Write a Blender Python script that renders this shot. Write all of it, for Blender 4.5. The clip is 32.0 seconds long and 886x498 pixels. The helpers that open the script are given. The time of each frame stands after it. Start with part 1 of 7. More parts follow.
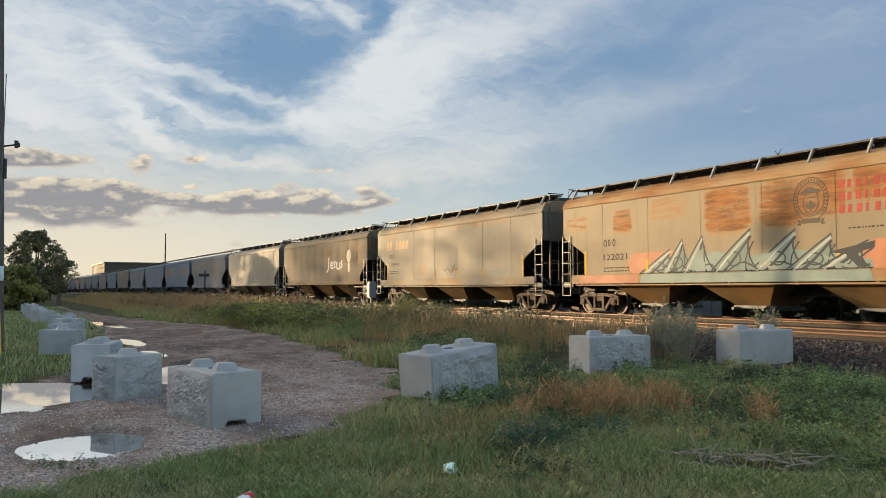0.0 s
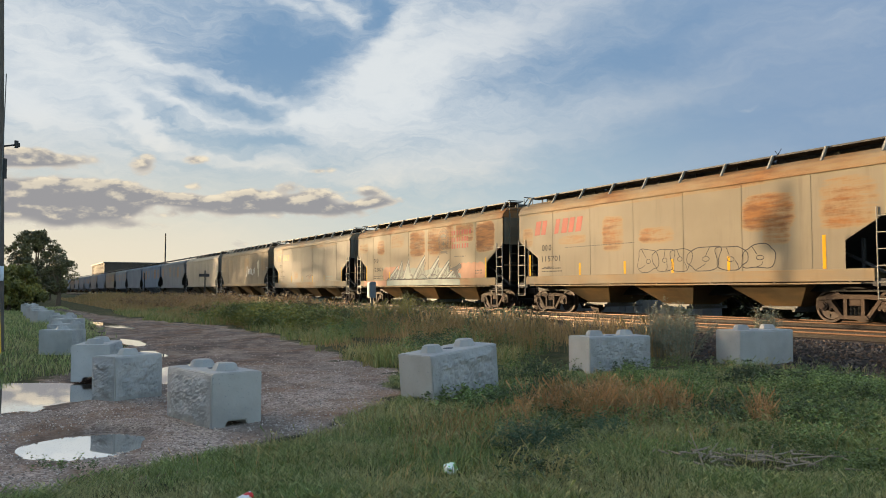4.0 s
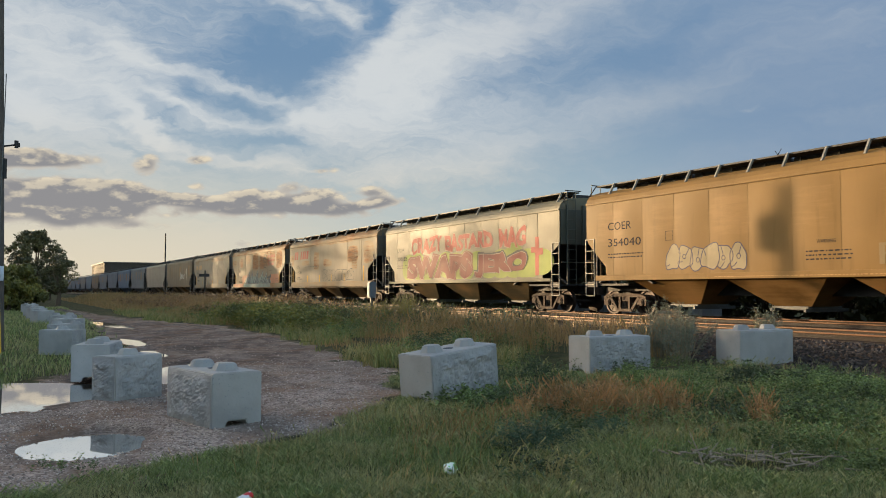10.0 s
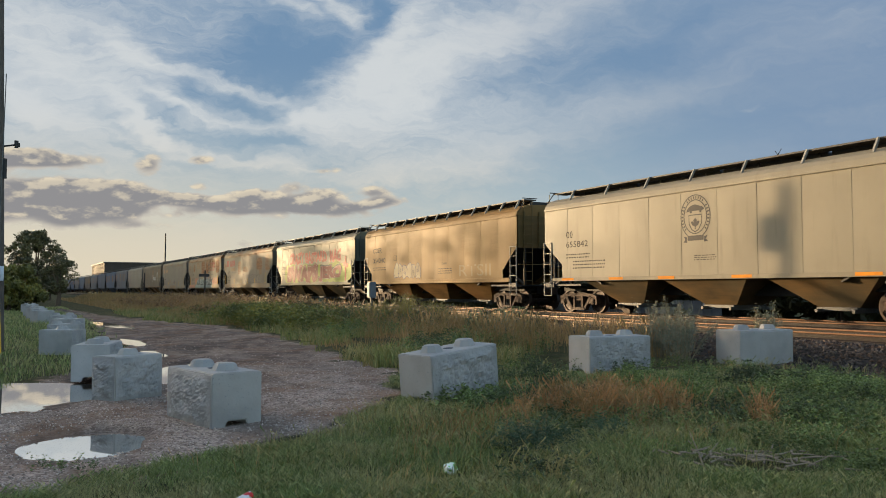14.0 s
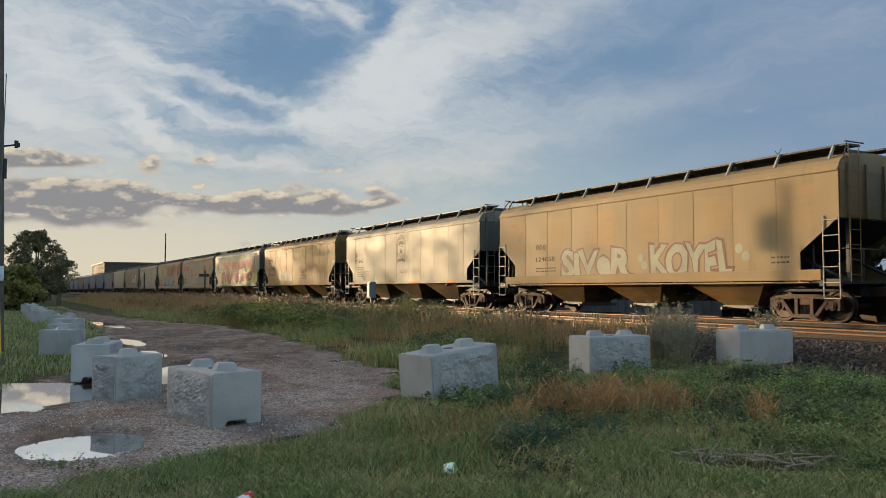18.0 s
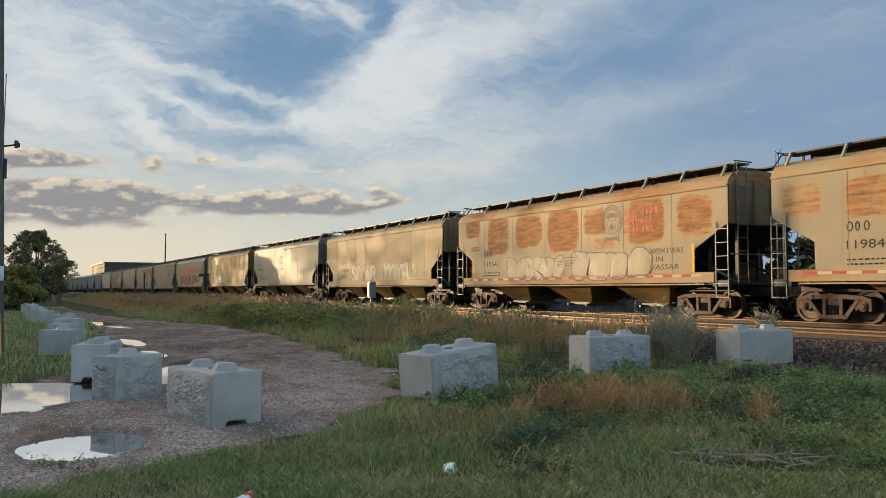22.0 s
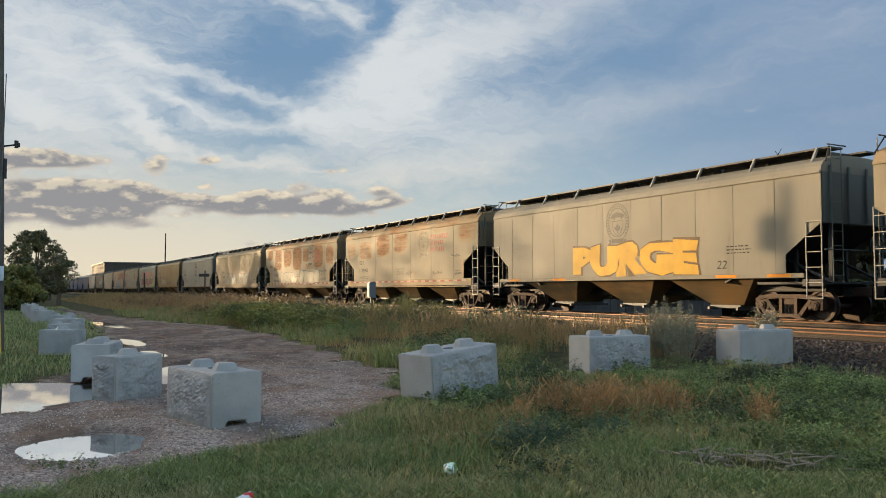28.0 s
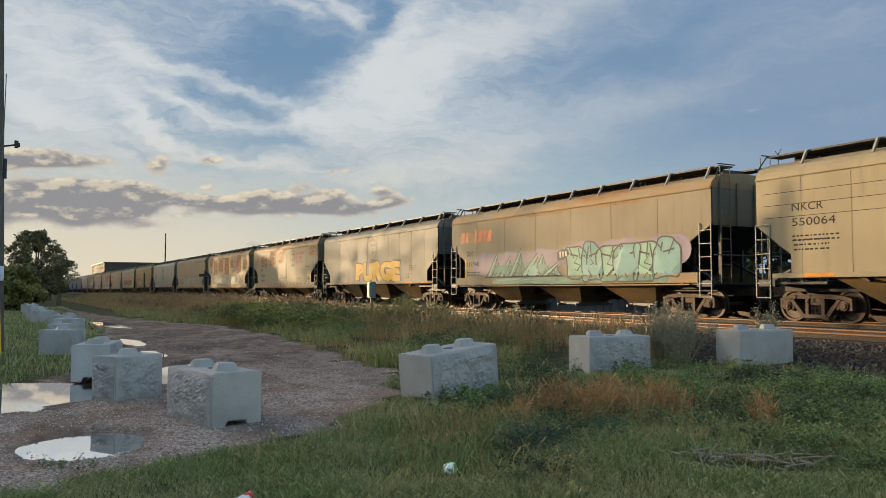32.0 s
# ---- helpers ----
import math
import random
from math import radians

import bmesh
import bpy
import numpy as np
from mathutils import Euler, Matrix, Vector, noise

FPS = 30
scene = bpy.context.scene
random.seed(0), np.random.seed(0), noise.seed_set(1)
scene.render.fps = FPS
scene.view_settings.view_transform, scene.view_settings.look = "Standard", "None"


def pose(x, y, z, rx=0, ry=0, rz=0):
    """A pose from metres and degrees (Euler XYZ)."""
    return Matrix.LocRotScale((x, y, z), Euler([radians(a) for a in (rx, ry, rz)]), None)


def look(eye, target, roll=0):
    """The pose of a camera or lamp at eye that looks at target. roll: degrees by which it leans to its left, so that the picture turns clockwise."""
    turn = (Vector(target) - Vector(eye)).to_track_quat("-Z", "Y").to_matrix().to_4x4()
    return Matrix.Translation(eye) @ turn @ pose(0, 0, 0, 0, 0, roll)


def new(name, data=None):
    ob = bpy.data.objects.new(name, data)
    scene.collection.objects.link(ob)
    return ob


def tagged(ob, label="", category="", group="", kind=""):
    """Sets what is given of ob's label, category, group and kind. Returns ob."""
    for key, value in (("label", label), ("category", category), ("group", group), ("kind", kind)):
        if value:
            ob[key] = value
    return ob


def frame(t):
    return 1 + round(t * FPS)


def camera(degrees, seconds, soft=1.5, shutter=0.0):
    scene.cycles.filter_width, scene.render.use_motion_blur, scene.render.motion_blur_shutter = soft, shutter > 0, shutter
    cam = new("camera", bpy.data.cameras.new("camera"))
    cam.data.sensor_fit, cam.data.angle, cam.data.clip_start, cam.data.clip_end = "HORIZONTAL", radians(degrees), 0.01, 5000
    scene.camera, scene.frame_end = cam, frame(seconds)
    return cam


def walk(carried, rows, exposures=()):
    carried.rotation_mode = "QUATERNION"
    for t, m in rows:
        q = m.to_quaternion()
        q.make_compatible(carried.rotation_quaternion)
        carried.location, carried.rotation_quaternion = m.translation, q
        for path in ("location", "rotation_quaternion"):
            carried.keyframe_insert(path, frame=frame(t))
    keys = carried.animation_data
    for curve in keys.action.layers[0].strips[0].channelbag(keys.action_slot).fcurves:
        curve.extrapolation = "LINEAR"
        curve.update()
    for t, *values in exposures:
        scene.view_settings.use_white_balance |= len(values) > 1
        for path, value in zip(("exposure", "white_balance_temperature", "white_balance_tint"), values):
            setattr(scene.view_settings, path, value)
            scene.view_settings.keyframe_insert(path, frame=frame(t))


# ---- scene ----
# World: the tracks run along +Y, the camera stands at the origin 1.4 m up, rails lie to its +X side.
EXPOSURE = 1.85
EYE = Vector((0.0, 0.0, 1.40))
FORE = Vector((0.4801, 0.8772, 0.0))       # level heading of the camera
SIDE = Vector((0.8772, -0.4801, 0.0))      # to its right
SECONDS = 32.0

cam = camera(58.0, SECONDS, soft=0.9, shutter=0.1)
CAM_POSE = look(EYE, EYE + FORE + Vector((0, 0, 0.0509)))
walk(cam, [(0.0, CAM_POSE), (SECONDS, CAM_POSE)], exposures=[(t, EXPOSURE + e) for t, e in ((0.0, 0.13), (3.0, 0.15), (6.0, 0.11), (7.5, 0.04), (9.0, -0.07), (12.0, -0.06), (17.0, -0.12), (20.0, -0.05), (25.0, 0.08), (28.0, 0.04), (SECONDS, -0.04))])

# ---- light ----
SUN_ELEV = 6.0
SUN_FLAT = Vector((-0.486, 0.874, 0.0)).normalized()
SUN_WAY = (SUN_FLAT * math.cos(radians(SUN_ELEV)) + Vector((0, 0, math.sin(radians(SUN_ELEV))))).normalized()

world = bpy.data.worlds.new("evening_sky")
scene.world = world
world.use_nodes = True
wn = world.node_tree.nodes
sky_tex = wn.new("ShaderNodeTexSky")
sky_tex.sky_type = 'NISHITA'
sky_tex.sun_disc = False
sky_tex.sun_elevation = radians(SUN_ELEV + 6)
sky_tex.sun_rotation = math.atan2(SUN_FLAT.x, SUN_FLAT.y)
sky_tex.air_density = 1.0
sky_tex.dust_density = 1.3
sky_tex.ozone_density = 0.8
world.node_tree.links.new(sky_tex.outputs[0], wn["Background"].inputs[0])
wn["Background"].inputs[1].default_value = 0.15

sun_data = bpy.data.lights.new("sun", 'SUN')
sun_data.energy = 3.25
sun_data.angle = radians(0.45)
sun_data.color = (1.0, 0.71, 0.40)
sun = new("sun", sun_data)
sun.matrix_world = look(SUN_WAY * 100, (0, 0, 0))


# ---- materials ----
def lin(r, g, b, a=1.0):
    """Linear colour from 0-255 values."""
    f = lambda c: ((c / 255 + 0.055) / 1.055) ** 2.4 if c > 10 else c / 255 / 12.92
    return (f(r), f(g), f(b), a)


class Nodes:
    """A short way to write node trees."""

    def __init__(self, name):
        self.mat = bpy.data.materials.new(name)
        self.mat.use_nodes = True
        self.tree = self.mat.node_tree
        self.bsdf = self.tree.nodes["Principled BSDF"]
        self.out = self.tree.nodes["Material Output"]

    def put(self, socket, v):
        if isinstance(v, bpy.types.NodeSocket):
            self.tree.links.new(v, socket)
        elif v is not None:
            if isinstance(v, (tuple, list)) and len(v) == 3 and socket.type == 'RGBA':
                v = (*v, 1.0)
            socket.default_value = v

    def node(self, kind, **kw):
        n = self.tree.nodes.new(kind)
        for k, v in kw.items():
            setattr(n, k, v)
        return n

    def math(self, op, a, b=None, c=None, clamp=False):
        n = self.node("ShaderNodeMath", operation=op, use_clamp=clamp)
        for i, v in enumerate((a, b, c)):
            self.put(n.inputs[i], v)
        return n.outputs[0]

    def vec(self, op, a, b=None):
        n = self.node("ShaderNodeVectorMath", operation=op)
        self.put(n.inputs[0], a)
        self.put(n.inputs[1], b)
        return n.outputs[0]

    def mapped(self, v, loc=(0, 0, 0), rot=(0, 0, 0), scale=(1, 1, 1)):
        n = self.node("ShaderNodeMapping")
        self.put(n.inputs[0], v)
        n.inputs[1].default_value, n.inputs[2].default_value, n.inputs[3].default_value = loc, rot, scale
        return n.outputs[0]

    def swirl(self, v, scale, detail=3):
        n = self.node("ShaderNodeTexNoise")
        self.put(n.inputs["Vector"], v)
        n.inputs["Scale"].default_value, n.inputs["Detail"].default_value = scale, detail
        return n.outputs[1]

    def noise(self, v, scale, detail=4, rough=0.55, dist=0.0):
        n = self.node("ShaderNodeTexNoise")
        self.put(n.inputs["Vector"], v)
        n.inputs["Scale"].default_value, n.inputs["Detail"].default_value = scale, detail
        n.inputs["Roughness"].default_value, n.inputs["Distortion"].default_value = rough, dist
        return n.outputs[0]

    def voronoi(self, v, scale, feature='F1', out=0):
        n = self.node("ShaderNodeTexVoronoi", feature=feature)
        self.put(n.inputs["Vector"], v)
        n.inputs["Scale"].default_value = scale
        return n.outputs[out]

    def ramp(self, v, lo, hi, a=0.0, b=1.0):
        n = self.node("ShaderNodeMapRange", interpolation_type='SMOOTHSTEP')
        for i, x in enumerate((v, lo, hi, a, b)):
            self.put(n.inputs[i], x)
        return n.outputs[0]

    def mix(self, f, a, b, kind='MIX'):
        n = self.node("ShaderNodeMix", data_type='RGBA', blend_type=kind)
        self.put(n.inputs[0], f)
        self.put(n.inputs[6], a)
        self.put(n.inputs[7], b)
        return n.outputs[2]

    def bump(self, h, strength, dist=0.01):
        n = self.node("ShaderNodeBump")
        n.inputs["Strength"].default_value, n.inputs["Distance"].default_value = strength, dist
        self.put(n.inputs["Height"], h)
        return n.outputs[0]

    def where(self):
        return self.node("ShaderNodeNewGeometry").outputs["Position"]

    def coord(self, which="Object"):
        return self.node("ShaderNodeTexCoord").outputs[which]

    def rand(self):
        return self.node("ShaderNodeObjectInfo").outputs["Random"]

    def island(self):
        return self.node("ShaderNodeNewGeometry").outputs["Random Per Island"]

    def attr(self, name, out="Fac"):
        return self.node("ShaderNodeAttribute", attribute_name=name).outputs[out]

    def done(self, color=None, rough=None, metal=None, normal=None, spec=None):
        for k, v in (("Base Color", color), ("Roughness", rough), ("Metallic", metal), ("Normal", normal), ("Specular IOR Level", spec)):
            if v is not None:
                self.put(self.bsdf.inputs[k], v)
        return self.mat


def plain(name, color, rough=0.6, metal=0.0, grain=8.0, vary=0.25, bump=0.15, dark=None, gloss=0.25):
    """A worn surface: its colour with blotches, fine grain and slight relief."""
    n = Nodes(name)
    v = n.coord()
    big = n.noise(v, grain * 0.25, 5)
    fine = n.noise(v, grain * 6, 3)
    c = n.mix(n.ramp(big, 0.35, 0.7), color, dark or tuple(x * (1 - vary) for x in color[:3]))
    c = n.mix(n.math('MULTIPLY', fine, vary * 0.5), c, tuple(x * 0.6 for x in color[:3]))
    return n.done(c, n.ramp(fine, 0.2, 0.8, rough * 0.85, min(1, rough * 1.15)), metal, n.bump(fine, bump, 0.004), gloss)


def paint(name, color, rust=0.0, rough=0.38, fade=0.15, seed=0.0, gloss=0.05, even=False, spots=()):
    """Railcar paint: faded, dusty, with rust that breaks out in cloudy, streaked patches."""
    color = tuple(c * k for c, k in zip(color, (0.29, 0.278, 0.272)))
    n = Nodes(name)
    v = n.mapped(n.coord(), loc=(seed * 3.1, seed * 7.7, seed))
    col = n.mix(n.ramp(n.noise(v, 0.5, 4), 0.3, 0.75), color, tuple(x * (1 - fade) for x in color[:3]))
    grime = n.noise(n.mapped(v, scale=(1, 3.0, 0.35)), 1.2, 5)
    col = n.mix(n.math('MULTIPLY', n.ramp(grime, 0.52, 0.8), 0.45), col, tuple(x * 0.55 for x in color[:3]))
    rgh = n.ramp(n.noise(v, 0.7, 2), 0.3, 0.7, rough * 0.97, rough * 1.04)
    if rust > 0:
        patch = n.noise(n.mapped(v, scale=(1, 0.75, 1.0)), 0.62, 2, 0.45)
        tear = n.noise(n.mapped(v, scale=(1, 0.9, 9.0)), 0.9, 6, 0.62, 0.25)
        speck = n.noise(v, 5.0, 5, 0.65)
        rough_sum = n.math('ADD', n.math('MULTIPLY', n.math('SUBTRACT', tear, 0.5), 0.62), n.math('MULTIPLY', n.math('SUBTRACT', speck, 0.5), 0.22))
        if spots:
            # patches where the panels have rusted through their paint: place along, height, half length, half height, weight
            axes = n.node("ShaderNodeSeparateXYZ")
            n.put(axes.inputs[0], n.coord())
            body = 0.0
            for py, pz, a, b, w in spots:
                ry = n.math('POWER', n.math('ABSOLUTE', n.math('DIVIDE', n.math('SUBTRACT', axes.outputs[1], py), a)), 5.0)
                rz = n.math('POWER', n.math('ABSOLUTE', n.math('DIVIDE', n.math('SUBTRACT', axes.outputs[2], pz), b)), 4.0)
                body = n.math('MAXIMUM', body, n.ramp(n.math('ADD', ry, rz), 1.7, 0.1, 0.0, w))
            body = n.math('ADD', body, n.math('ADD', n.math('MULTIPLY', rough_sum, 1.7), n.math('MULTIPLY', n.math('SUBTRACT', patch, 0.5), 0.7)))
            lo = 0.48
        elif even:
            body = n.math('ADD', n.math('ADD', patch, 0.0), n.math('MULTIPLY', rough_sum, 0.6))
            lo = 0.69 - 0.26 * rust
        else:
            # each welded panel rusts from its own middle
            zc = n.node("ShaderNodeSeparateXYZ")
            n.put(zc.inputs[0], n.coord())
            cell = n.math('ADD', n.math('DIVIDE', zc.outputs[1], 2.75), 9.0)
            wide = n.ramp(n.math('ABSOLUTE', n.math('SUBTRACT', n.math('FRACT', cell), 0.5)), 0.5, 0.16)
            tall = n.math('MULTIPLY', n.ramp(zc.outputs[2], 2.1, 2.75), n.ramp(zc.outputs[2], 4.05, 3.7))
            own = n.node("ShaderNodeCombineXYZ")
            n.put(own.inputs[0], n.math('ADD', n.math('MULTIPLY', n.math('FLOOR', cell), 3.37), seed * 1.7))
            own_rust = n.noise(own.outputs[0], 1.0, 1)
            body = n.math('ADD', n.math('MULTIPLY', n.math('MULTIPLY', wide, tall), 0.55), n.math('MULTIPLY', n.math('SUBTRACT', own_rust, 0.5), 1.0))
            body = n.math('ADD', n.math('ADD', body, rough_sum), n.math('MULTIPLY', n.math('SUBTRACT', patch, 0.5), 0.5))
            lo = 0.20 + 0.50 * (1 - rust)
        mask = n.ramp(body, lo - 0.04, lo + 0.34)
        halo = n.ramp(body, lo - 0.3, lo + 0.12)
        rustc = n.mix(n.ramp(n.noise(n.mapped(v, scale=(1, 0.8, 5.0)), 1.7, 5), 0.3, 0.7), lin(118, 76, 38), lin(80, 50, 30))
        col = n.mix(n.math('MULTIPLY', halo, 0.6), col, lin(122, 96, 62))
        col = n.mix(n.math('MULTIPLY', mask, 0.86), col, rustc)
        rgh = n.math('MAXIMUM', rgh, n.math('MULTIPLY', mask, 0.7))
    fine = n.noise(v, 14.0, 3)
    return n.done(col, rgh, 0.0, n.bump(fine, 0.05, 0.004), gloss)


# ---- mesh helpers ----
def link_mesh(name, verts, faces, mat=None, smooth=False):
    me = bpy.data.meshes.new(name)
    me.from_pydata([tuple(v) for v in verts], [], faces)
    me.materials.append(mat)
    if smooth:
        me.polygons.foreach_set("use_smooth", [True] * len(me.polygons))
    me.update()
    return me


def fast_mesh(name, verts, quads, mat, smooth=False):
    """A mesh from numpy arrays; quads: n x 4 or n x 3."""
    me = bpy.data.meshes.new(name)
    verts, quads = np.asarray(verts, dtype=np.float32), np.asarray(quads, dtype=np.int32)
    k = quads.shape[1]
    me.vertices.add(len(verts))
    me.vertices.foreach_set("co", verts.ravel())
    me.loops.add(quads.size)
    me.loops.foreach_set("vertex_index", quads.ravel())
    me.polygons.add(len(quads))
    me.polygons.foreach_set("loop_start", np.arange(0, quads.size, k, dtype=np.int32))
    me.polygons.foreach_set("loop_total", np.full(len(quads), k, dtype=np.int32))
    if smooth:
        me.polygons.foreach_set("use_smooth", np.ones(len(quads), dtype=bool))
    me.materials.append(mat)
    me.update(calc_edges=True)
    return me


def box(bm, x0, x1, y0, y1, z0, z1, bevel=0.0):
    m = Matrix.Translation(((x0 + x1) / 2, (y0 + y1) / 2, (z0 + z1) / 2)) @ Matrix.Diagonal((abs(x1 - x0), abs(y1 - y0), abs(z1 - z0), 1))
    vs = bmesh.ops.create_cube(bm, size=1, matrix=m)["verts"]
    if bevel:
        es = list({e for v in vs for e in v.link_edges})
        bmesh.ops.bevel(bm, geom=es, offset=bevel, segments=2, affect='EDGES', profile=0.6)


def bar(bm, a, b, w, h=None):
    """A square bar from a to b."""
    a, b = Vector(a), Vector(b)
    d = b - a
    m = Matrix.Translation((a + b) / 2) @ d.to_track_quat('Z', 'Y').to_matrix().to_4x4() @ Matrix.Diagonal((w, h or w, d.length, 1))
    bmesh.ops.create_cube(bm, size=1, matrix=m)


def rod(bm, a, b, r, n=8, r2=None):
    a, b = Vector(a), Vector(b)
    d = b - a
    m = Matrix.Translation((a + b) / 2) @ d.to_track_quat('Z', 'Y').to_matrix().to_4x4()
    bmesh.ops.create_cone(bm, cap_ends=True, segments=n, radius1=r, radius2=r if r2 is None else r2, depth=d.length, matrix=m)


def prism(bm, pts, x0, x1):
    """A polygon in (y, z) given thickness from x0 to x1."""
    a = [bm.verts.new((x0, y, z)) for y, z in pts]
    b = [bm.verts.new((x1, y, z)) for y, z in pts]
    bm.faces.new(a)
    bm.faces.new(b[::-1])
    for i in range(len(pts)):
        j = (i + 1) % len(pts)
        bm.faces.new((a[i], b[i], b[j], a[j]))
    bmesh.ops.recalc_face_normals(bm, faces=bm.faces[:])


def mesh_of(name, bm, mat, smooth=False):
    me = bpy.data.meshes.new(name)
    bmesh.ops.recalc_face_normals(bm, faces=bm.faces[:])
    bm.to_mesh(me)
    bm.free()
    me.materials.append(mat)
    if smooth:
        me.polygons.foreach_set("use_smooth", [True] * len(me.polygons))
    return me


def part(name, bm, material, parent, label=""):
    """Links a bmesh, or a ready mesh, as one part under a thing or under a part."""
    me = bm if isinstance(bm, bpy.types.Mesh) else mesh_of(name, bm, material)
    ob = new(name, me)
    ob.parent = parent
    if material and me.materials and me.materials[0] != material:
        ob.material_slots[0].link = 'OBJECT'
        ob.material_slots[0].material = material
    return tagged(ob, label)


def thing(name, label, category, group="", at=None, kind=""):
    ob = new(name)
    ob.empty_display_size = 0.2
    if at is not None:
        ob.matrix_world = at
    return tagged(ob, label, category, group, kind)


def text_mesh(body, height, offset=0.0, shear=0.0, spacing=1.0, align='LEFT'):
    """Flat lettering in the built-in font, capitals as high as given."""
    cu = bpy.data.curves.new("lettering", 'FONT')
    cu.body, cu.size, cu.offset, cu.shear, cu.space_character = body, height / 0.69, offset, shear, spacing
    cu.align_x, cu.resolution_u, cu.extrude = align, 3, 0.0015
    ob = bpy.data.objects.new("lettering", cu)
    scene.collection.objects.link(ob)
    me = bpy.data.meshes.new_from_object(ob.evaluated_get(bpy.context.evaluated_depsgraph_get()))
    bpy.data.objects.remove(ob)
    bpy.data.curves.remove(cu)
    return me


# ---- sky and distance ----
def sky_patch(name, radius, mat, az0, az1, el0, el1, na=60, ne=40):
    """Part of a dome seen ahead; its map holds azimuth and height in degrees."""
    az = np.radians(np.linspace(az0, az1, na))
    el = np.radians(np.linspace(el0, el1, ne))
    A, E = np.meshgrid(az, el)
    f, s = np.array(FORE), np.array(SIDE)
    d = (np.cos(E) * np.cos(A))[..., None] * f + (np.cos(E) * np.sin(A))[..., None] * s + np.sin(E)[..., None] * np.array((0, 0, 1.0))
    i = np.arange(na * ne).reshape(ne, na)
    q = np.stack((i[:-1, :-1], i[1:, :-1], i[1:, 1:], i[:-1, 1:]), -1).reshape(-1, 4)
    me = fast_mesh(name, d.reshape(-1, 3) * radius, q, mat, True)
    uv = me.uv_layers.new(name="dome")
    flat = np.stack((np.degrees(A), np.degrees(E)), -1).reshape(-1, 2)
    uv.data.foreach_set("uv", flat[q.ravel()].astype(np.float32).ravel())
    return new(name, me)


def blobs(n, uv, rows):
    """Sum of soft, turned ellipses (azimuth, height, half length, half width, turn, weight)."""
    total = 0.0
    for az, el, a, b, turn, w in rows:
        c, s = math.cos(radians(turn)), math.sin(radians(turn))
        d = n.vec('SUBTRACT', uv, (az, el, 0))
        m = n.node("ShaderNodeMapping", vector_type='TEXTURE')
        n.put(m.inputs[0], d)
        m.inputs[2].default_value = (0, 0, radians(turn))
        m.inputs[3].default_value = (a, b, 1)
        r = n.node("ShaderNodeVectorMath", operation='LENGTH')
        n.put(r.inputs[0], m.outputs[0])
        total = n.math('ADD', total, n.ramp(r.outputs[1], 1.0, 0.0, 0.0, w))
    return total


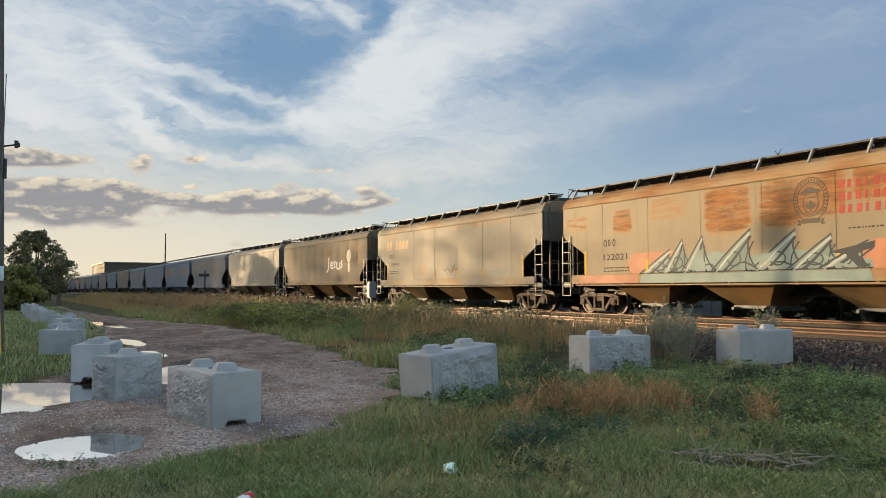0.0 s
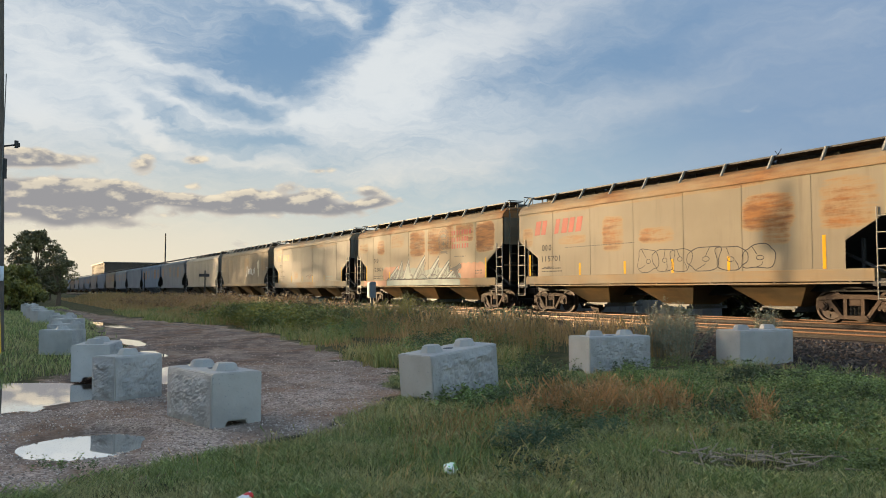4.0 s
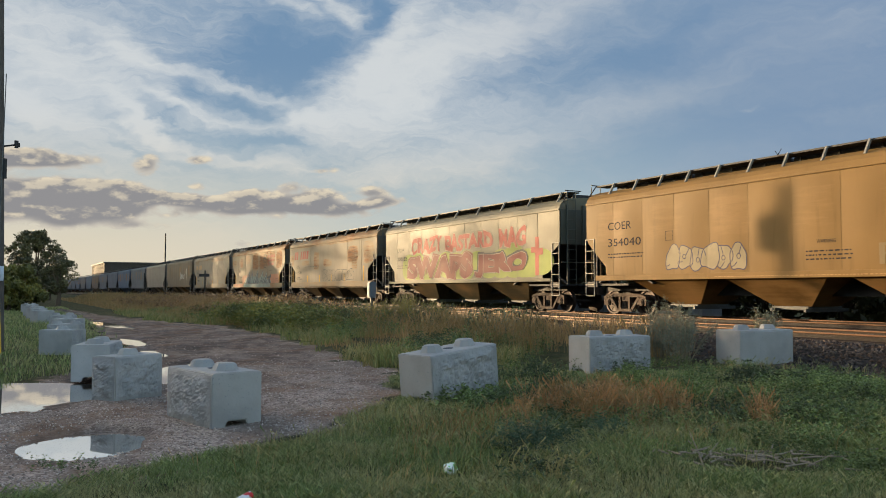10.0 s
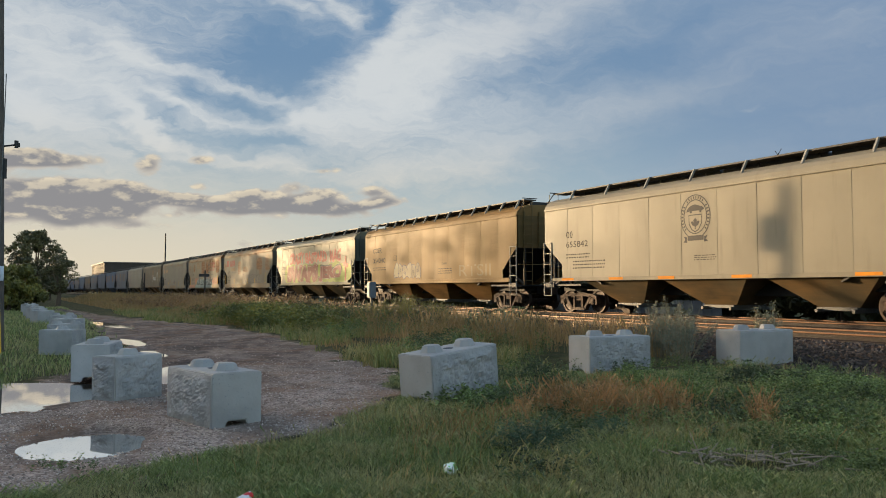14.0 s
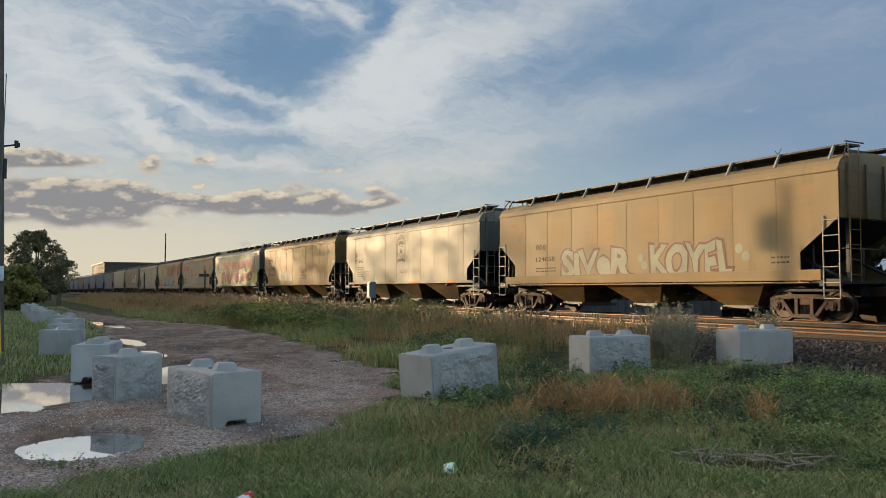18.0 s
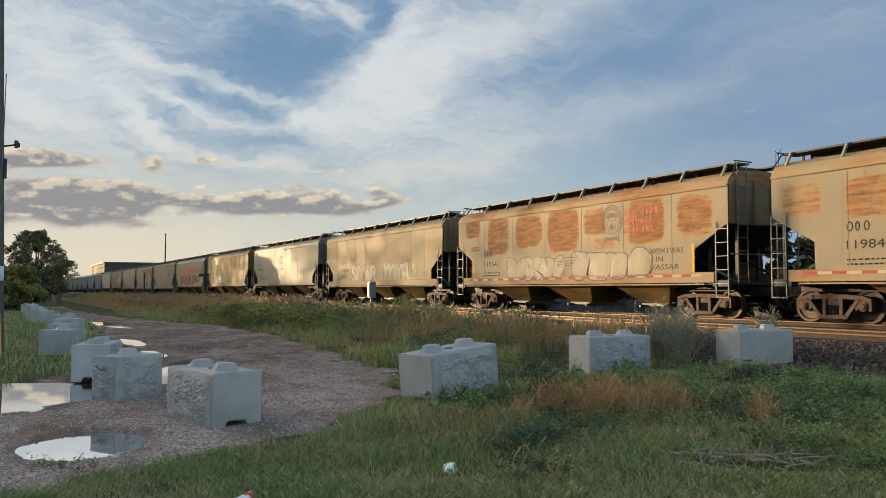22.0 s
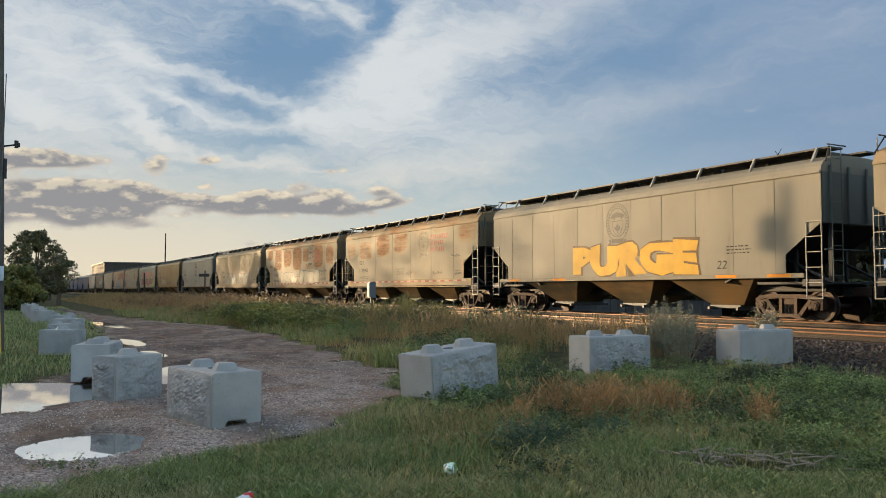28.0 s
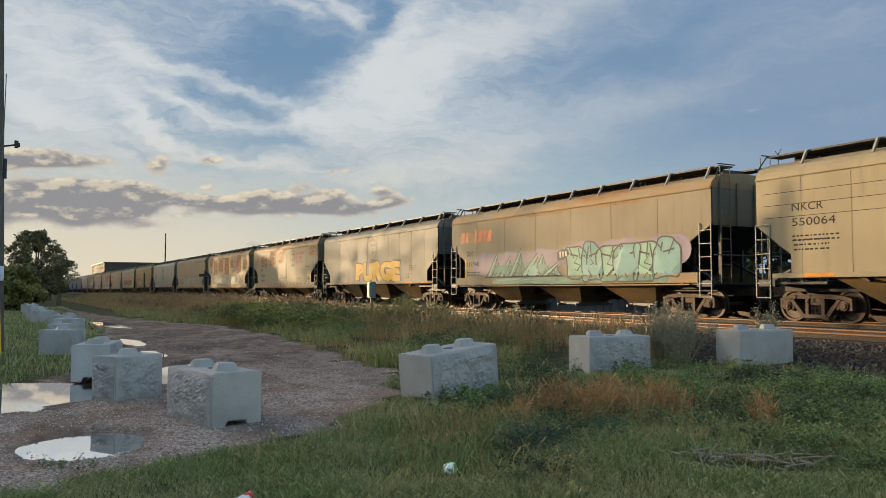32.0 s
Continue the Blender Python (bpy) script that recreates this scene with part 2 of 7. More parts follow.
def make_sky():
    gain = 0.94 * 2.0 ** -EXPOSURE
    n = Nodes("sky_backdrop")
    uv = n.coord("UV")
    xyz = n.node("ShaderNodeSeparateXYZ")
    n.put(xyz.inputs[0], uv)
    az, el = xyz.outputs[0], xyz.outputs[1]
    # clear sky: deep blue above, pale towards the ground, warm on the sun's side
    clear = n.mix(n.ramp(el, 2.0, 17.0), lin(184, 203, 208), lin(118, 151, 184))
    warm = n.math('MULTIPLY', n.ramp(el, 11.0, 0.0), n.ramp(az, 14.0, -26.0))
    clear = n.mix(warm, clear, lin(238, 224, 194))
    clear = n.mix(n.math('MULTIPLY', n.ramp(az, 5.0, 28.0), 0.8), clear, lin(128, 154, 186))
    # high cloud: a bright torn mass, curved sweeps and clear gaps, bent by slow and quick eddies
    slow = n.vec('SUBTRACT', n.swirl(n.mapped(uv, scale=(0.16, 0.24, 1)), 1.0, 3), (0.5, 0.5, 0.5))
    quick = n.vec('SUBTRACT', n.swirl(n.mapped(uv, scale=(0.8, 1.3, 1)), 1.0, 5), (0.5, 0.5, 0.5))
    bent = n.vec('ADD', uv, n.vec('ADD', n.vec('MULTIPLY', slow, (4.6, 3.4, 0.0)), n.vec('MULTIPLY', quick, (2.0, 1.3, 0.0))))
    mass = blobs(n, bent, [
        (-5.9, 13.7, 8.2, 5.19, 25, 0.46), (-1.0, 15.7, 11.0, 5.19, 28, 0.41), (3.9, 18.3, 12.4, 4.05, 22, 0.37), (9.2, 19.3, 10.1, 3.47, 15, 0.26),
        (-9.1, 11.8, 4.3, 2.02, -5, 0.37), (-10.1, 12.4, 2.9, 1.16, 10, 0.37), (-4.3, 16.8, 4.6, 1.73, 45, 0.28), (-2.2, 19.3, 4.8, 1.84, 40, 0.35),
        (-1.0, 10.6, 10.6, 4.05, 12, 0.28), (5.5, 11.7, 12.4, 4.61, 18, 0.24), (2.7, 9.2, 6.2, 2.02, 14, 0.24), (11.9, 12.3, 12.4, 2.31, 17, 0.22),
        (18.8, 14.2, 12.4, 2.02, 17, 0.18), (21.3, 12.2, 1.1, 0.41, 10, 0.32), (-7.9, 19.7, 3.4, 0.93, -35, 0.46), (-10.8, 19.9, 2.9, 0.81, -20, 0.37)])
    sweep = blobs(n, bent, [
        (-21.7, 15.5, 4.4, 1.39, -35, 0.36), (-18.7, 14.6, 3.4, 0.76, -18, 0.43), (-15.4, 14.2, 3.9, 0.70, -13, 0.43), (-12.3, 13.8, 3.0, 0.70, -5, 0.38),
        (-21.9, 12.0, 2.5, 1.19, -45, 0.43), (-20.3, 10.6, 2.5, 0.86, -35, 0.50), (-17.7, 9.7, 3.4, 0.81, -18, 0.45), (-14.1, 9.2, 3.9, 0.86, -8, 0.43),
        (-11.2, 9.0, 3.0, 1.30, 0, 0.32), (-19.4, 12.3, 3.0, 0.76, -28, 0.41), (-16.8, 11.8, 3.4, 0.76, -6, 0.41), (-13.4, 11.6, 3.9, 0.76, -5, 0.34),
        (-28.3, 12.2, 5.5, 1.93, -20, 0.47), (-27.5, 16.1, 11.0, 4.56, -15, 0.32), (-25.1, 13.9, 9.2, 4.83, -25, 0.27), (-26.0, 9.7, 10.1, 2.96, -5, 0.31)])
    gaps = blobs(n, bent, [
        (-12.7, 16.3, 6.3, 3.29, 5, -0.34), (-9.1, 15.9, 3.6, 2.41, 30, -0.34), (-14.2, 12.9, 4.6, 0.53, -8, -0.28), (-12.6, 10.5, 5.0, 0.57, -3, -0.30),
        (-18.0, 13.3, 1.9, 0.70, -20, -0.22), (13.2, 16.2, 11.2, 1.53, 22, -0.20), (16.9, 10.0, 13.8, 1.84, 15, -0.20), (-5.0, 19.1, 1.9, 1.06, 40, -0.34),
        (-21.3, 9.2, 3.2, 0.53, -30, -0.26), (-24.1, 16.4, 1.9, 0.62, -30, -0.16), (-6.7, 8.1, 8.8, 1.57, 5, 0.26), (-10.6, 8.5, 2.9, 0.35, 4, 0.22),
        (-28.0, 10.6, 3.4, 0.62, -12, -0.14), (27.2, 16.1, 6.7, 2.63, 10, 0.10)])
    bias = n.math('ADD', mass, n.math('ADD', sweep, gaps))
    left_side = n.ramp(az, -9.0, -16.0)
    rising = n.noise(n.mapped(bent, rot=(0, 0, radians(-28)), scale=(0.10, 0.42, 1)), 1.0, 9, 0.66, 0.7)
    falling = n.noise(n.mapped(bent, rot=(0, 0, radians(20)), scale=(0.10, 0.44, 1)), 1.0, 9, 0.64, 0.8)
    wisp = n.math('SUBTRACT', n.mix(left_side, rising, falling), 0.5)
    hair = n.mix(left_side, n.noise(n.mapped(bent, rot=(0, 0, radians(-44)), scale=(0.35, 1.5, 1)), 1.0, 9, 0.7, 0.6), n.noise(n.mapped(bent, rot=(0, 0, radians(16)), scale=(0.28, 1.6, 1)), 1.0, 9, 0.68, 0.7))
    torn = n.math('MULTIPLY', n.math('SUBTRACT', hair, 0.5), n.ramp(az, 22.0, -4.0, 0.35, 1.0))
    cover = n.math('ADD', n.math('ADD', n.math('MULTIPLY', bias, 0.85), n.ramp(az, -8.0, -20.0, 0.21, 0.34)), n.math('ADD', n.math('MULTIPLY', wisp, 0.55), n.math('MULTIPLY', torn, 0.56)))
    cover = n.ramp(cover, -0.02, 0.92, 0.0, 0.97)
    white = n.mix(n.ramp(el, 3.0, 13.0), lin(232, 222, 202), lin(220, 225, 227))
    white = n.mix(n.ramp(az, -2.0, 20.0), white, lin(171, 184, 198))
    white = n.mix(n.math('MULTIPLY', n.ramp(el, 10.0, 21.0), n.ramp(az, -3.0, 7.0, 0.0, 0.55)), white, lin(206, 212, 218))
    col = n.mix(cover, clear, white)
    em = n.node("ShaderNodeEmission")
    n.put(em.inputs[0], col)
    em.inputs[1].default_value = gain
    n.tree.links.new(em.outputs[0], n.out.inputs[0])
    high = tagged(sky_patch("backdrop_sky", 3800, n.mat, -47, 52, -2, 55), "blue evening sky with wispy white high cloud", "sky", kind="structure")

    n = Nodes("cumulus_backdrop")
    uv = n.coord("UV")
    rows = [
        (-27.2, 6.4, 3.5, 1.49, 0, 1.06), (-24.2, 6.0, 4.8, 1.73, -3, 1.06), (-27.2, 5.1, 3.1, 1.49, 0, 1.00), (-23.5, 4.9, 4.0, 1.04, 2, 0.75),
        (-20.1, 6.3, 4.0, 0.75, 0, 0.94), (-17.9, 6.2, 3.5, 0.58, -2, 0.75), (-15.2, 5.8, 3.5, 1.16, 4, 1.00), (-12.2, 6.0, 4.4, 1.39, 2, 1.06),
        (-8.2, 5.7, 4.8, 0.93, -1, 1.00), (-5.0, 6.2, 3.1, 0.58, 6, 0.94), (-14.1, 6.6, 2.2, 0.93, 10, 0.88), (-9.0, 6.7, 2.6, 1.04, 0, 0.88),
        (-5.4, 6.9, 2.2, 0.81, 0, 0.75)] + [
        (-26.3, 8.3, 4.4, 0.81, 3, 0.94), (-27.6, 8.6, 2.2, 0.70, 0, 0.88), (-20.8, 8.4, 1.5, 1.04, 25, 0.75), (-17.4, 8.9, 1.5, 0.52, 5, 0.78),
        (-17.5, 7.1, 1.1, 0.46, 5, 0.62), (-24.3, 6.8, 4.0, 0.81, 5, 0.88), (-21.7, 6.7, 2.2, 0.81, -10, 0.81), (-9.1, 8.4, 2.0, 0.46, 5, 0.53),
        (-21.1, 4.3, 3.1, 0.58, 0, 0.56), (-25.5, 4.3, 2.6, 0.70, 0, 0.56), (-14.5, 3.2, 1.1, 0.52, 0, 0.53), (-19.0, 5.1, 2.6, 0.58, 5, 0.50),
        (-11.0, 7.3, 1.8, 0.58, 10, 0.56)] + [
        (-30.3, 5.9, 3.6, 1.99, 0, 1.00), (-30.9, 4.4, 3.2, 1.19, 0, 0.80), (-28.9, 8.4, 3.6, 1.03, 4, 0.90), (-31.0, 7.9, 3.2, 0.96, 0, 0.80), (-21.8, 5.7, 2.8, 1.03, 0, 0.80), (-18.2, 5.8, 2.8, 0.80, 0, 0.70)]

    def puff(v):
        b = n.ramp(blobs(n, v, rows), -0.1, 1.25, -0.05, 0.8)
        f = n.noise(n.mapped(v, scale=(0.55, 1.0, 1)), 1.0, 9, 0.56, 0.1)
        g = n.voronoi(n.mapped(v, scale=(0.9, 1.4, 1)), 1.0, 'SMOOTH_F1')
        lumps = n.math('SUBTRACT', n.math('MULTIPLY', n.math('SUBTRACT', f, 0.5), 1.55), n.math('MULTIPLY', g, 0.22))
        return b, lumps

    core, lumps = puff(uv)
    core_up, lumps_up = puff(n.vec('ADD', uv, (-0.22, 0.40, 0)))
    here = n.math('ADD', core, lumps)
    slope = n.math('ADD', n.math('SUBTRACT', lumps, lumps_up), n.math('MULTIPLY', n.math('SUBTRACT', core, core_up), 0.45))
    alpha = n.math('MULTIPLY', n.ramp(here, -0.10, 0.34), n.ramp(core, -0.03, 0.12))
    lit = n.math('MULTIPLY', n.ramp(slope, 0.0, 0.36), n.ramp(core, 1.0, 0.3, 0.6, 1.0))
    low = n.ramp(n.math('ADD', core, n.math('MULTIPLY', here, 0.25)), 0.2, 0.8)
    base = n.mix(low, lin(208, 200, 188), lin(149, 148, 151))
    col = n.mix(lit, base, lin(238, 224, 198))
    em = n.node("ShaderNodeEmission")
    n.put(em.inputs[0], col)
    em.inputs[1].default_value = gain
    clr = n.node("ShaderNodeBsdfTransparent")
    ms = n.node("ShaderNodeMixShader")
    n.put(ms.inputs[0], n.math('MULTIPLY', alpha, 0.95))
    n.tree.links.new(clr.outputs[0], ms.inputs[1])
    n.tree.links.new(em.outputs[0], ms.inputs[2])
    n.tree.links.new(ms.outputs[0], n.out.inputs[0])
    bank = tagged(sky_patch("backdrop_cumulus", 3600, n.mat, -42, 12, 1.5, 12.5), "low bank of grey cumulus with sunlit cream edges", "cloud", kind="structure")
    return high, bank


SKY_HIGH, SKY_LOW = make_sky()


# ---- ground ----
rng = np.random.default_rng(7)
LANE = [(-9, 3.0), (-2.0, 5.9), (0.2, 6.9), (1.2, 7.2), (2.3, 7.9), (3.2, 8.3), (4.4, 9.2), (5.9, 12.6), (6.5, 17.0), (7.2, 24.0), (7.3, 30.0), (6.4, 36.5), (5.0, 50.0),
        (4.0, 70.0), (2.9, 70.0), (3.6, 50.0), (3.4, 38.0), (2.9, 28.0), (2.7, 22.0), (1.6, 17.4), (0.0, 14.9), (-9, 13.5)]
PUDDLES = [(0.78, 8.98, 0.62, 0.78, 0.5008), (-0.62, 12.98, 1.82, 1.82, 0.42), (3.06, 16.11, 0.5, 1.9, 0.4), (3.3, 20.9, 0.26, 1.7, 0.0), (3.4, 25.6, 0.28, 2.3, 0.0), (4.1, 36.5, 0.45, 3.4, -0.1)]


def step(x, a, b):
    t = np.clip((x - a) / (b - a), 0, 1)
    return t * t * (3 - 2 * t)


def wob(x, y, s, k=0.0):
    """Cheap smooth unevenness between -1 and 1."""
    return (np.sin(x * s + 1.3 * np.sin(y * s * 0.7 + k) + k) + np.sin(y * s * 1.13 + 1.7 * np.sin(x * s * 0.6 + 2 * k) + 2.1 + k)
            + 0.6 * np.sin((x + y) * s * 2.3 + k) * np.cos((x - y) * s * 1.9 + k)) / 2.6


def inside(x, y, poly):
    hit = np.zeros(x.shape, bool)
    for (x0, y0), (x1, y1) in zip(poly, poly[1:] + poly[:1]):
        if y0 != y1:
            hit ^= ((y0 > y) != (y1 > y)) & (x < (x1 - x0) * (y - y0) / (y1 - y0) + x0)
    return hit


def near_edge(x, y, poly):
    """Distance to the outline, positive inside."""
    d = np.full(x.shape, 1e9)
    for (x0, y0), (x1, y1) in zip(poly, poly[1:] + poly[:1]):
        dx, dy = x1 - x0, y1 - y0
        t = np.clip(((x - x0) * dx + (y - y0) * dy) / (dx * dx + dy * dy), 0, 1)
        d = np.minimum(d, np.hypot(x - x0 - t * dx, y - y0 - t * dy))
    return np.where(inside(x, y, poly), d, -d)


def pond(x, y):
    """Depth of the puddle hollows, 0 to 1."""
    out = np.zeros(np.shape(x))
    for cx, cy, a, b, turn in PUDDLES:
        c, s = math.cos(turn), math.sin(turn)
        u, v = (x - cx) * c - (y - cy) * s, (x - cx) * s + (y - cy) * c
        rough = 2.4 if a < 0.55 else 1.0
        r = np.hypot(u / a, v / b) + rough * (0.10 * wob(x, y, 5.0, cx) + 0.05 * wob(x, y, 13.0, cy))
        out = np.maximum(out, step(r, 1.22, 0.72))
    return out


def height(x, y):
    x, y = np.asarray(x, float), np.asarray(y, float)
    z = -0.13 + 0.13 * step(x, 2.0, 5.0) + 0.08 * step(x, 6.0, 10.0)
    z = z - 0.06 * step(y, 12, 16) * (1 - step(x, 5.0, 7.0))
    z = z + 0.22 * step(x, 11.6, 14.3) - 0.30 * step(x, 23.6, 26.5)
    soft = (1 - step(x, 13.0, 14.2)) + step(x, 25.0, 27.0)
    z = z + 0.03 * soft * wob(x, y, 0.9) * (np.abs(x) < 400) + 0.012 * soft * wob(x, y, 4.1, 1.0) * (np.abs(x) < 60)
    z = z + 0.25 * step(y, 22, 45) * step(x, 7.5, 10.0) * (1 - step(x, 12.0, 14.0))
    return z - 0.085 * pond(x, y)


def cam_xy(x, y):
    """Across and ahead, as the camera stands."""
    return x * SIDE.x + y * SIDE.y, x * FORE.x + y * FORE.y


def bare(y):
    """How far the ballast has spilled towards the lawn."""
    return 1.4 * (1 - step(y, 10.5, 13.5))


def make_ground():
    n = Nodes("ground_soil")
    v = n.where()
    lane, ball, wet = n.attr("lane"), n.attr("ballast"), n.attr("wet")
    soil = n.mix(n.ramp(n.noise(v, 1.3, 6), 0.3, 0.7), lin(80, 72, 46), lin(56, 58, 33))
    soil = n.mix(n.ramp(n.noise(v, 9.0, 4), 0.45, 0.7), soil, lin(48, 46, 32))
    stones = n.voronoi(v, 42.0, out=1)
    dist = n.voronoi(v, 42.0)
    stones2 = n.voronoi(v, 17.0, out=1)
    sep = n.node("ShaderNodeSeparateXYZ")
    n.put(sep.inputs[0], stones)
    sep2 = n.node("ShaderNodeSeparateXYZ")
    n.put(sep2.inputs[0], stones2)
    grav = n.mix(sep.outputs[0], lin(100, 86, 77), lin(186, 167, 152))
    grav = n.mix(n.math('MULTIPLY', sep2.outputs[1], 0.3), grav, lin(120, 100, 88))
    mud = n.noise(v, 0.8, 6, 0.6)
    grav = n.mix(n.ramp(mud, 0.42, 0.68), grav, lin(126, 98, 78))
    grav = n.mix(n.math('MULTIPLY', n.ramp(n.noise(n.mapped(v, rot=(0, 0, 0.12), scale=(1.0, 0.2, 1)), 1.6, 4), 0.5, 0.68), 0.55), grav, lin(92, 80, 70))
    clod = n.noise(n.mapped(v, rot=(0, 0, 0.08), scale=(1.0, 0.55, 1)), 3.4, 6, 0.65)
    grav = n.mix(n.math('MULTIPLY', n.ramp(clod, 0.5, 0.66), 0.5), grav, lin(88, 68, 56))
    muddy = n.math('MULTIPLY', wet, n.ramp(n.noise(n.mapped(v, rot=(0, 0, 0.1), scale=(1.0, 0.3, 1)), 1.1, 6, 0.62), 0.36, 0.62, 0.45, 1.0))
    grav = n.mix(n.math('MULTIPLY', muddy, 0.92), grav, n.mix(n.ramp(clod, 0.38, 0.6), lin(88, 71, 59), lin(48, 38, 32)))
    bst = n.mix(sep2.outputs[0], lin(30, 27, 25), lin(66, 58, 51))
    bst = n.mix(n.ramp(n.noise(v, 1.1, 4), 0.5, 0.7), bst, lin(58, 46, 38))
    edge = n.math('ADD', lane, n.math('MULTIPLY', n.math('SUBTRACT', n.noise(v, 1.6, 7, 0.68), 0.5), 1.5))
    col = n.mix(n.ramp(edge, 0.38, 0.62), soil, grav)
    col = n.mix(ball, col, bst)
    hgt = n.math('ADD', n.math('MULTIPLY', dist, -1.0), n.math('MULTIPLY', n.noise(v, 12, 5), 0.8))
    rgh = n.ramp(muddy, 0.4, 1.0, 0.95, 0.6)
    mat = n.done(col, rgh, 0.0, n.bump(hgt, 0.9, 0.02), 0.06)
    far = np.geomspace(2, 4200, 34)
    xs = np.concatenate((-10 - far[::-1], np.arange(-10, 27, 0.14), 27 + far))
    ys = np.concatenate((-4 - far[::-1], np.arange(-4, 24, 0.14), np.arange(24, 70, 0.4), 70 + far))
    X, Y = np.meshgrid(xs, ys)
    Z = height(X, Y)
    nx, ny = len(xs), len(ys)
    i = np.arange(nx * ny).reshape(ny, nx)
    q = np.stack((i[:-1, :-1], i[:-1, 1:], i[1:, 1:], i[1:, :-1]), -1).reshape(-1, 4)
    me = fast_mesh("ground", np.stack((X, Y, Z), -1).reshape(-1, 3), q, mat, True)
    on_lane = step(near_edge(X, Y, LANE) + 0.35 * wob(X, Y, 2.2), -0.8, 0.8)
    stone = step(X + 0.5 * wob(X, Y, 1.1) + bare(Y), 11.9, 13.4) * (1 - step(X, 24.5, 26)) * (1 - 0.75 * step(Y, 18, 26) * (1 - step(X, 13.6, 14.6)))
    wetness = np.clip(0.55 * step(pond(X * 1.0, Y), 0.0, 0.5) + on_lane * step(Y + 2.2 * wob(X, Y, 0.9, 1.0) + 1.4 * wob(X, Y, 2.6), 9, 19) * (0.5 + 0.5 * step(wob(X, Y, 1.4, 2.0) + 0.5 * wob(X, Y, 4.0), -0.7, 0.3)), 0, 1)
    for name, val in (("lane", on_lane), ("ballast", stone), ("wet", wetness)):
        a = me.attributes.new(name, 'FLOAT', 'POINT')
        a.data.foreach_set("value", val.astype(np.float32).ravel())
    tagged(new("ground", me), "grassy ground with a wet gravel lane and ballast", "ground", kind="structure")


make_ground()


def make_puddles():
    n = Nodes("puddle_water")
    v = n.where()
    n.bsdf.inputs["IOR"].default_value = 5.5
    mat = n.done(lin(84, 76, 66), 0.02, 0.0, n.bump(n.noise(v, 7.0, 2), 0.012, 0.01), 0.9)
    for cx, cy, a, b, turn in PUDDLES:
        bm = bmesh.new()
        ring = []
        level = float(height(cx, cy) + 0.085 * pond(np.array(cx), np.array(cy))) - 0.034
        for k in range(40):
            t = 2 * math.pi * k / 40
            u, w = 1.3 * a * math.cos(t), 1.3 * b * math.sin(t)
            c, s = math.cos(turn), math.sin(turn)
            ring.append(bm.verts.new((cx + u * c + w * s, cy - u * s + w * c, level)))
        bm.faces.new(ring)
        ob = new("puddle", mesh_of("puddle", bm, mat))
        tagged(ob, "shallow rain puddle on gravel mirroring the sky", "puddle", "puddles in the lane", "structure")


make_puddles()

# ---- tracks ----
RAIL_Z = 0.49
TRACK_MAIN, TRACK_NEAR = 20.85, 16.15
RAIL_STEEL = plain("rail_steel", lin(34, 27, 22), 0.7, 0.2, 3, 0.4)
RAIL_HEAD = plain("rail_head", lin(92, 66, 46), 0.45, 0.4, 3, 0.35)
TIE_WOOD = plain("tie_wood", lin(46, 40, 35), 0.85, 0, 5, 0.4, 0.4)


def make_track(cx, name):
    top = thing(name, "steel rails on wooden ties in ballast", "railway track", "railway tracks", kind="structure")
    web = [(-0.07, 0), (0.07, 0), (0.07, 0.015), (0.012, 0.04), (0.012, 0.13), (-0.012, 0.13), (-0.012, 0.04), (-0.07, 0.015)]
    head = [(-0.012, 0.125), (0.012, 0.125), (0.037, 0.14), (0.037, 0.168), (0.03, 0.172), (-0.03, 0.172), (-0.037, 0.168), (-0.037, 0.14)]
    for sx in (-0.755, 0.755):
        rail = None
        for name, prof, mat in (("rail", web, RAIL_STEEL), ("rail_head", head, RAIL_HEAD)):
            vs = [(cx + sx + x, y, RAIL_Z - 0.172 + z) for y in (-260, 1400) for x, z in prof]
            k = len(prof)
            fs = [(i, (i + 1) % k, k + (i + 1) % k, k + i) for i in range(k)]
            ob = part(name, link_mesh(name, vs, fs, mat), mat, rail or top, "worn bright rail head" if rail else "dark rusted steel rail")
            rail = rail or ob
    bm = bmesh.new()
    box(bm, -1.3, 1.3, -0.115, 0.115, -0.16, 0.0, 0.015)
    tie = mesh_of("tie", bm, TIE_WOOD)
    for k in range(150):
        t = part("tie", tie, TIE_WOOD, top)
        t.location = (cx + rng.uniform(-0.04, 0.04), 3 + k * 0.53 + rng.uniform(-0.03, 0.03), RAIL_Z - 0.172)
        t.rotation_euler = (0, 0, rng.uniform(-0.02, 0.02))
    return top


make_track(TRACK_MAIN, "track_main")
make_track(TRACK_NEAR, "track_siding")

# ---- concrete blocks ----
n_ = Nodes("block_concrete")
v_ = n_.coord()
c_ = n_.mix(n_.ramp(n_.noise(v_, 2.2, 6), 0.3, 0.75), lin(144, 140, 134), lin(122, 119, 115))
c_ = n_.mix(n_.ramp(n_.noise(v_, 40.0, 3), 0.62, 0.75), c_, lin(110, 112, 112))
c_ = n_.mix(n_.math('MULTIPLY', n_.rand(), 0.25), c_, lin(150, 148, 142))
CONCRETE = n_.done(c_, 0.85, 0.0, n_.bump(n_.noise(v_, 30.0, 5), 0.25, 0.01))
n_ = Nodes("block_rockface")
v_ = n_.coord()
c_ = n_.mix(n_.ramp(n_.noise(v_, 3.2, 6), 0.35, 0.7), lin(142, 139, 134), lin(122, 120, 116))
CONCRETE_ROCK = n_.done(c_, 0.9, 0.0, n_.bump(n_.noise(v_, 26.0, 6, 0.65), 0.6, 0.02))


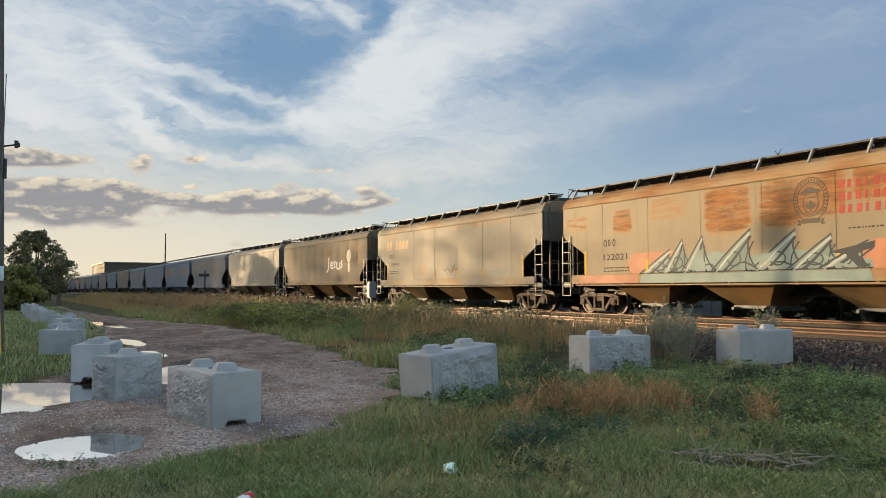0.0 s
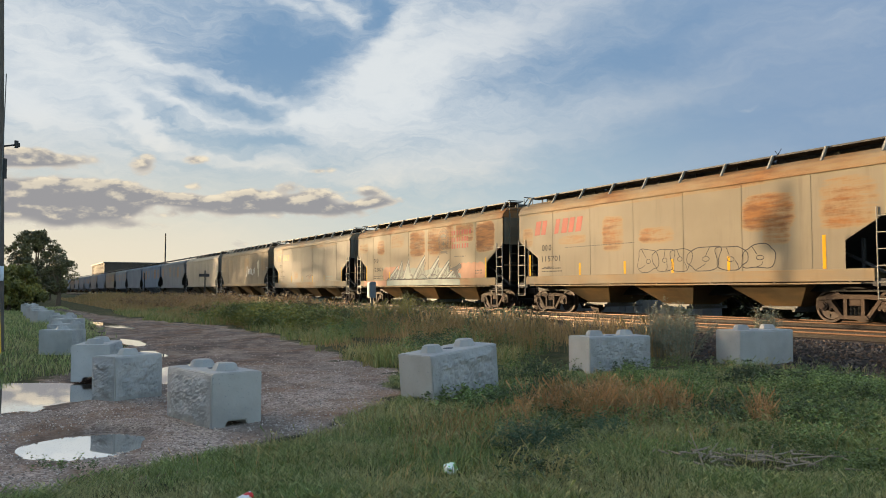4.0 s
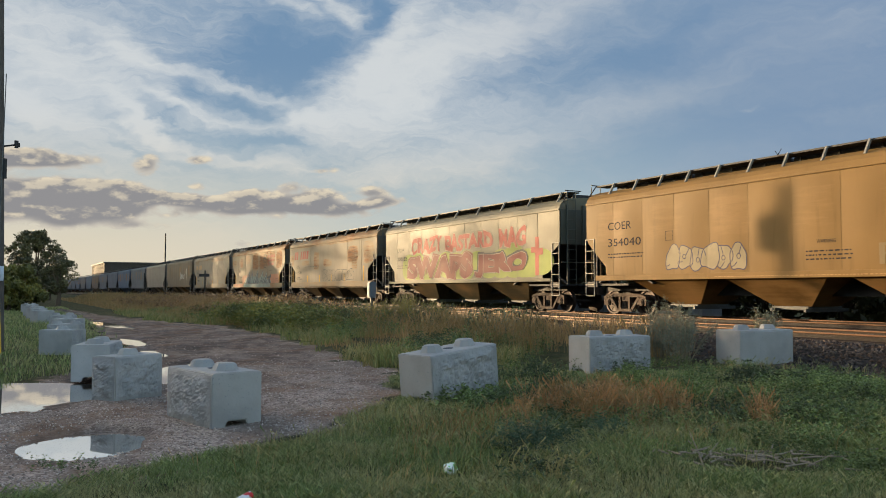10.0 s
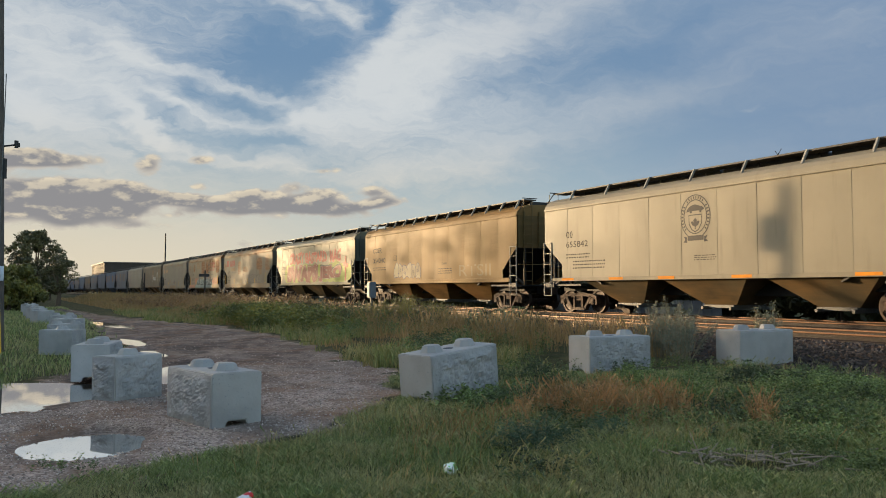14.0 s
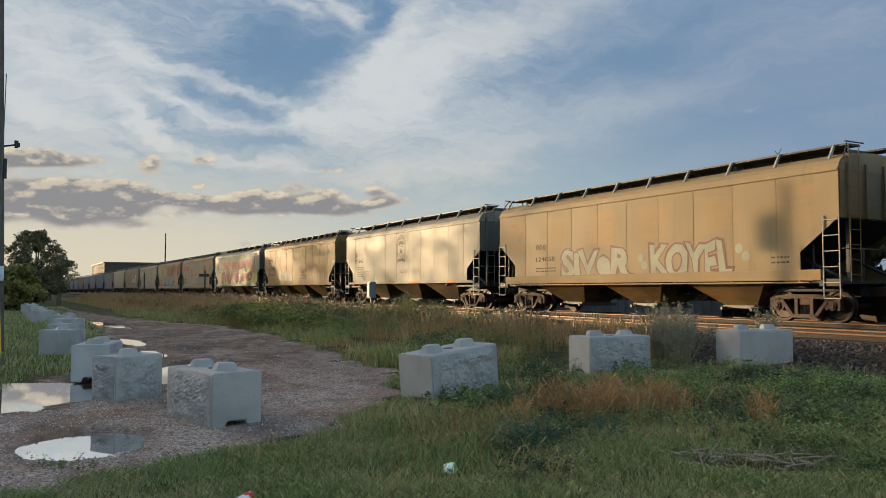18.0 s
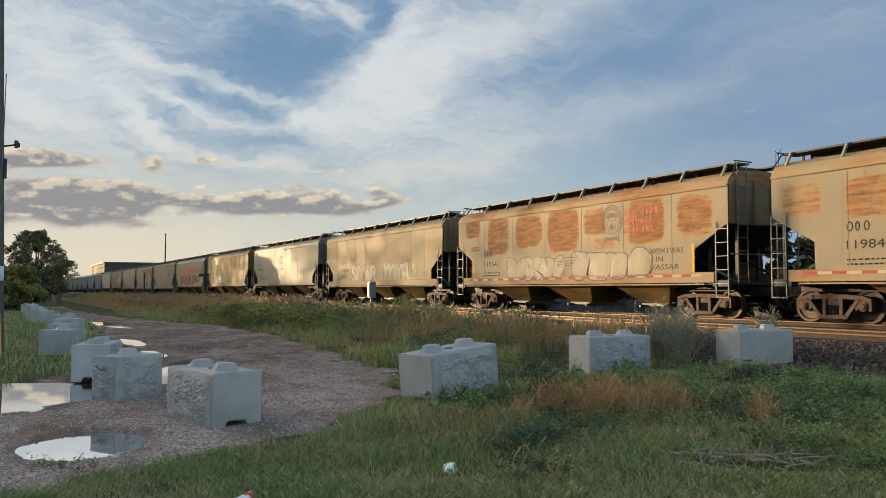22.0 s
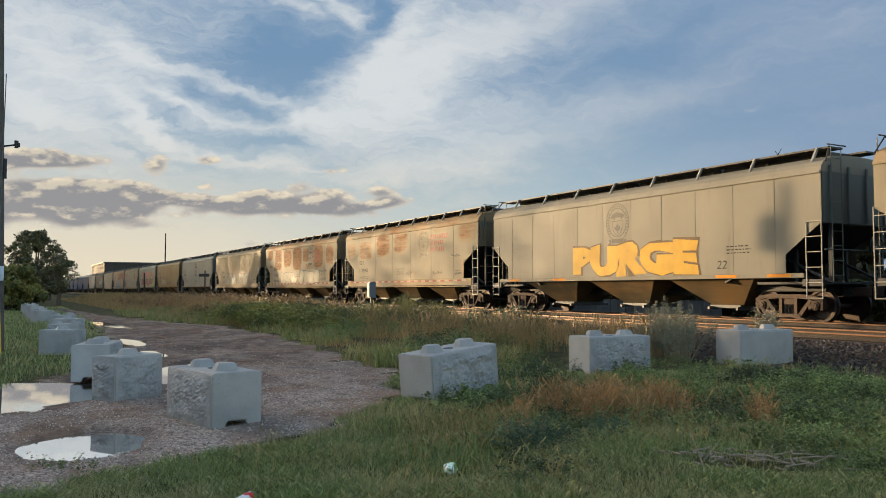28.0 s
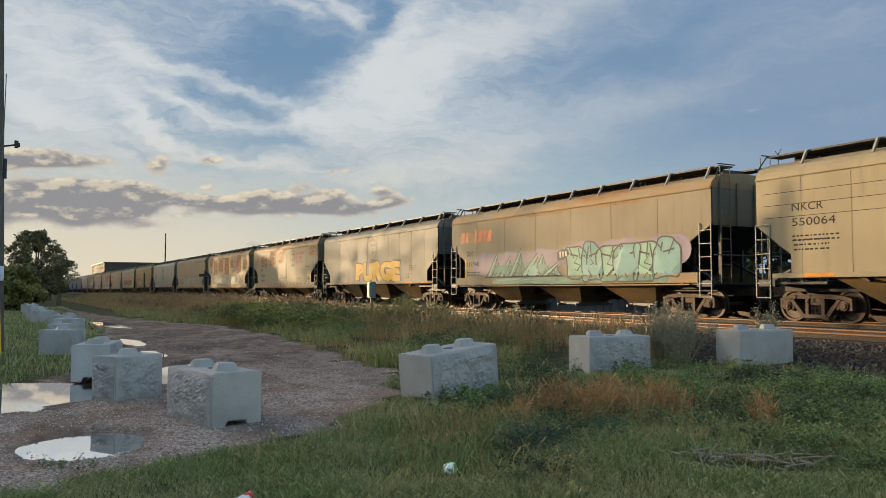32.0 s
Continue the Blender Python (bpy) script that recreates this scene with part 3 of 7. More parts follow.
def rock_slab(L, H, y, seed, amp=0.038):
    """A rough split face along x at depth y, looking to -y."""
    nx, nz = int(L / 0.022), int(H / 0.022)
    vs, fs = [], []
    for j in range(nz + 1):
        for i in range(nx + 1):
            x, z = -L / 2 + L * i / nx, H * j / nz
            e = min(1, 6 * min(i, nx - i) / nx, 6 * min(j, nz - j) / nz)
            p = Vector((x * 5 + seed * 5, z * 7, seed))
            d = (0.8 * noise.noise(p) + 0.7 * abs(noise.noise(p * 2.1)) + 0.5 * noise.noise(p * 4.3) + 0.3 * noise.noise(p * 9) + 0.45) * amp
            vs.append((x, y - e * max(d, 0) - 0.002, z))
    w = nx + 1
    for j in range(nz):
        for i in range(nx):
            fs.append((j * w + i, j * w + i + 1, (j + 1) * w + i + 1, (j + 1) * w + i))
    return link_mesh("rock_face", vs, fs, CONCRETE_ROCK, False)


def concrete_block(x, y, z, yaw, L=1.22, W=0.61, H=0.61, knobs=2, rock=(1, 0, 0), seed=0, tilt=(0, 0), label=""):
    """A cast block about its base centre; local x runs along it, -y is the split face."""
    b = thing("concrete_block", label or "grey precast concrete block with knobs and rough split face", "concrete block", "concrete barrier blocks", pose(x, y, z, tilt[0], tilt[1], yaw))
    bm = bmesh.new()
    notch = 0.22 if rock[0] else 0.2
    # body with a lifting notch cut under it from end to end
    prism_pts = [(-W / 2, 0), (-notch / 2 - 0.03, 0), (-notch / 2, 0.075), (notch / 2, 0.075), (notch / 2 + 0.03, 0), (W / 2, 0), (W / 2, H - 0.02), (W / 2 - 0.02, H), (-W / 2 + 0.02, H), (-W / 2, H - 0.02)]
    prism(bm, prism_pts, -L / 2, L / 2)
    bmesh.ops.bevel(bm, geom=[e for e in bm.edges if e.calc_length() > 0.06], offset=0.012, segments=2, affect='EDGES')
    body = part("body", bm, CONCRETE, b)
    for k in range(knobs):
        kx = (k - (knobs - 1) / 2) * (0.61 if L > 1 else 0.5)
        bm = bmesh.new()
        bmesh.ops.create_cone(bm, cap_ends=True, segments=8, radius1=0.155, radius2=0.115, depth=0.085, matrix=pose(kx, 0, H + 0.0425, 0, 0, 22.5))
        bmesh.ops.bevel(bm, geom=[e for e in bm.edges if e.verts[0].co.z > H + 0.08 and e.verts[1].co.z > H + 0.08], offset=0.012, segments=2, affect='EDGES')
        part("knob", bm, CONCRETE, b)
    if knobs == 2 and L > 1:
        # no hollow is cut: a dark disc paints the shade of the lifting recess
        bm = bmesh.new()
        rod(bm, (0.0, 0, H - 0.02), (0.0, 0, H + 0.004), 0.07, 14)
        part("lifting_recess", bm, plain("recess_shade", lin(70, 72, 74), 0.9), b, "dark disc painted as the shade of a lifting recess")
    if rock[0]:
        part("rock_face", rock_slab(L - 0.03, H - 0.025, -W / 2, seed), CONCRETE_ROCK, b, "rough split-stone face")
    for side, flag in ((90, rock[1]), (-90, rock[2])):
        if flag:
            f = part("rock_face", rock_slab(W - 0.03, H - 0.025, -L / 2, seed + side), CONCRETE_ROCK, b, "rough split-stone face")
            f.rotation_euler = (0, 0, radians(side))
    return b


def at_cam(a, d):
    """World x, y from metres across and ahead of the camera."""
    return (SIDE.x * a + FORE.x * d, SIDE.y * a + FORE.y * d)


HEAD = math.degrees(math.atan2(SIDE.y, SIDE.x))


def block_by_corner(a, d, turn, z, long_right=True, L=1.22, W=0.61, **kw):
    """Place a block by its corner nearest the camera; turn is the way of its long side from the camera's right."""
    t = radians(turn)
    u = (math.cos(t), math.sin(t))
    v = (-u[1], u[0]) if long_right else (u[1], -u[0])
    ca, cd = a + u[0] * L / 2 + v[0] * W / 2, d + u[1] * L / 2 + v[1] * W / 2
    x, y = at_cam(ca, cd)
    yaw = turn + HEAD + (0 if long_right else 180)
    return concrete_block(x, y, z, yaw, L=L, W=W, **kw)


block_by_corner(-0.11, 9.85, 45, 0.03, seed=1, tilt=(0, -5))
block_by_corner(2.35, 12.85, 25, 0.03, seed=2)
block_by_corner(-2.53, 8.80, 131, -0.13, long_right=False, seed=3)
block_by_corner(5.15, 13.9, 23, 0.08, seed=4, rock=(0, 0, 0), label="smooth grey precast concrete block beside the ballast")
block_by_corner(-4.46, 10.95, 60, -0.13, L=0.80, W=0.5, knobs=1, rock=(1, 1, 1), seed=5, label="short concrete block split rough on all faces")
block_by_corner(-5.57, 13.45, 103, -0.13, seed=6, rock=(1, 0, 0))
for k_, (px_, d_, yaw_) in enumerate(((-0.4739, 19.7, -8), (-0.470, 23.2, 10), (-0.4675, 26.8, -6), (-0.474, 31.0, 12), (-0.5, 38.0, 60), (-0.507, 42.5, 50), (-0.512, 47.5, 75), (-0.516, 53.0, 60))):
    bx_, by_ = at_cam(px_ * d_, d_)
    concrete_block(bx_, by_, float(height(bx_, by_)) - 0.01, yaw_ + HEAD, L=0.86, knobs=1 + k_ % 2, seed=10 + k_, rock=(k_ % 2, 1, 0))


# ---- train ----
# Every car: rail-based heights, length along y, the side seen from the lane at -x.
STEEL_DARK = plain("dark_steel", lin(44, 43, 43), 0.6, 0.3, 6, 0.4)
STEEL_GREY = plain("grey_steel", lin(74, 74, 72), 0.5, 0.2, 6, 0.3)
TRUCK_STEEL = plain("truck_casting", lin(58, 43, 32), 0.7, 0.25, 5, 0.45)
WHEEL_STEEL = plain("wheel_steel", lin(50, 38, 31), 0.5, 0.4, 5, 0.4)
LADDER_PALE = plain("ladder_pale", lin(124, 120, 110), 0.5, 0.1, 6, 0.25)
LETTER_DARK = plain("lettering_dark", lin(40, 38, 38), 0.7, 0, 8, 0.2, gloss=0.06)
REFLECT_YELLOW = plain("reflector_yellow", lin(177, 132, 23), 0.7, 0, 8, 0.2, gloss=0.06)
REFLECT_ORANGE = plain("reflector_orange", lin(174, 109, 31), 0.7, 0, 8, 0.2, gloss=0.06)
STRIPE_RED = plain("stripe_red", lin(130, 66, 56), 0.7, 0, 8, 0.2, gloss=0.06)
STRIPE_WHITE = plain("stripe_white", lin(142, 128, 112), 0.7, 0, 8, 0.2, gloss=0.06)
WIDE = 1.57
CAR_L = 16.5
TRUCK_Y = 6.75
WHEEL_R = 0.457


def panel_out(style, seed, y, z):
    """How far the slab side stands out at a place: panel bulges and dents."""
    sill, top = style["sill_top"], 4.13
    cell = y / CAR_L * style["panels"] + (0.5 if int(style["panels"]) % 2 else 0.0)
    bulge = style["bulge"] * abs(math.sin(math.pi * cell)) * math.sin(math.pi * min(1, max(0, (z - sill) / (top - sill)))) ** 0.5
    p = Vector((y * 0.8, z * 0.22, seed * 9.1))
    return bulge + style["dent"] * (noise.noise(p) + 0.5 * noise.noise(p * 2.7))


def side_grid(L, style, sign, seed, low):
    """The slab side with its cut lower corners, its panel bulges and dents."""
    h = L / 2
    cut0, cut1 = style["cut"]
    ys = np.concatenate(([-h], np.linspace(-h, -h + cut1, 8)[1:], [-h + cut1 + 0.004], np.linspace(-h + cut1, h - cut1, 150 if low == 0 else 24)[1:-1], [h - cut1 - 0.004], np.linspace(h - cut1, h, 8)[:-1], [h]))
    zs = np.linspace(0, 1, 12 if low == 0 else 3)
    top, sill = 4.13, style["sill_top"]
    vs = []
    for t in zs:
        for y in ys:
            e = h - abs(y)
            zl = sill if e > cut1 + 0.002 else style["knee"] + (style["corner"] - style["knee"]) * (1 - e / cut1)
            z = zl + (top - zl) * t
            vs.append((sign * (WIDE + panel_out(style, seed, y, z)), y, z))
    w = len(ys)
    fs = []
    for j in range(len(zs) - 1):
        for i in range(w - 1):
            q = (j * w + i, j * w + i + 1, (j + 1) * w + i + 1, (j + 1) * w + i)
            fs.append(q if sign < 0 else q[::-1])
    return link_mesh("side_panel", vs, [f[::-1] for f in fs], None, True)


def hopper_mesh(y0, y1, z0, zb, bw, bl):
    bm = bmesh.new()
    c = (y0 + y1) / 2
    t = [bm.verts.new(p) for p in ((-1.46, y0, z0), (1.46, y0, z0), (1.46, y1, z0), (-1.46, y1, z0))]
    b = [bm.verts.new(p) for p in ((-bw, c - bl, zb), (bw, c - bl, zb), (bw, c + bl, zb), (-bw, c + bl, zb))]
    bm.faces.new(b)
    bm.faces.new(t)
    for i in range(4):
        j = (i + 1) % 4
        bm.faces.new((t[i], t[j], b[j], b[i]))
    return bm


STYLES = {
    # flat-sided with a deep box sill and pipe below it
    "flat": dict(cut=(0, 1.36), knee=2.21, corner=2.96, sill_top=1.45, sill_bot=1.13, panels=7, bulge=0.004, dent=0.002, seams=7, pipe=True, brackets=1.75, hopper=1.5),
    # bulged panels, light sill
    "bulged": dict(cut=(0, 1.1), knee=1.75, corner=2.75, sill_top=1.42, sill_bot=1.24, panels=11, bulge=0.035, dent=0.002, seams=11, pipe=False, brackets=1.25, hopper=1.75),
    # smooth panels over a deep box sill
    "slab": dict(cut=(0, 1.2), knee=1.95, corner=2.85, sill_top=1.45, sill_bot=1.16, panels=10.5, bulge=0.014, dent=0.003, seams=10.5, pipe=True, brackets=1.75, hopper=1.6),
    # smooth modern panels
    "smooth": dict(cut=(0, 1.15), knee=1.9, corner=2.75, sill_top=1.36, sill_bot=1.24, panels=11, bulge=0.010, dent=0.003, seams=11, pipe=False, brackets=2.1, hopper=1.75),
}


def car_kit(style_name, low=0):
    """Meshes of one kind of car: rows of name, mesh, material key, label."""
    st = STYLES[style_name]
    L, h = CAR_L, CAR_L / 2
    kit = []
    kit.append(("side_panel", side_grid(L, st, -1, hash_of(style_name), low), "paint", ""))
    kit.append(("side_panel", side_grid(L, st, 1, 5, 1), "paint", ""))
    bm = bmesh.new()
    prof = [(-1.58, 4.12), (-1.54, 4.28), (-1.42, 4.42), (-1.05, 4.58), (0, 4.64), (1.05, 4.58), (1.42, 4.42), (1.54, 4.28), (1.58, 4.12)]
    a = [bm.verts.new((x, -h, z)) for x, z in prof]
    b = [bm.verts.new((x, h, z)) for x, z in prof]
    for i in range(len(prof) - 1):
        bm.faces.new((a[i], a[i + 1], b[i + 1], b[i]))
    bm.faces.new(a)
    bm.faces.new(b)
    kit.append(("roof", bm, "roof", ""))
    for sx in (-1, 1):
        bm = bmesh.new()
        box(bm, sx * (WIDE - 0.02), sx * (WIDE + 0.045), -h, h, 4.075, 4.15, 0 if low else 0.012)
        kit.append(("eave_rib", bm, "roof", ""))
        bm = bmesh.new()
        box(bm, sx * (WIDE - 0.10), sx * (WIDE + 0.05), -h + 0.55, h - 0.55, st["sill_bot"], st["sill_top"] + 0.01, 0 if low else 0.012)
        if st["pipe"] and sx < 0 and not low:
            box(bm, -WIDE - 0.09, -WIDE - 0.05, -h + 0.9, h - 0.9, st["sill_bot"] - 0.07, st["sill_bot"] - 0.03)
            for k in range(7):
                y = -h + 1.2 + k * (L - 2.4) / 6
                box(bm, -WIDE - 0.075, -WIDE - 0.03, y - 0.03, y + 0.03, st["sill_bot"] - 0.07, st["sill_bot"] + 0.01)
        kit.append(("side_sill", bm, "sill", ""))
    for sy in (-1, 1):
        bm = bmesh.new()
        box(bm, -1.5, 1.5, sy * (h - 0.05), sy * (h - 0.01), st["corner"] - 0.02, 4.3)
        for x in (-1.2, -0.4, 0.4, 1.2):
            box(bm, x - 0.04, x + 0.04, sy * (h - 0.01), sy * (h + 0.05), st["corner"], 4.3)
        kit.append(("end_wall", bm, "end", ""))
        bm = bmesh.new()
        prism(bm, [(sy * (h - 0.06), st["corner"]), (sy * (h - 0.06), st["corner"] - 0.05), (sy * (h - 3.4), 1.1), (sy * (h - 3.4), 1.16)], -1.5, 1.5)
        kit.append(("slope_sheet", bm, "dark", ""))
        bm = bmesh.new()
        box(bm, -1.5, 1.5, sy * (h - 2.2), sy * (h + 0.02), 1.06, 1.13)
        box(bm, -0.9, 0.9, sy * (h - 3.0), sy * (h - 0.4), 0.86, 1.06)
        kit.append(("end_platform", bm, "dark", ""))
        if not low:
            for sx in (-1, 1):
                bm = bmesh.new()
                box(bm, sx * (WIDE - 0.06), sx * (WIDE + 0.02), sy * (h - 0.62), sy * (h + 0.03), 1.0, 1.2, 0.01)
                box(bm, sx * (WIDE - 0.5), sx * (WIDE - 0.42), sy * (h - 0.12), sy * (h - 0.02), 1.1, st["corner"])
                box(bm, sx * (WIDE - 0.5), sx * (WIDE - 0.42), sy * (h - 1.2), sy * (h - 1.12), 1.1, st["corner"] - 0.7)
                bar(bm, (sx * (WIDE - 0.46), sy * (h - 0.1), 1.15), (sx * (WIDE - 0.46), sy * (h - 1.9), 2.0), 0.07)
                kit.append(("corner_post", bm, "dark", ""))
                bm = bmesh.new()
                x = sx * (WIDE + 0.035)
                for y in (h + 0.01, h - 0.47):
                    rod(bm, (x, sy * y, 0.66 if y > h else 1.15), (x, sy * y, st["corner"] + 0.05), 0.018, 6)
                rod(bm, (x, sy * (h - 0.47), 0.66), (x, sy * (h - 0.47), 1.2), 0.018, 6)
                for k in range(6):
                    z = 0.68 + k * 0.42
                    rod(bm, (x, sy * (h + 0.01), z), (x, sy * (h - 0.47), z), 0.014, 6)
                kit.append(("side_ladder", bm, "ladder", "pale steel ladder"))
            bm = bmesh.new()
            y = sy * (h + 0.09)
            for x in (-1.25, -0.82):
                rod(bm, (x, y, 1.1), (x, y, 4.82), 0.016, 6)
            for k in range(9):
                rod(bm, (-1.25, y, 1.3 + k * 0.4), (-0.82, y, 1.3 + k * 0.4), 0.012, 6)
            rod(bm, (-1.5, y - sy * 0.06, 2.0), (1.5, y - sy * 0.06, 2.0), 0.02, 6)
            kit.append(("end_ladder", bm, "end", ""))
            bm = bmesh.new()
            box(bm, -0.16, 0.16, sy * (h - 0.1), sy * (h + 0.45), 0.72, 0.98, 0.03)
            box(bm, -0.13, 0.13, sy * (h + 0.45), sy * (h + 0.62), 0.70, 1.0, 0.03)
            kit.append(("coupler", bm, "truck", ""))
    if not low:
        bm = bmesh.new()
        bmesh.ops.create_circle(bm, segments=20, radius=0.28, matrix=pose(0.55, -h - 0.16, 2.15, 90))
        rim = [v.co.copy() for v in bm.verts]
        bm.clear()
        for i in range(20):
            rod(bm, rim[i], rim[(i + 1) % 20], 0.018, 5)
        for i in range(0, 20, 5):
            rod(bm, rim[i], (0.55, -h - 0.10, 2.15), 0.014, 5)
        box(bm, 0.42, 0.68, -h - 0.12, -h - 0.02, 1.95, 2.35)
        kit.append(("brake_wheel", bm, "dark", ""))
        pitch = L / st["seams"]
        rows = int(st["seams"]) - 1
        for y in [(k - (rows - 1) / 2) * pitch for k in range(rows)]:
            bm = bmesh.new()
            box(bm, -WIDE - 0.007, -WIDE + 0.03, y - 0.008, y + 0.008, st["sill_top"], 4.1)
            kit.append(("panel_seam", bm, "seam", ""))
    for sx in (-1, 1):
        if not low and sx < 0:
            y = -h + 0.4
            while y < h:
                bm = bmesh.new()
                bar(bm, (-1.14, y, 4.84), (-1.38, y, 4.42), 0.06, 0.07)
                kit.append(("walkway_bracket", bm, "ladder", "pale steel bracket"))
                y += st["brackets"]
        bm = bmesh.new()
        box(bm, sx * 0.52, sx * 1.12, -h + 0.05, h - 0.05, 4.80, 4.85)
        if not low and sx < 0:
            k = 0
            y = -h + 0.4
            while y < h:
                bar(bm, (-0.6, y, 4.80), (-0.6, y, 4.6), 0.05, 0.05)
                y += st["brackets"]
            for e in (-1, 1):
                rod(bm, (-1.12, e * (h - 0.05), 4.85), (-1.42, e * (h + 0.06), 4.40), 0.02, 6)
                rod(bm, (-0.5, e * (h + 0.02), 4.88), (-1.3, e * (h + 0.02), 4.88), 0.02, 6)
        kit.append(("running_board", bm, "board", "dark grated walkway"))
    if not low:
        for k in range(4):
            bm = bmesh.new()
            y = (k - 1.5) * 3.9
            box(bm, -0.5, 0.5, y - 1.9, y + 1.9, 4.58, 4.82, 0.03)
            kit.append(("roof_hatch", bm, "board", ""))
    bm = bmesh.new()
    box(bm, -0.3, 0.3, -h + 0.3, h - 0.3, 0.72, 1.08)
    kit.append(("center_sill", bm, "dark", ""))
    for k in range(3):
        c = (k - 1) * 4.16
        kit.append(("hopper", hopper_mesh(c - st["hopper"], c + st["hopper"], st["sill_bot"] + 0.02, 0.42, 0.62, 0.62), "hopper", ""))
        if not low:
            bm = bmesh.new()
            box(bm, -0.75, 0.75, c - 0.62, c + 0.62, 0.32, 0.43, 0.02)
            box(bm, -0.95, 0.95, c - 0.68, c - 0.60, 0.27, 0.37)
            rod(bm, (-1.0, c + 0.45, 0.33), (-0.6, c + 0.45, 0.33), 0.05, 8)
            kit.append(("discharge_gate", bm, "gate", ""))
    return [(n, mesh_of(n, m, None) if not isinstance(m, bpy.types.Mesh) else m, key, lab) for n, m, key, lab in kit]


def hash_of(word):
    return sum(ord(c) for c in word) % 17


def side_frame_mesh():
    bm = bmesh.new()
    # top chord, pedestals, diagonals and the spring pocket as solid bars around real openings
    prism(bm, [(-1.12, 0.60), (-1.12, 0.66), (-0.9, 0.74), (-0.4, 0.78), (0.4, 0.78), (0.9, 0.74), (1.12, 0.66), (1.12, 0.60), (0.9, 0.62), (0.4, 0.66), (-0.4, 0.66), (-0.9, 0.62)], -0.09, 0.09)
    for s in (-1, 1):
        prism(bm, [(s * 1.12, 0.66), (s * 1.12, 0.34), (s * 1.03, 0.34), (s * 1.03, 0.62)], -0.08, 0.08)
        prism(bm, [(s * 0.76, 0.64), (s * 0.74, 0.36), (s * 0.66, 0.36), (s * 0.66, 0.64)], -0.08, 0.08)
        prism(bm, [(s * 0.82, 0.66), (s * 0.70, 0.66), (s * 0.28, 0.14), (s * 0.42, 0.14)], -0.09, 0.09)
        prism(bm, [(s * 0.30, 0.70), (s * 0.20, 0.70), (s * 0.20, 0.16), (s * 0.30, 0.16)], -0.085, 0.085)
    prism(bm, [(-0.44, 0.12), (0.44, 0.12), (0.36, 0.22), (-0.36, 0.22)], -0.11, 0.11)
    return bm


def wheelset_mesh():
    bm = bmesh.new()
    rod(bm, (-1.1, 0, 0), (1.1, 0, 0), 0.075, 12)
    for s in (-1, 1):
        rings = [(0.66, WHEEL_R + 0.026), (0.69, WHEEL_R + 0.026), (0.705, WHEEL_R), (0.80, WHEEL_R - 0.006), (0.80, 0.385), (0.765, 0.36), (0.755, 0.16), (0.83, 0.13), (0.83, 0.0)]
        n = 28
        prev = None
        for x, r in rings:
            cur = [bm.verts.new((s * x, r * math.cos(2 * math.pi * i / n), r * math.sin(2 * math.pi * i / n))) for i in range(n)] if r > 0 else None
            if prev and cur:
                for i in range(n):
                    bm.faces.new((prev[i], prev[(i + 1) % n], cur[(i + 1) % n], cur[i]))
            elif prev:
                bm.faces.new(prev)
            prev = cur
        back = [bm.verts.new((s * 0.66, (WHEEL_R + 0.026) * math.cos(2 * math.pi * i / n), (WHEEL_R + 0.026) * math.sin(2 * math.pi * i / n))) for i in range(n)]
        bm.faces.new(back)
        # paint streaks and cast marks that turn with the wheel
        for a in (0.4, 2.2, 4.4):
            m = pose(s * 0.765, 0, 0, math.degrees(a)) @ Matrix.Translation((0, 0.27, 0)) @ Matrix.Diagonal((0.02, 0.10, 0.05, 1))
            bmesh.ops.create_cube(bm, size=1, matrix=m)
    return bm


TRUCK_KIT = {}


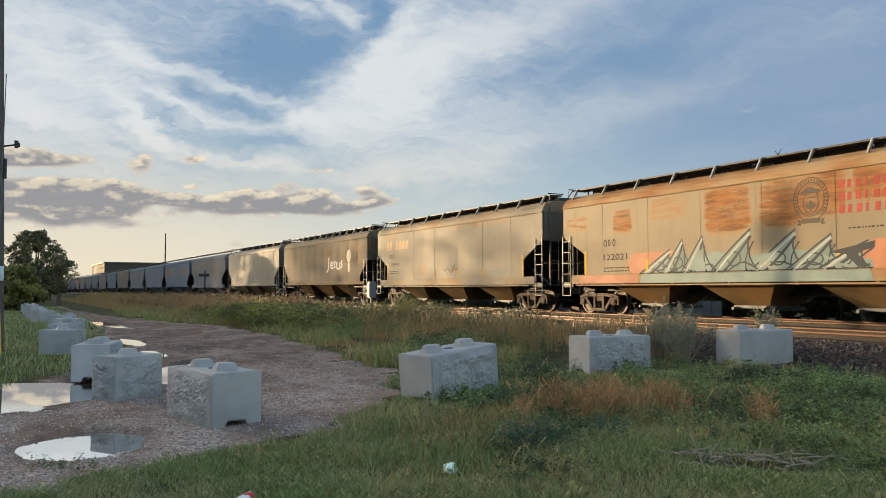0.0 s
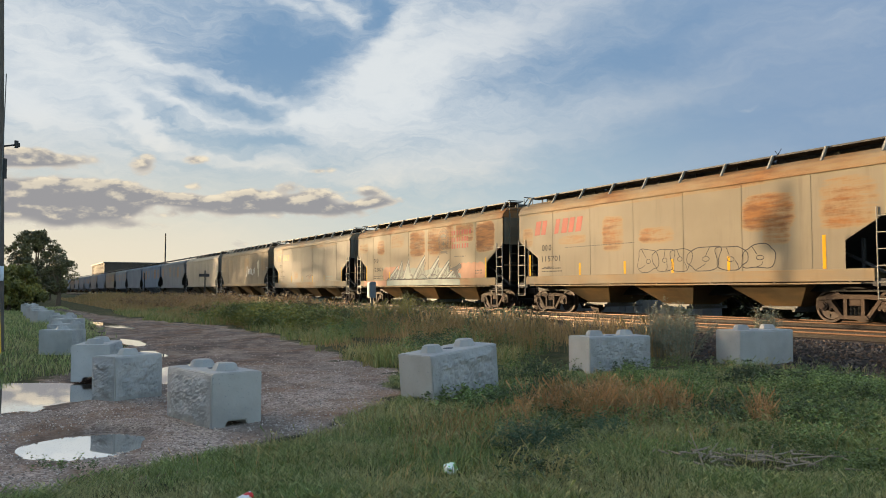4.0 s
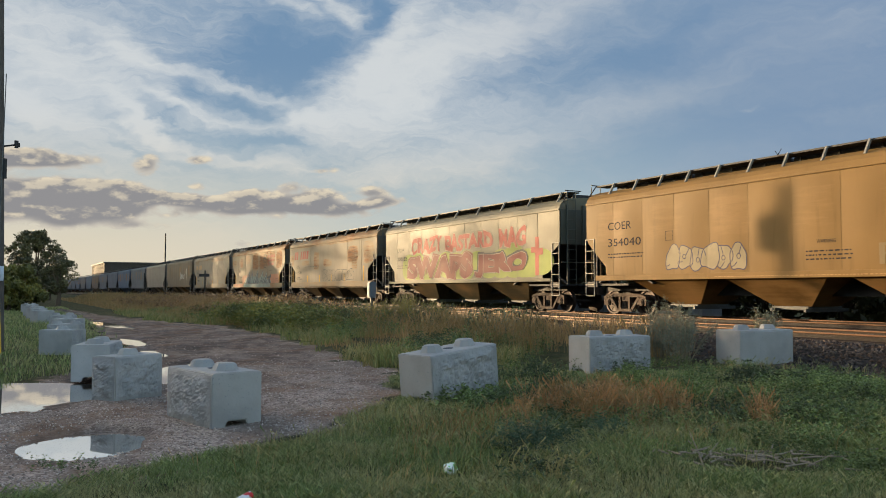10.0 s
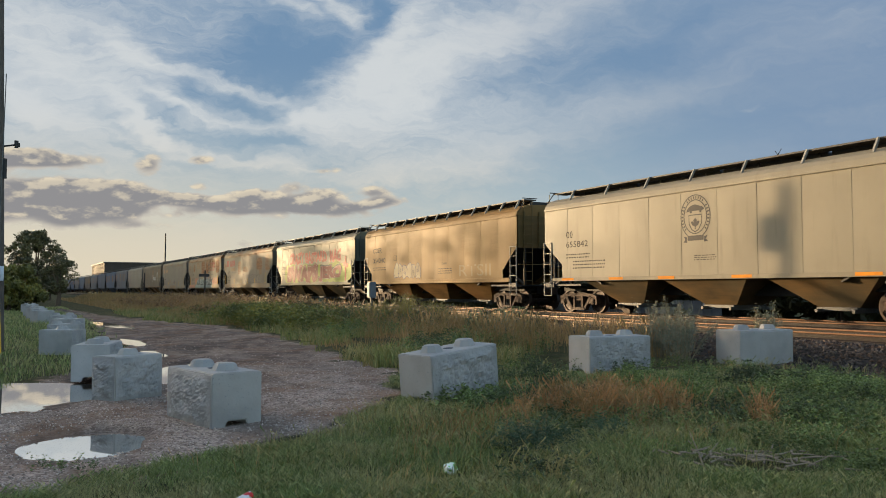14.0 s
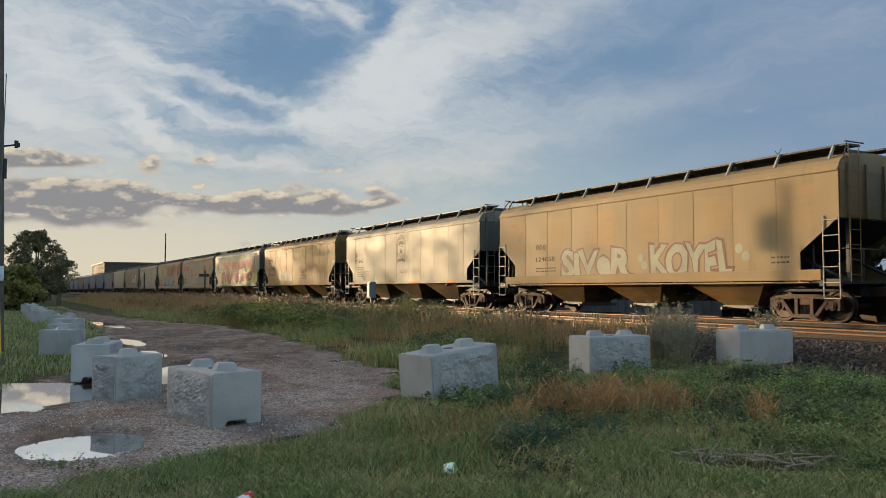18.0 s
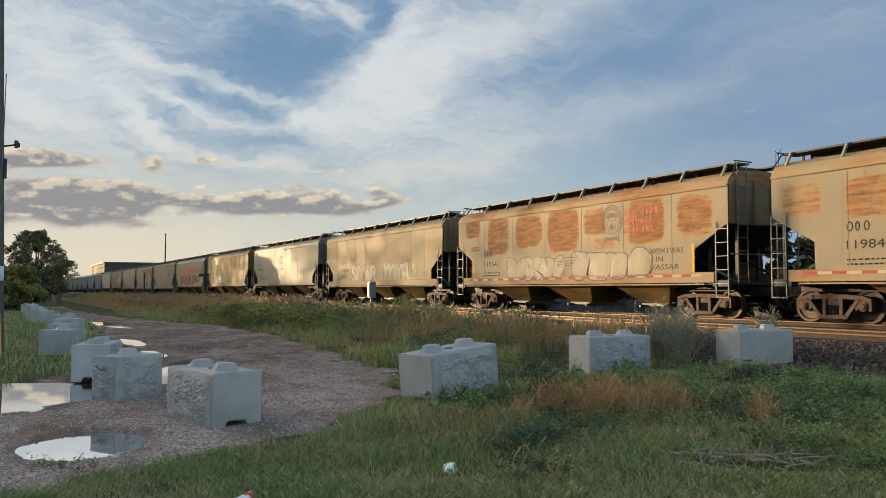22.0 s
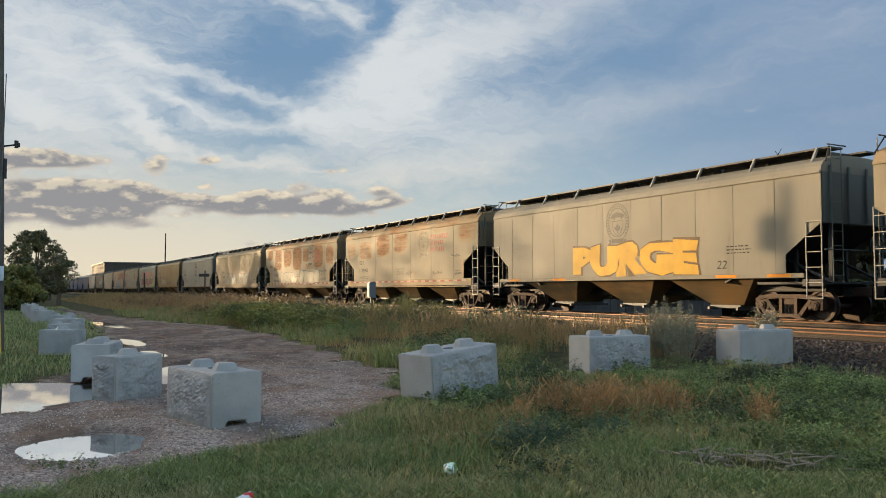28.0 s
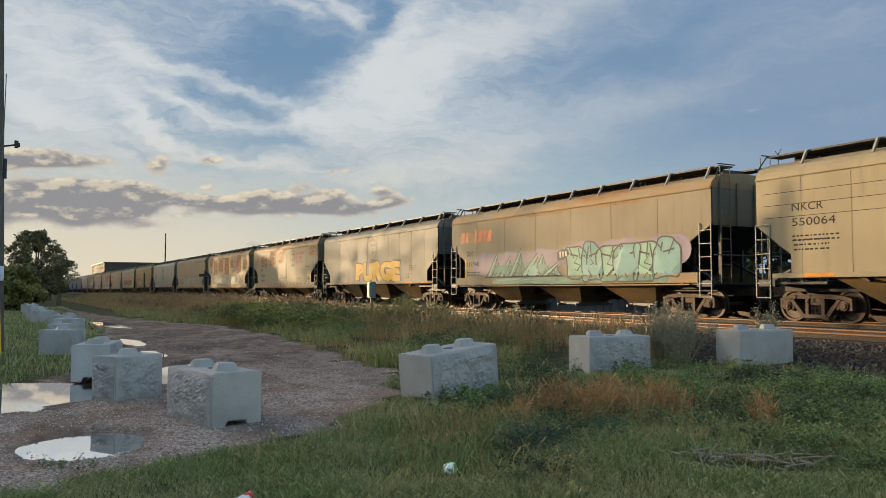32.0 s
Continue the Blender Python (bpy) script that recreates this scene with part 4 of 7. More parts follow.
def truck_parts(car, y, low):
    if not TRUCK_KIT:
        TRUCK_KIT["side_frame"] = mesh_of("side_frame", side_frame_mesh(), TRUCK_STEEL)
        TRUCK_KIT["wheelset"] = mesh_of("wheelset", wheelset_mesh(), WHEEL_STEEL)
        bm = bmesh.new()
        box(bm, -1.05, 1.05, -0.18, 0.18, 0.48, 0.66, 0.02)
        box(bm, -0.3, 0.3, -0.25, 0.25, 0.66, 0.84)
        TRUCK_KIT["bolster"] = mesh_of("bolster", bm, TRUCK_STEEL)
        bm = bmesh.new()
        prev = None
        for k in range(57):
            a, z = 2 * math.pi * k / 8, 0.22 + 0.25 * k / 56
            mid, out = Vector((0.046 * math.cos(a), 0.046 * math.sin(a), z)), Vector((math.cos(a), math.sin(a), 0))
            ring = [bm.verts.new(mid + out * (0.012 * math.cos(b)) + Vector((0, 0, 0.012 * math.sin(b)))) for b in (0.0, 1.571, 3.142, 4.712)]
            if prev:
                for i in range(4):
                    bm.faces.new((prev[i], prev[(i + 1) % 4], ring[(i + 1) % 4], ring[i]))
            prev = ring
        TRUCK_KIT["spring"] = mesh_of("spring", bm, STEEL_DARK)
        bm = bmesh.new()
        rod(bm, (-0.11, 0, 0), (0.02, 0, 0), 0.125, 14)
        rod(bm, (-0.135, 0, 0), (-0.11, 0, 0), 0.075, 10)
        box(bm, -0.08, 0.08, -0.17, 0.17, 0.02, 0.15, 0.01)
        TRUCK_KIT["bearing"] = mesh_of("bearing", bm, TRUCK_STEEL)
    t = part("bogie", TRUCK_KIT["bolster"], TRUCK_STEEL, car, "rusty cast-steel bogie")
    t.location = (0, y, 0)
    sets = []
    for s in (-1, 1):
        f = part("side_frame", TRUCK_KIT["side_frame"], TRUCK_STEEL, t)
        f.location = (s * 1.0, 0, 0)
        w = part("wheelset", TRUCK_KIT["wheelset"], WHEEL_STEEL, t, "brown steel wheels on an axle")
        w.location = (0, s * 0.89, WHEEL_R)
        sets.append(w)
        if not low:
            for yy in (-0.12, 0.0, 0.12):
                part("spring", TRUCK_KIT["spring"], STEEL_DARK, t).location = (s * 1.0, yy, 0)
            for e in (-1, 1):
                b = part("bearing", TRUCK_KIT["bearing"], TRUCK_STEEL, t)
                b.location, b.rotation_euler = (s * 1.0, e * 0.89, WHEEL_R), (0, 0, 0 if s < 0 else math.pi)
    return sets


KITS = {}
CARS, WHEELS = [], []


def hopper_car(y0, style, color, rust=0.0, rough=0.38, low=0, seed=0.0, label="", sill=None, end=None, spots=(), art=0.0):
    """One covered hopper car; y0 is where its middle stands at the start."""
    key = (style, low)
    if key not in KITS:
        KITS[key] = car_kit(style, low)
    car = thing("hopper_car", label, "freight car", "covered hopper cars of the train", pose(TRACK_MAIN, y0, RAIL_Z))
    shine = dict(flat=0.06, bulged=0.07, smooth=0.08, slab=0.07)[style] * (0.0 if low else 1.0)
    tone = paint("car_paint", color, rust, rough, seed=seed, gloss=shine, spots=spots)
    mats = dict(paint=tone, roof=tone if rust < 0.2 else paint("car_roof_paint", color, min(1.0, rust + 0.35), rough, seed=seed + 3, even=True),
                # end walls: body colour dimmed and blued to paint in their sky-lit shade
                sill=paint("car_sill_paint", sill or color, rust * 0.8, rough, seed=seed + 5, even=True), end=paint("car_end_shade_paint", end or tuple(c * k for c, k in zip(color, (0.62, 0.72, 0.86))), rust * 0.3, 0.5, seed=seed + 7, even=True),
                # hopper bays: body colour darkened for shade under the car, browned for dirt
                dark=STEEL_DARK, ladder=LADDER_PALE, truck=TRUCK_STEEL, hopper=paint("car_hopper_dirt_shade", tuple(c * k for c, k in zip(color, (0.52, 0.47, 0.40))), 0.2 + rust * 0.3, 0.65, 0.4, seed=seed + 9, even=True),
                gate=STEEL_GREY, board=STEEL_DARK, seam=tone)
    if low:
        mats["roof"] = mats["sill"] = mats["hopper"] = tone
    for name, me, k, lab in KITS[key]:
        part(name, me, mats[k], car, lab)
    for y in (-TRUCK_Y, TRUCK_Y):
        sets = truck_parts(car, y, low)
        if not low:
            WHEELS.extend(sets)
    CARS.append((car, y0))
    return car, STYLES[style], hash_of(style), art


TAN = lin(196, 186, 160)
STONE = lin(190, 184, 166)
RUSTY_RUST = [(4.84, 3.34, 0.55, 0.45, 0.7), (7.4, 3.43, 0.7, 0.3, 0.5), (2.58, 3.6, 0.9, 0.4, 0.5), (0.1, 3.4, 0.95, 0.8, 0.85), (-2, 3.4, 1, 0.75, 0.72), (-3.1, 3.5, 0.8, 0.7, 0.7), (-4.9, 3.65, 0.9, 0.5, 0.72), (-6.75, 3.35, 0.85, 0.75, 0.95), (-4.9, 1.7, 1.2, 0.4, 0.55), (4.1, 1.7, 0.5, 0.4, 0.5), (-6.9, 1.7, 0.7, 0.3, 0.5)]
RED_RUST = [(2.25, 2.95, 0.6, 0.65, 0.62), (0.05, 2.75, 0.85, 0.3, 0.6), (4.65, 2.85, 0.9, 0.18, 0.55), (-4.45, 3.15, 0.95, 0.55, 0.66), (-4.75, 2.45, 0.5, 0.3, 0.55), (7.6, 3.1, 0.4, 0.4, 0.6), (-7, 3.2, 0.9, 0.7, 0.55), (1.5, 4.05, 6.5, 0.1, 0.5)]
BURNT_RUST = [(6.9, 3.75, 0.7, 0.45, 0.85), (6.7, 2.8, 0.45, 0.12, 0.7), (4.7, 3.3, 0.95, 0.95, 0.82), (2.35, 3.35, 1.05, 0.7, 0.92), (0, 3.25, 1.05, 0.9, 1.05), (-1.95, 3.45, 0.7, 0.55, 0.75), (-2.5, 2.6, 0.6, 0.25, 0.55), (-4.65, 3.3, 0.95, 0.85, 0.85), (-6.9, 3.3, 0.8, 0.7, 0.75)]
CREST_RUST = [(7.3, 3.4, 0.7, 0.5, 0.66), (5, 3.3, 1, 0.6, 0.72), (2.45, 3.5, 1, 0.72, 0.74), (0.1, 3.5, 1, 0.65, 0.62), (-7.25, 3.65, 0.85, 0.5, 0.62), (-2.3, 3.9, 0.8, 0.2, 0.45), (-4.6, 3.95, 0.9, 0.15, 0.45)]
STRIPE_RUST = [(6.5, 3.9, 1, 0.2, 0.5), (-3, 3.95, 3, 0.12, 0.5), (2.5, 2, 0.5, 0.3, 0.42)]
TEAL_RUST = [(6, 3.4, 1.6, 0.45, 0.42), (0, 4.02, 6, 0.08, 0.5)]
car_icon = hopper_car(70.98, "smooth", STONE, 0.0, 0.62, seed=1, label="beige covered hopper car with a faded round emblem")
car_jesus = hopper_car(53.06, "bulged", lin(178, 164, 138), 0.05, 0.75, seed=2, label="tan covered hopper car with white spray-painted word")
car_stripe = hopper_car(34.98, "flat", lin(196, 186, 162), 0.25, 0.58, seed=3, spots=STRIPE_RUST, label="pale beige covered hopper car with faded orange lettering")
car_rusty = hopper_car(17.07, "flat", lin(200, 184, 152), 0.9, 0.58, seed=4, spots=RUSTY_RUST, label="rust-streaked beige covered hopper car with grey-green graffiti")
car_red = hopper_car(-0.74, "flat", lin(196, 184, 158), 0.7, 0.58, seed=5, art=0.55, spots=RED_RUST, label="rust-stained beige covered hopper car with red slanted lettering")
car_crazy = hopper_car(-18.52, "smooth", lin(176, 172, 146), 0.0, 0.48, seed=6, label="glossy pale covered hopper car with red and lime graffiti")
car_gold = hopper_car(-36.71, "bulged", lin(188, 152, 94), 0.02, 0.54, seed=7, label="buff covered hopper car with bulged panels and outline graffiti")
car_badge = hopper_car(-55.26, "smooth", lin(190, 184, 162), 0.0, 0.5, seed=8, art=0.30, label="clean cream covered hopper car with a dark round badge")
car_silver = hopper_car(-73.52, "slab", lin(192, 172, 134), 0.12, 0.6, seed=9, label="beige covered hopper car with pale green graffiti words")
car_burnt = hopper_car(-91.66, "flat", lin(200, 184, 152), 1.0, 0.58, seed=10, spots=BURNT_RUST, label="heavily rusted beige covered hopper car with dark scrawled graffiti")
car_crest = hopper_car(-109.75, "flat", lin(200, 188, 158), 0.8, 0.58, seed=11, spots=CREST_RUST, label="rust-streaked beige covered hopper car with red lettering and a brown crest")
car_yellow = hopper_car(-127.60, "smooth", lin(180, 176, 158), 0.0, 0.58, seed=12, label="pale grey covered hopper car with yellow block graffiti")
car_teal = hopper_car(-145.60, "flat", lin(198, 188, 162), 0.3, 0.72, seed=13, spots=TEAL_RUST, label="beige covered hopper car with teal and violet graffiti")
car_last = hopper_car(-163.81, "smooth", lin(206, 194, 160), 0.0, 0.62, seed=14, label="clean buff covered hopper car with dark lettering")
hopper_car(-181.66, "flat", TAN, 0.3, 0.4, seed=15, low=1, label="beige covered hopper car coupled behind the others")
# blue-grey tones put the cool shade on the far cars into their paint
far_shade_tones = [lin(168, 178, 188), lin(158, 174, 192), lin(176, 180, 182), lin(164, 180, 196), lin(182, 178, 168), lin(174, 184, 192)]
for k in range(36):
    hopper_car(70.98 + 17.85 * (k + 1), ("flat", "bulged", "smooth")[k % 3], far_shade_tones[(k * 5 + 2) % 6], (0.05, 0.2, 0.0)[k % 3], 0.85, low=1, seed=20 + k, label="beige covered hopper car far along the train, tinted blue-grey for shade")


PACE = [(0.0, 5.22), (8.0, 5.24), (12.0, 5.30), (18.0, 5.46), (32.0, 5.46)]


def travel(t):
    """Metres the train has gone since the start, by its speed at a few times."""
    gone = 0.0
    for (a, v), (b, w) in zip(PACE, PACE[1:]):
        if t > a:
            e = min(t, b)
            gone += (v + (v + (w - v) * (e - a) / (b - a))) / 2 * (e - a)
    return gone


# ---- lettering, emblems and spray paint on the cars ----
def spray(name, r, g, b, rough=0.5):
    return plain(name, tuple(c * 0.40 for c in lin(r, g, b)[:3]), 0.6, 0, 5, 0.22, 0.05, gloss=0.12)


INK = spray("spray_black", 58, 58, 62)
WHITE = spray("spray_white", 226, 222, 212)
RED = spray("spray_red", 214, 104, 88)
DARK_RED = spray("spray_dark_red", 154, 68, 60)
LIME = spray("spray_lime", 182, 196, 92)
YELLOW = spray("spray_yellow", 236, 182, 40)
SAGE = spray("spray_sage", 152, 170, 160)
MINT = spray("spray_mint", 150, 196, 170)
TEAL = spray("spray_teal", 96, 150, 134)
VIOLET = spray("spray_violet", 158, 144, 162)
SALMON = spray("spray_salmon", 214, 146, 108)
BROWN = spray("emblem_brown", 96, 84, 66)
ORANGE_RED = spray("lettering_orange", 222, 118, 70)
FADED_ORANGE = spray("lettering_faded_orange", 226, 178, 120)
LOGO_RED = spray("lettering_red", 196, 72, 56)
SLATE = spray("badge_slate", 60, 58, 58)
FAINT = spray("badge_faint", 150, 146, 132)


def lay(car, me, mat, name, label="", lift=0.006):
    """Lay flat artwork, drawn as (to the reader's right, up), on the near side of a car."""
    ob, st, seed, art = car
    for v in me.vertices:
        u, z = v.co.x, v.co.y
        y = -u + art
        on_sill = z < st["sill_top"] + 0.005
        v.co = (-(WIDE + (0.052 if on_sill else panel_out(st, seed, y, z)) + lift + abs(v.co.z)), y, z)
    me.materials.clear()
    me.materials.append(mat)
    return part(name, me, mat, ob, label)


def st_low(car):
    return car[1]["sill_top"] + 0.015


def glyphs(me):
    """Each letter of flat lettering as a mesh of its own."""
    bm = bmesh.new()
    bm.from_mesh(me)
    left, out = set(bm.faces), []
    while left:
        todo, found = [left.pop()], []
        while todo:
            f = todo.pop()
            found.append(f)
            for e in f.edges:
                for g in e.link_faces:
                    if g in left:
                        left.discard(g)
                        todo.append(g)
        spot = {}
        for f in found:
            for v in f.verts:
                spot.setdefault(v, len(spot))
        out.append((min(v.co.x for v in spot), link_mesh("glyph", [v.co for v in spot], [[spot[v] for v in f.verts] for f in found], None)))
    bm.free()
    return [m for _, m in sorted(out, key=lambda q: q[0])]


def letters(car, words, yl, yr, z0, z1, mat, label="", offset=0.0, shear=0.0, name="lettering", lift=0.006, rise=0.0):
    """Words fitted between two places along the side and two heights."""
    me = text_mesh(words, 1.0, offset, shear)
    xs = [v.co.x for v in me.vertices]
    ys = [v.co.y for v in me.vertices]
    x0, x1, y0, y1 = min(xs), max(xs), min(ys), max(ys)
    for v in me.vertices:
        f = (v.co.x - x0) / (x1 - x0)
        px, pz = -yl + f * (yl - yr), z0 + (v.co.y - y0) / (y1 - y0) * (z1 - z0) + rise * f
        if name in ("spray_word", "spray_edge"):
            # sprayed by hand: letters swell, sag and lean
            p = Vector((px * 1.5, pz * 1.1, 3.7))
            px += 0.16 * noise.noise(p) + 0.05 * noise.noise(p * 3.1)
            pz += 0.15 * noise.noise(p + Vector((9, 0, 0))) + 0.05 * noise.noise(p * 2.7 + Vector((0, 5, 0)))
            pz = max(pz, st_low(car))
        v.co = (px, pz, 0)
    for piece in glyphs(me):
        lay(car, piece, mat, name, label, lift)


def flat_mesh(polys):
    """Flat shapes from lists of (right, up) points."""
    bm = bmesh.new()
    for pts in polys:
        bm.faces.new([bm.verts.new((x, y, 0)) for x, y in pts])
    bmesh.ops.triangulate(bm, faces=bm.faces[:])
    me = bpy.data.meshes.new("artwork")
    bm.to_mesh(me)
    bm.free()
    return me


def stroke_polys(pts, w, closed=True):
    """A line of even width along points, as quads."""
    out = []
    n = len(pts)
    nrm = []
    for i in range(n):
        a, b = Vector(pts[i - 1 if closed or i else 0]), Vector(pts[(i + 1) % n if closed else min(i + 1, n - 1)])
        d = (b - a)
        d = d.normalized() if d.length > 1e-6 else Vector((1, 0))
        nrm.append(Vector((-d.y, d.x)) * w / 2)
    for i in range(n if closed else n - 1):
        j = (i + 1) % n
        p, q = Vector(pts[i]), Vector(pts[j])
        out.append([tuple(p - nrm[i]), tuple(q - nrm[j]), tuple(q + nrm[j]), tuple(p + nrm[i])])
    return out


def ring_of(p):
    """A rounded outline within a leaning box."""
    a, b, c, d = (Vector(q) for q in p)
    mid, across, up = (a + b + c + d) / 4, (b - a) / 2, (d - a) / 2
    return [tuple(mid + across * math.cos(t) + up * math.sin(t)) for t in np.linspace(0, 2 * math.pi, 13)[:-1]]


def slab_letters(car, yl, yr, z0, z1, count, mat, lean=0.2, label="", name="lettering_shape", gaps=(), hollow=False):
    """A trade name as plain leaning shapes, one for each letter."""
    w = (yl - yr) / count
    polys = []
    for k in range(count):
        if k in gaps:
            continue
        a, b = -yl + k * w + 0.08 * w, -yl + (k + 1) * w - 0.10 * w
        s = lean * (z1 - z0)
        h = z1 if k % 3 else z1 + 0.0
        f = (0.96, 0.82, 0.9, 0.72)[k % 4] if z1 - z0 > 0.4 else (0.78, 0.52, 0.66, 0.34, 0.7)[k % 5]
        polys.append([(a, z0), (a + f * (b - a), z0), (a + f * (b - a) + s, h), (a + s, h)])
    for p in polys:
        lay(car, flat_mesh(stroke_polys(ring_of(p), 0.15 * (z1 - z0)) if hollow else [p]), mat, name, label)


def bars(car, yl, yr, z0, z1, rows, mat, seed=1):
    """Small writing that cannot be read: broken bars."""
    r = random.Random(seed)
    polys = []
    h = (z1 - z0) / rows
    for k in range(rows):
        x = -yl
        while x < -yr - 0.03:
            w = min(r.uniform(0.04, 0.14), -yr - x)
            polys.append([(x, z0 + k * h), (x + w, z0 + k * h), (x + w, z0 + k * h + h * 0.34), (x, z0 + k * h + h * 0.34)])
            x += w + r.uniform(0.03, 0.06)
    return tagged(lay(car, flat_mesh(polys), mat, "small_print"), kind="stuff")


def reflectors(car, spots, mat, w=0.07, tall=None):
    """Upright or flat reflector strips at (place, low, high)."""
    for y, z0, z1 in spots:
        lay(car, flat_mesh([[(-y - w / 2, z0), (-y + w / 2, z0), (-y + w / 2 - 0.0, z1), (-y - w / 2, z1)]]), mat, "reflector", "yellow reflective strip" if mat is REFLECT_YELLOW else "orange reflective strip")


def emblem(car, y, z, r, mat, tall=1.12, ribbon=True):
    """A round crest: ring, animal hump, shield and ribbon, as plain shapes."""
    def at(pts):
        return [(-y + a * r, z + b * r * tall) for a, b in pts]

    polys = []
    ring = [(math.cos(t), math.sin(t)) for t in np.linspace(0, 2 * math.pi, 48)[:-1]]
    polys += stroke_polys(at([(0.97 * a, 0.97 * b) for a, b in ring]), r * 0.05)
    polys += stroke_polys(at([(0.75 * a, 0.75 * b) for a, b in ring]), r * 0.05)
    # marks round the ring in place of its words
    for k in range(26):
        t = math.pi * (-0.22 + 1.44 * k / 25)
        if k % 9 != 8:
            c, s = math.cos(t), math.sin(t)
            polys.append(at([(0.80 * c - 0.04 * s, 0.80 * s + 0.04 * c), (0.92 * c - 0.04 * s, 0.92 * s + 0.04 * c), (0.92 * c + 0.02 * s, 0.92 * s - 0.02 * c), (0.80 * c + 0.02 * s, 0.80 * s - 0.02 * c)]))
    # shield with a leaf, an animal's outline above
    polys += stroke_polys(at([(-0.42, 0.08), (0.42, 0.08), (0.40, -0.32), (0.22, -0.58), (0, -0.68), (-0.22, -0.58), (-0.40, -0.32)]), r * 0.05)
    half = [(0.0, -0.02), (0.07, -0.14), (0.12, -0.12), (0.10, -0.26), (0.20, -0.18), (0.28, -0.24), (0.20, -0.38), (0.10, -0.42), (0.03, -0.44), (0.03, -0.56)]
    polys.append(at(half + [(-a, b) for a, b in half[::-1][:-1]]))
    polys.append(at([(-0.58, 0.22), (-0.5, 0.38), (-0.3, 0.5), (0.0, 0.55), (0.25, 0.48), (0.42, 0.44), (0.58, 0.36), (0.56, 0.28), (0.42, 0.26), (0.4, 0.17), (0.3, 0.17), (0.28, 0.26), (-0.2, 0.26), (-0.22, 0.17), (-0.34, 0.17), (-0.36, 0.26)]))
    if ribbon:
        polys.append(at([(-0.52, -1.06), (0.52, -1.06), (0.52, -0.84), (-0.52, -0.84)]))
        polys += [at([(q * 0.56, -1.14), (q * 0.8, -1.12), (q * 0.68, -1.0), (q * 0.78, -0.86), (q * 0.56, -0.9)]) for q in (-1, 1)]
    return lay(car, flat_mesh(polys), mat, "emblem", "round crest emblem")


def throwup(car, yl, yr, z0, z1, count, fill, line, seed, width=0.035, square=0.8, second=None):
    """Rounded letter-like lumps that overlap, outlined, with creases inside."""
    r = random.Random(seed)
    w, h = (yl - yr) / count, z1 - z0
    for k in range(count):
        cx = -yl + (k + 0.5) * w
        cz = z0 + h * r.uniform(0.46, 0.54)
        rx, rz, ph, lean = w * r.uniform(0.56, 0.7), h * r.uniform(0.42, 0.5), r.uniform(0, 6), r.uniform(-0.2, 0.2)

        def at(t, f=1.0):
            c, q = math.cos(t), math.sin(t)
            g = f * (1 + 0.09 * math.sin(3 * t + ph) + 0.05 * math.sin(5 * t + 2 * ph))
            x, z = rx * g * math.copysign(abs(c) ** square, c), rz * g * math.copysign(abs(q) ** square, q)
            return (cx + x + lean * z, max(z0, cz + z))

        turn = np.linspace(0, 2 * math.pi, 41)[:-1]
        lift = 0.005 + 0.0012 * (k % 4)
        if fill:
            lay(car, flat_mesh([[at(t) for t in turn]]), second if second and k % 2 else fill, "spray_fill", lift=lift)
        lines = stroke_polys([at(t) for t in turn], width)
        a = r.uniform(-0.6, 0.6)
        lines += stroke_polys([at(a + math.pi / 2, f) for f in np.linspace(0.98, 0.25, 7)], width * 0.85, False)
        b = r.uniform(0, 6.2)
        if square > 0.62:
            lines += stroke_polys([(cx + 0.22 * rx * math.cos(t) + 0.1 * rx * math.cos(b), cz + 0.2 * rz * math.sin(t) + 0.12 * rz * math.sin(b)) for t in np.linspace(0, 2 * math.pi, 15)[:-1]], width * 0.8)
        else:
            # angular cuts in place of round eyes
            q = -1 if k % 2 else 1
            lines += stroke_polys([(cx + rx * a * q, cz + rz * c) for a, c in ((-0.55, 0.5), (0.25, 0.35), (-0.15, -0.05), (0.5, -0.2), (-0.1, -0.75))], width * 1.2, False)
            lines += stroke_polys([(cx + rx * a * q, cz + rz * c) for a, c in ((0.3, 0.85), (0.45, 0.2), (0.75, 0.4))], width, False)
        c = r.uniform(3.4, 5.6)
        lines += stroke_polys([at(c + 0.5 * q, 0.95 - 0.55 * q) for q in np.linspace(0, 1, 7)], width * 0.8, False)
        lay(car, flat_mesh(lines), line, "spray_outline", lift=lift + (0.0007 if square > 0.62 else 0.006))


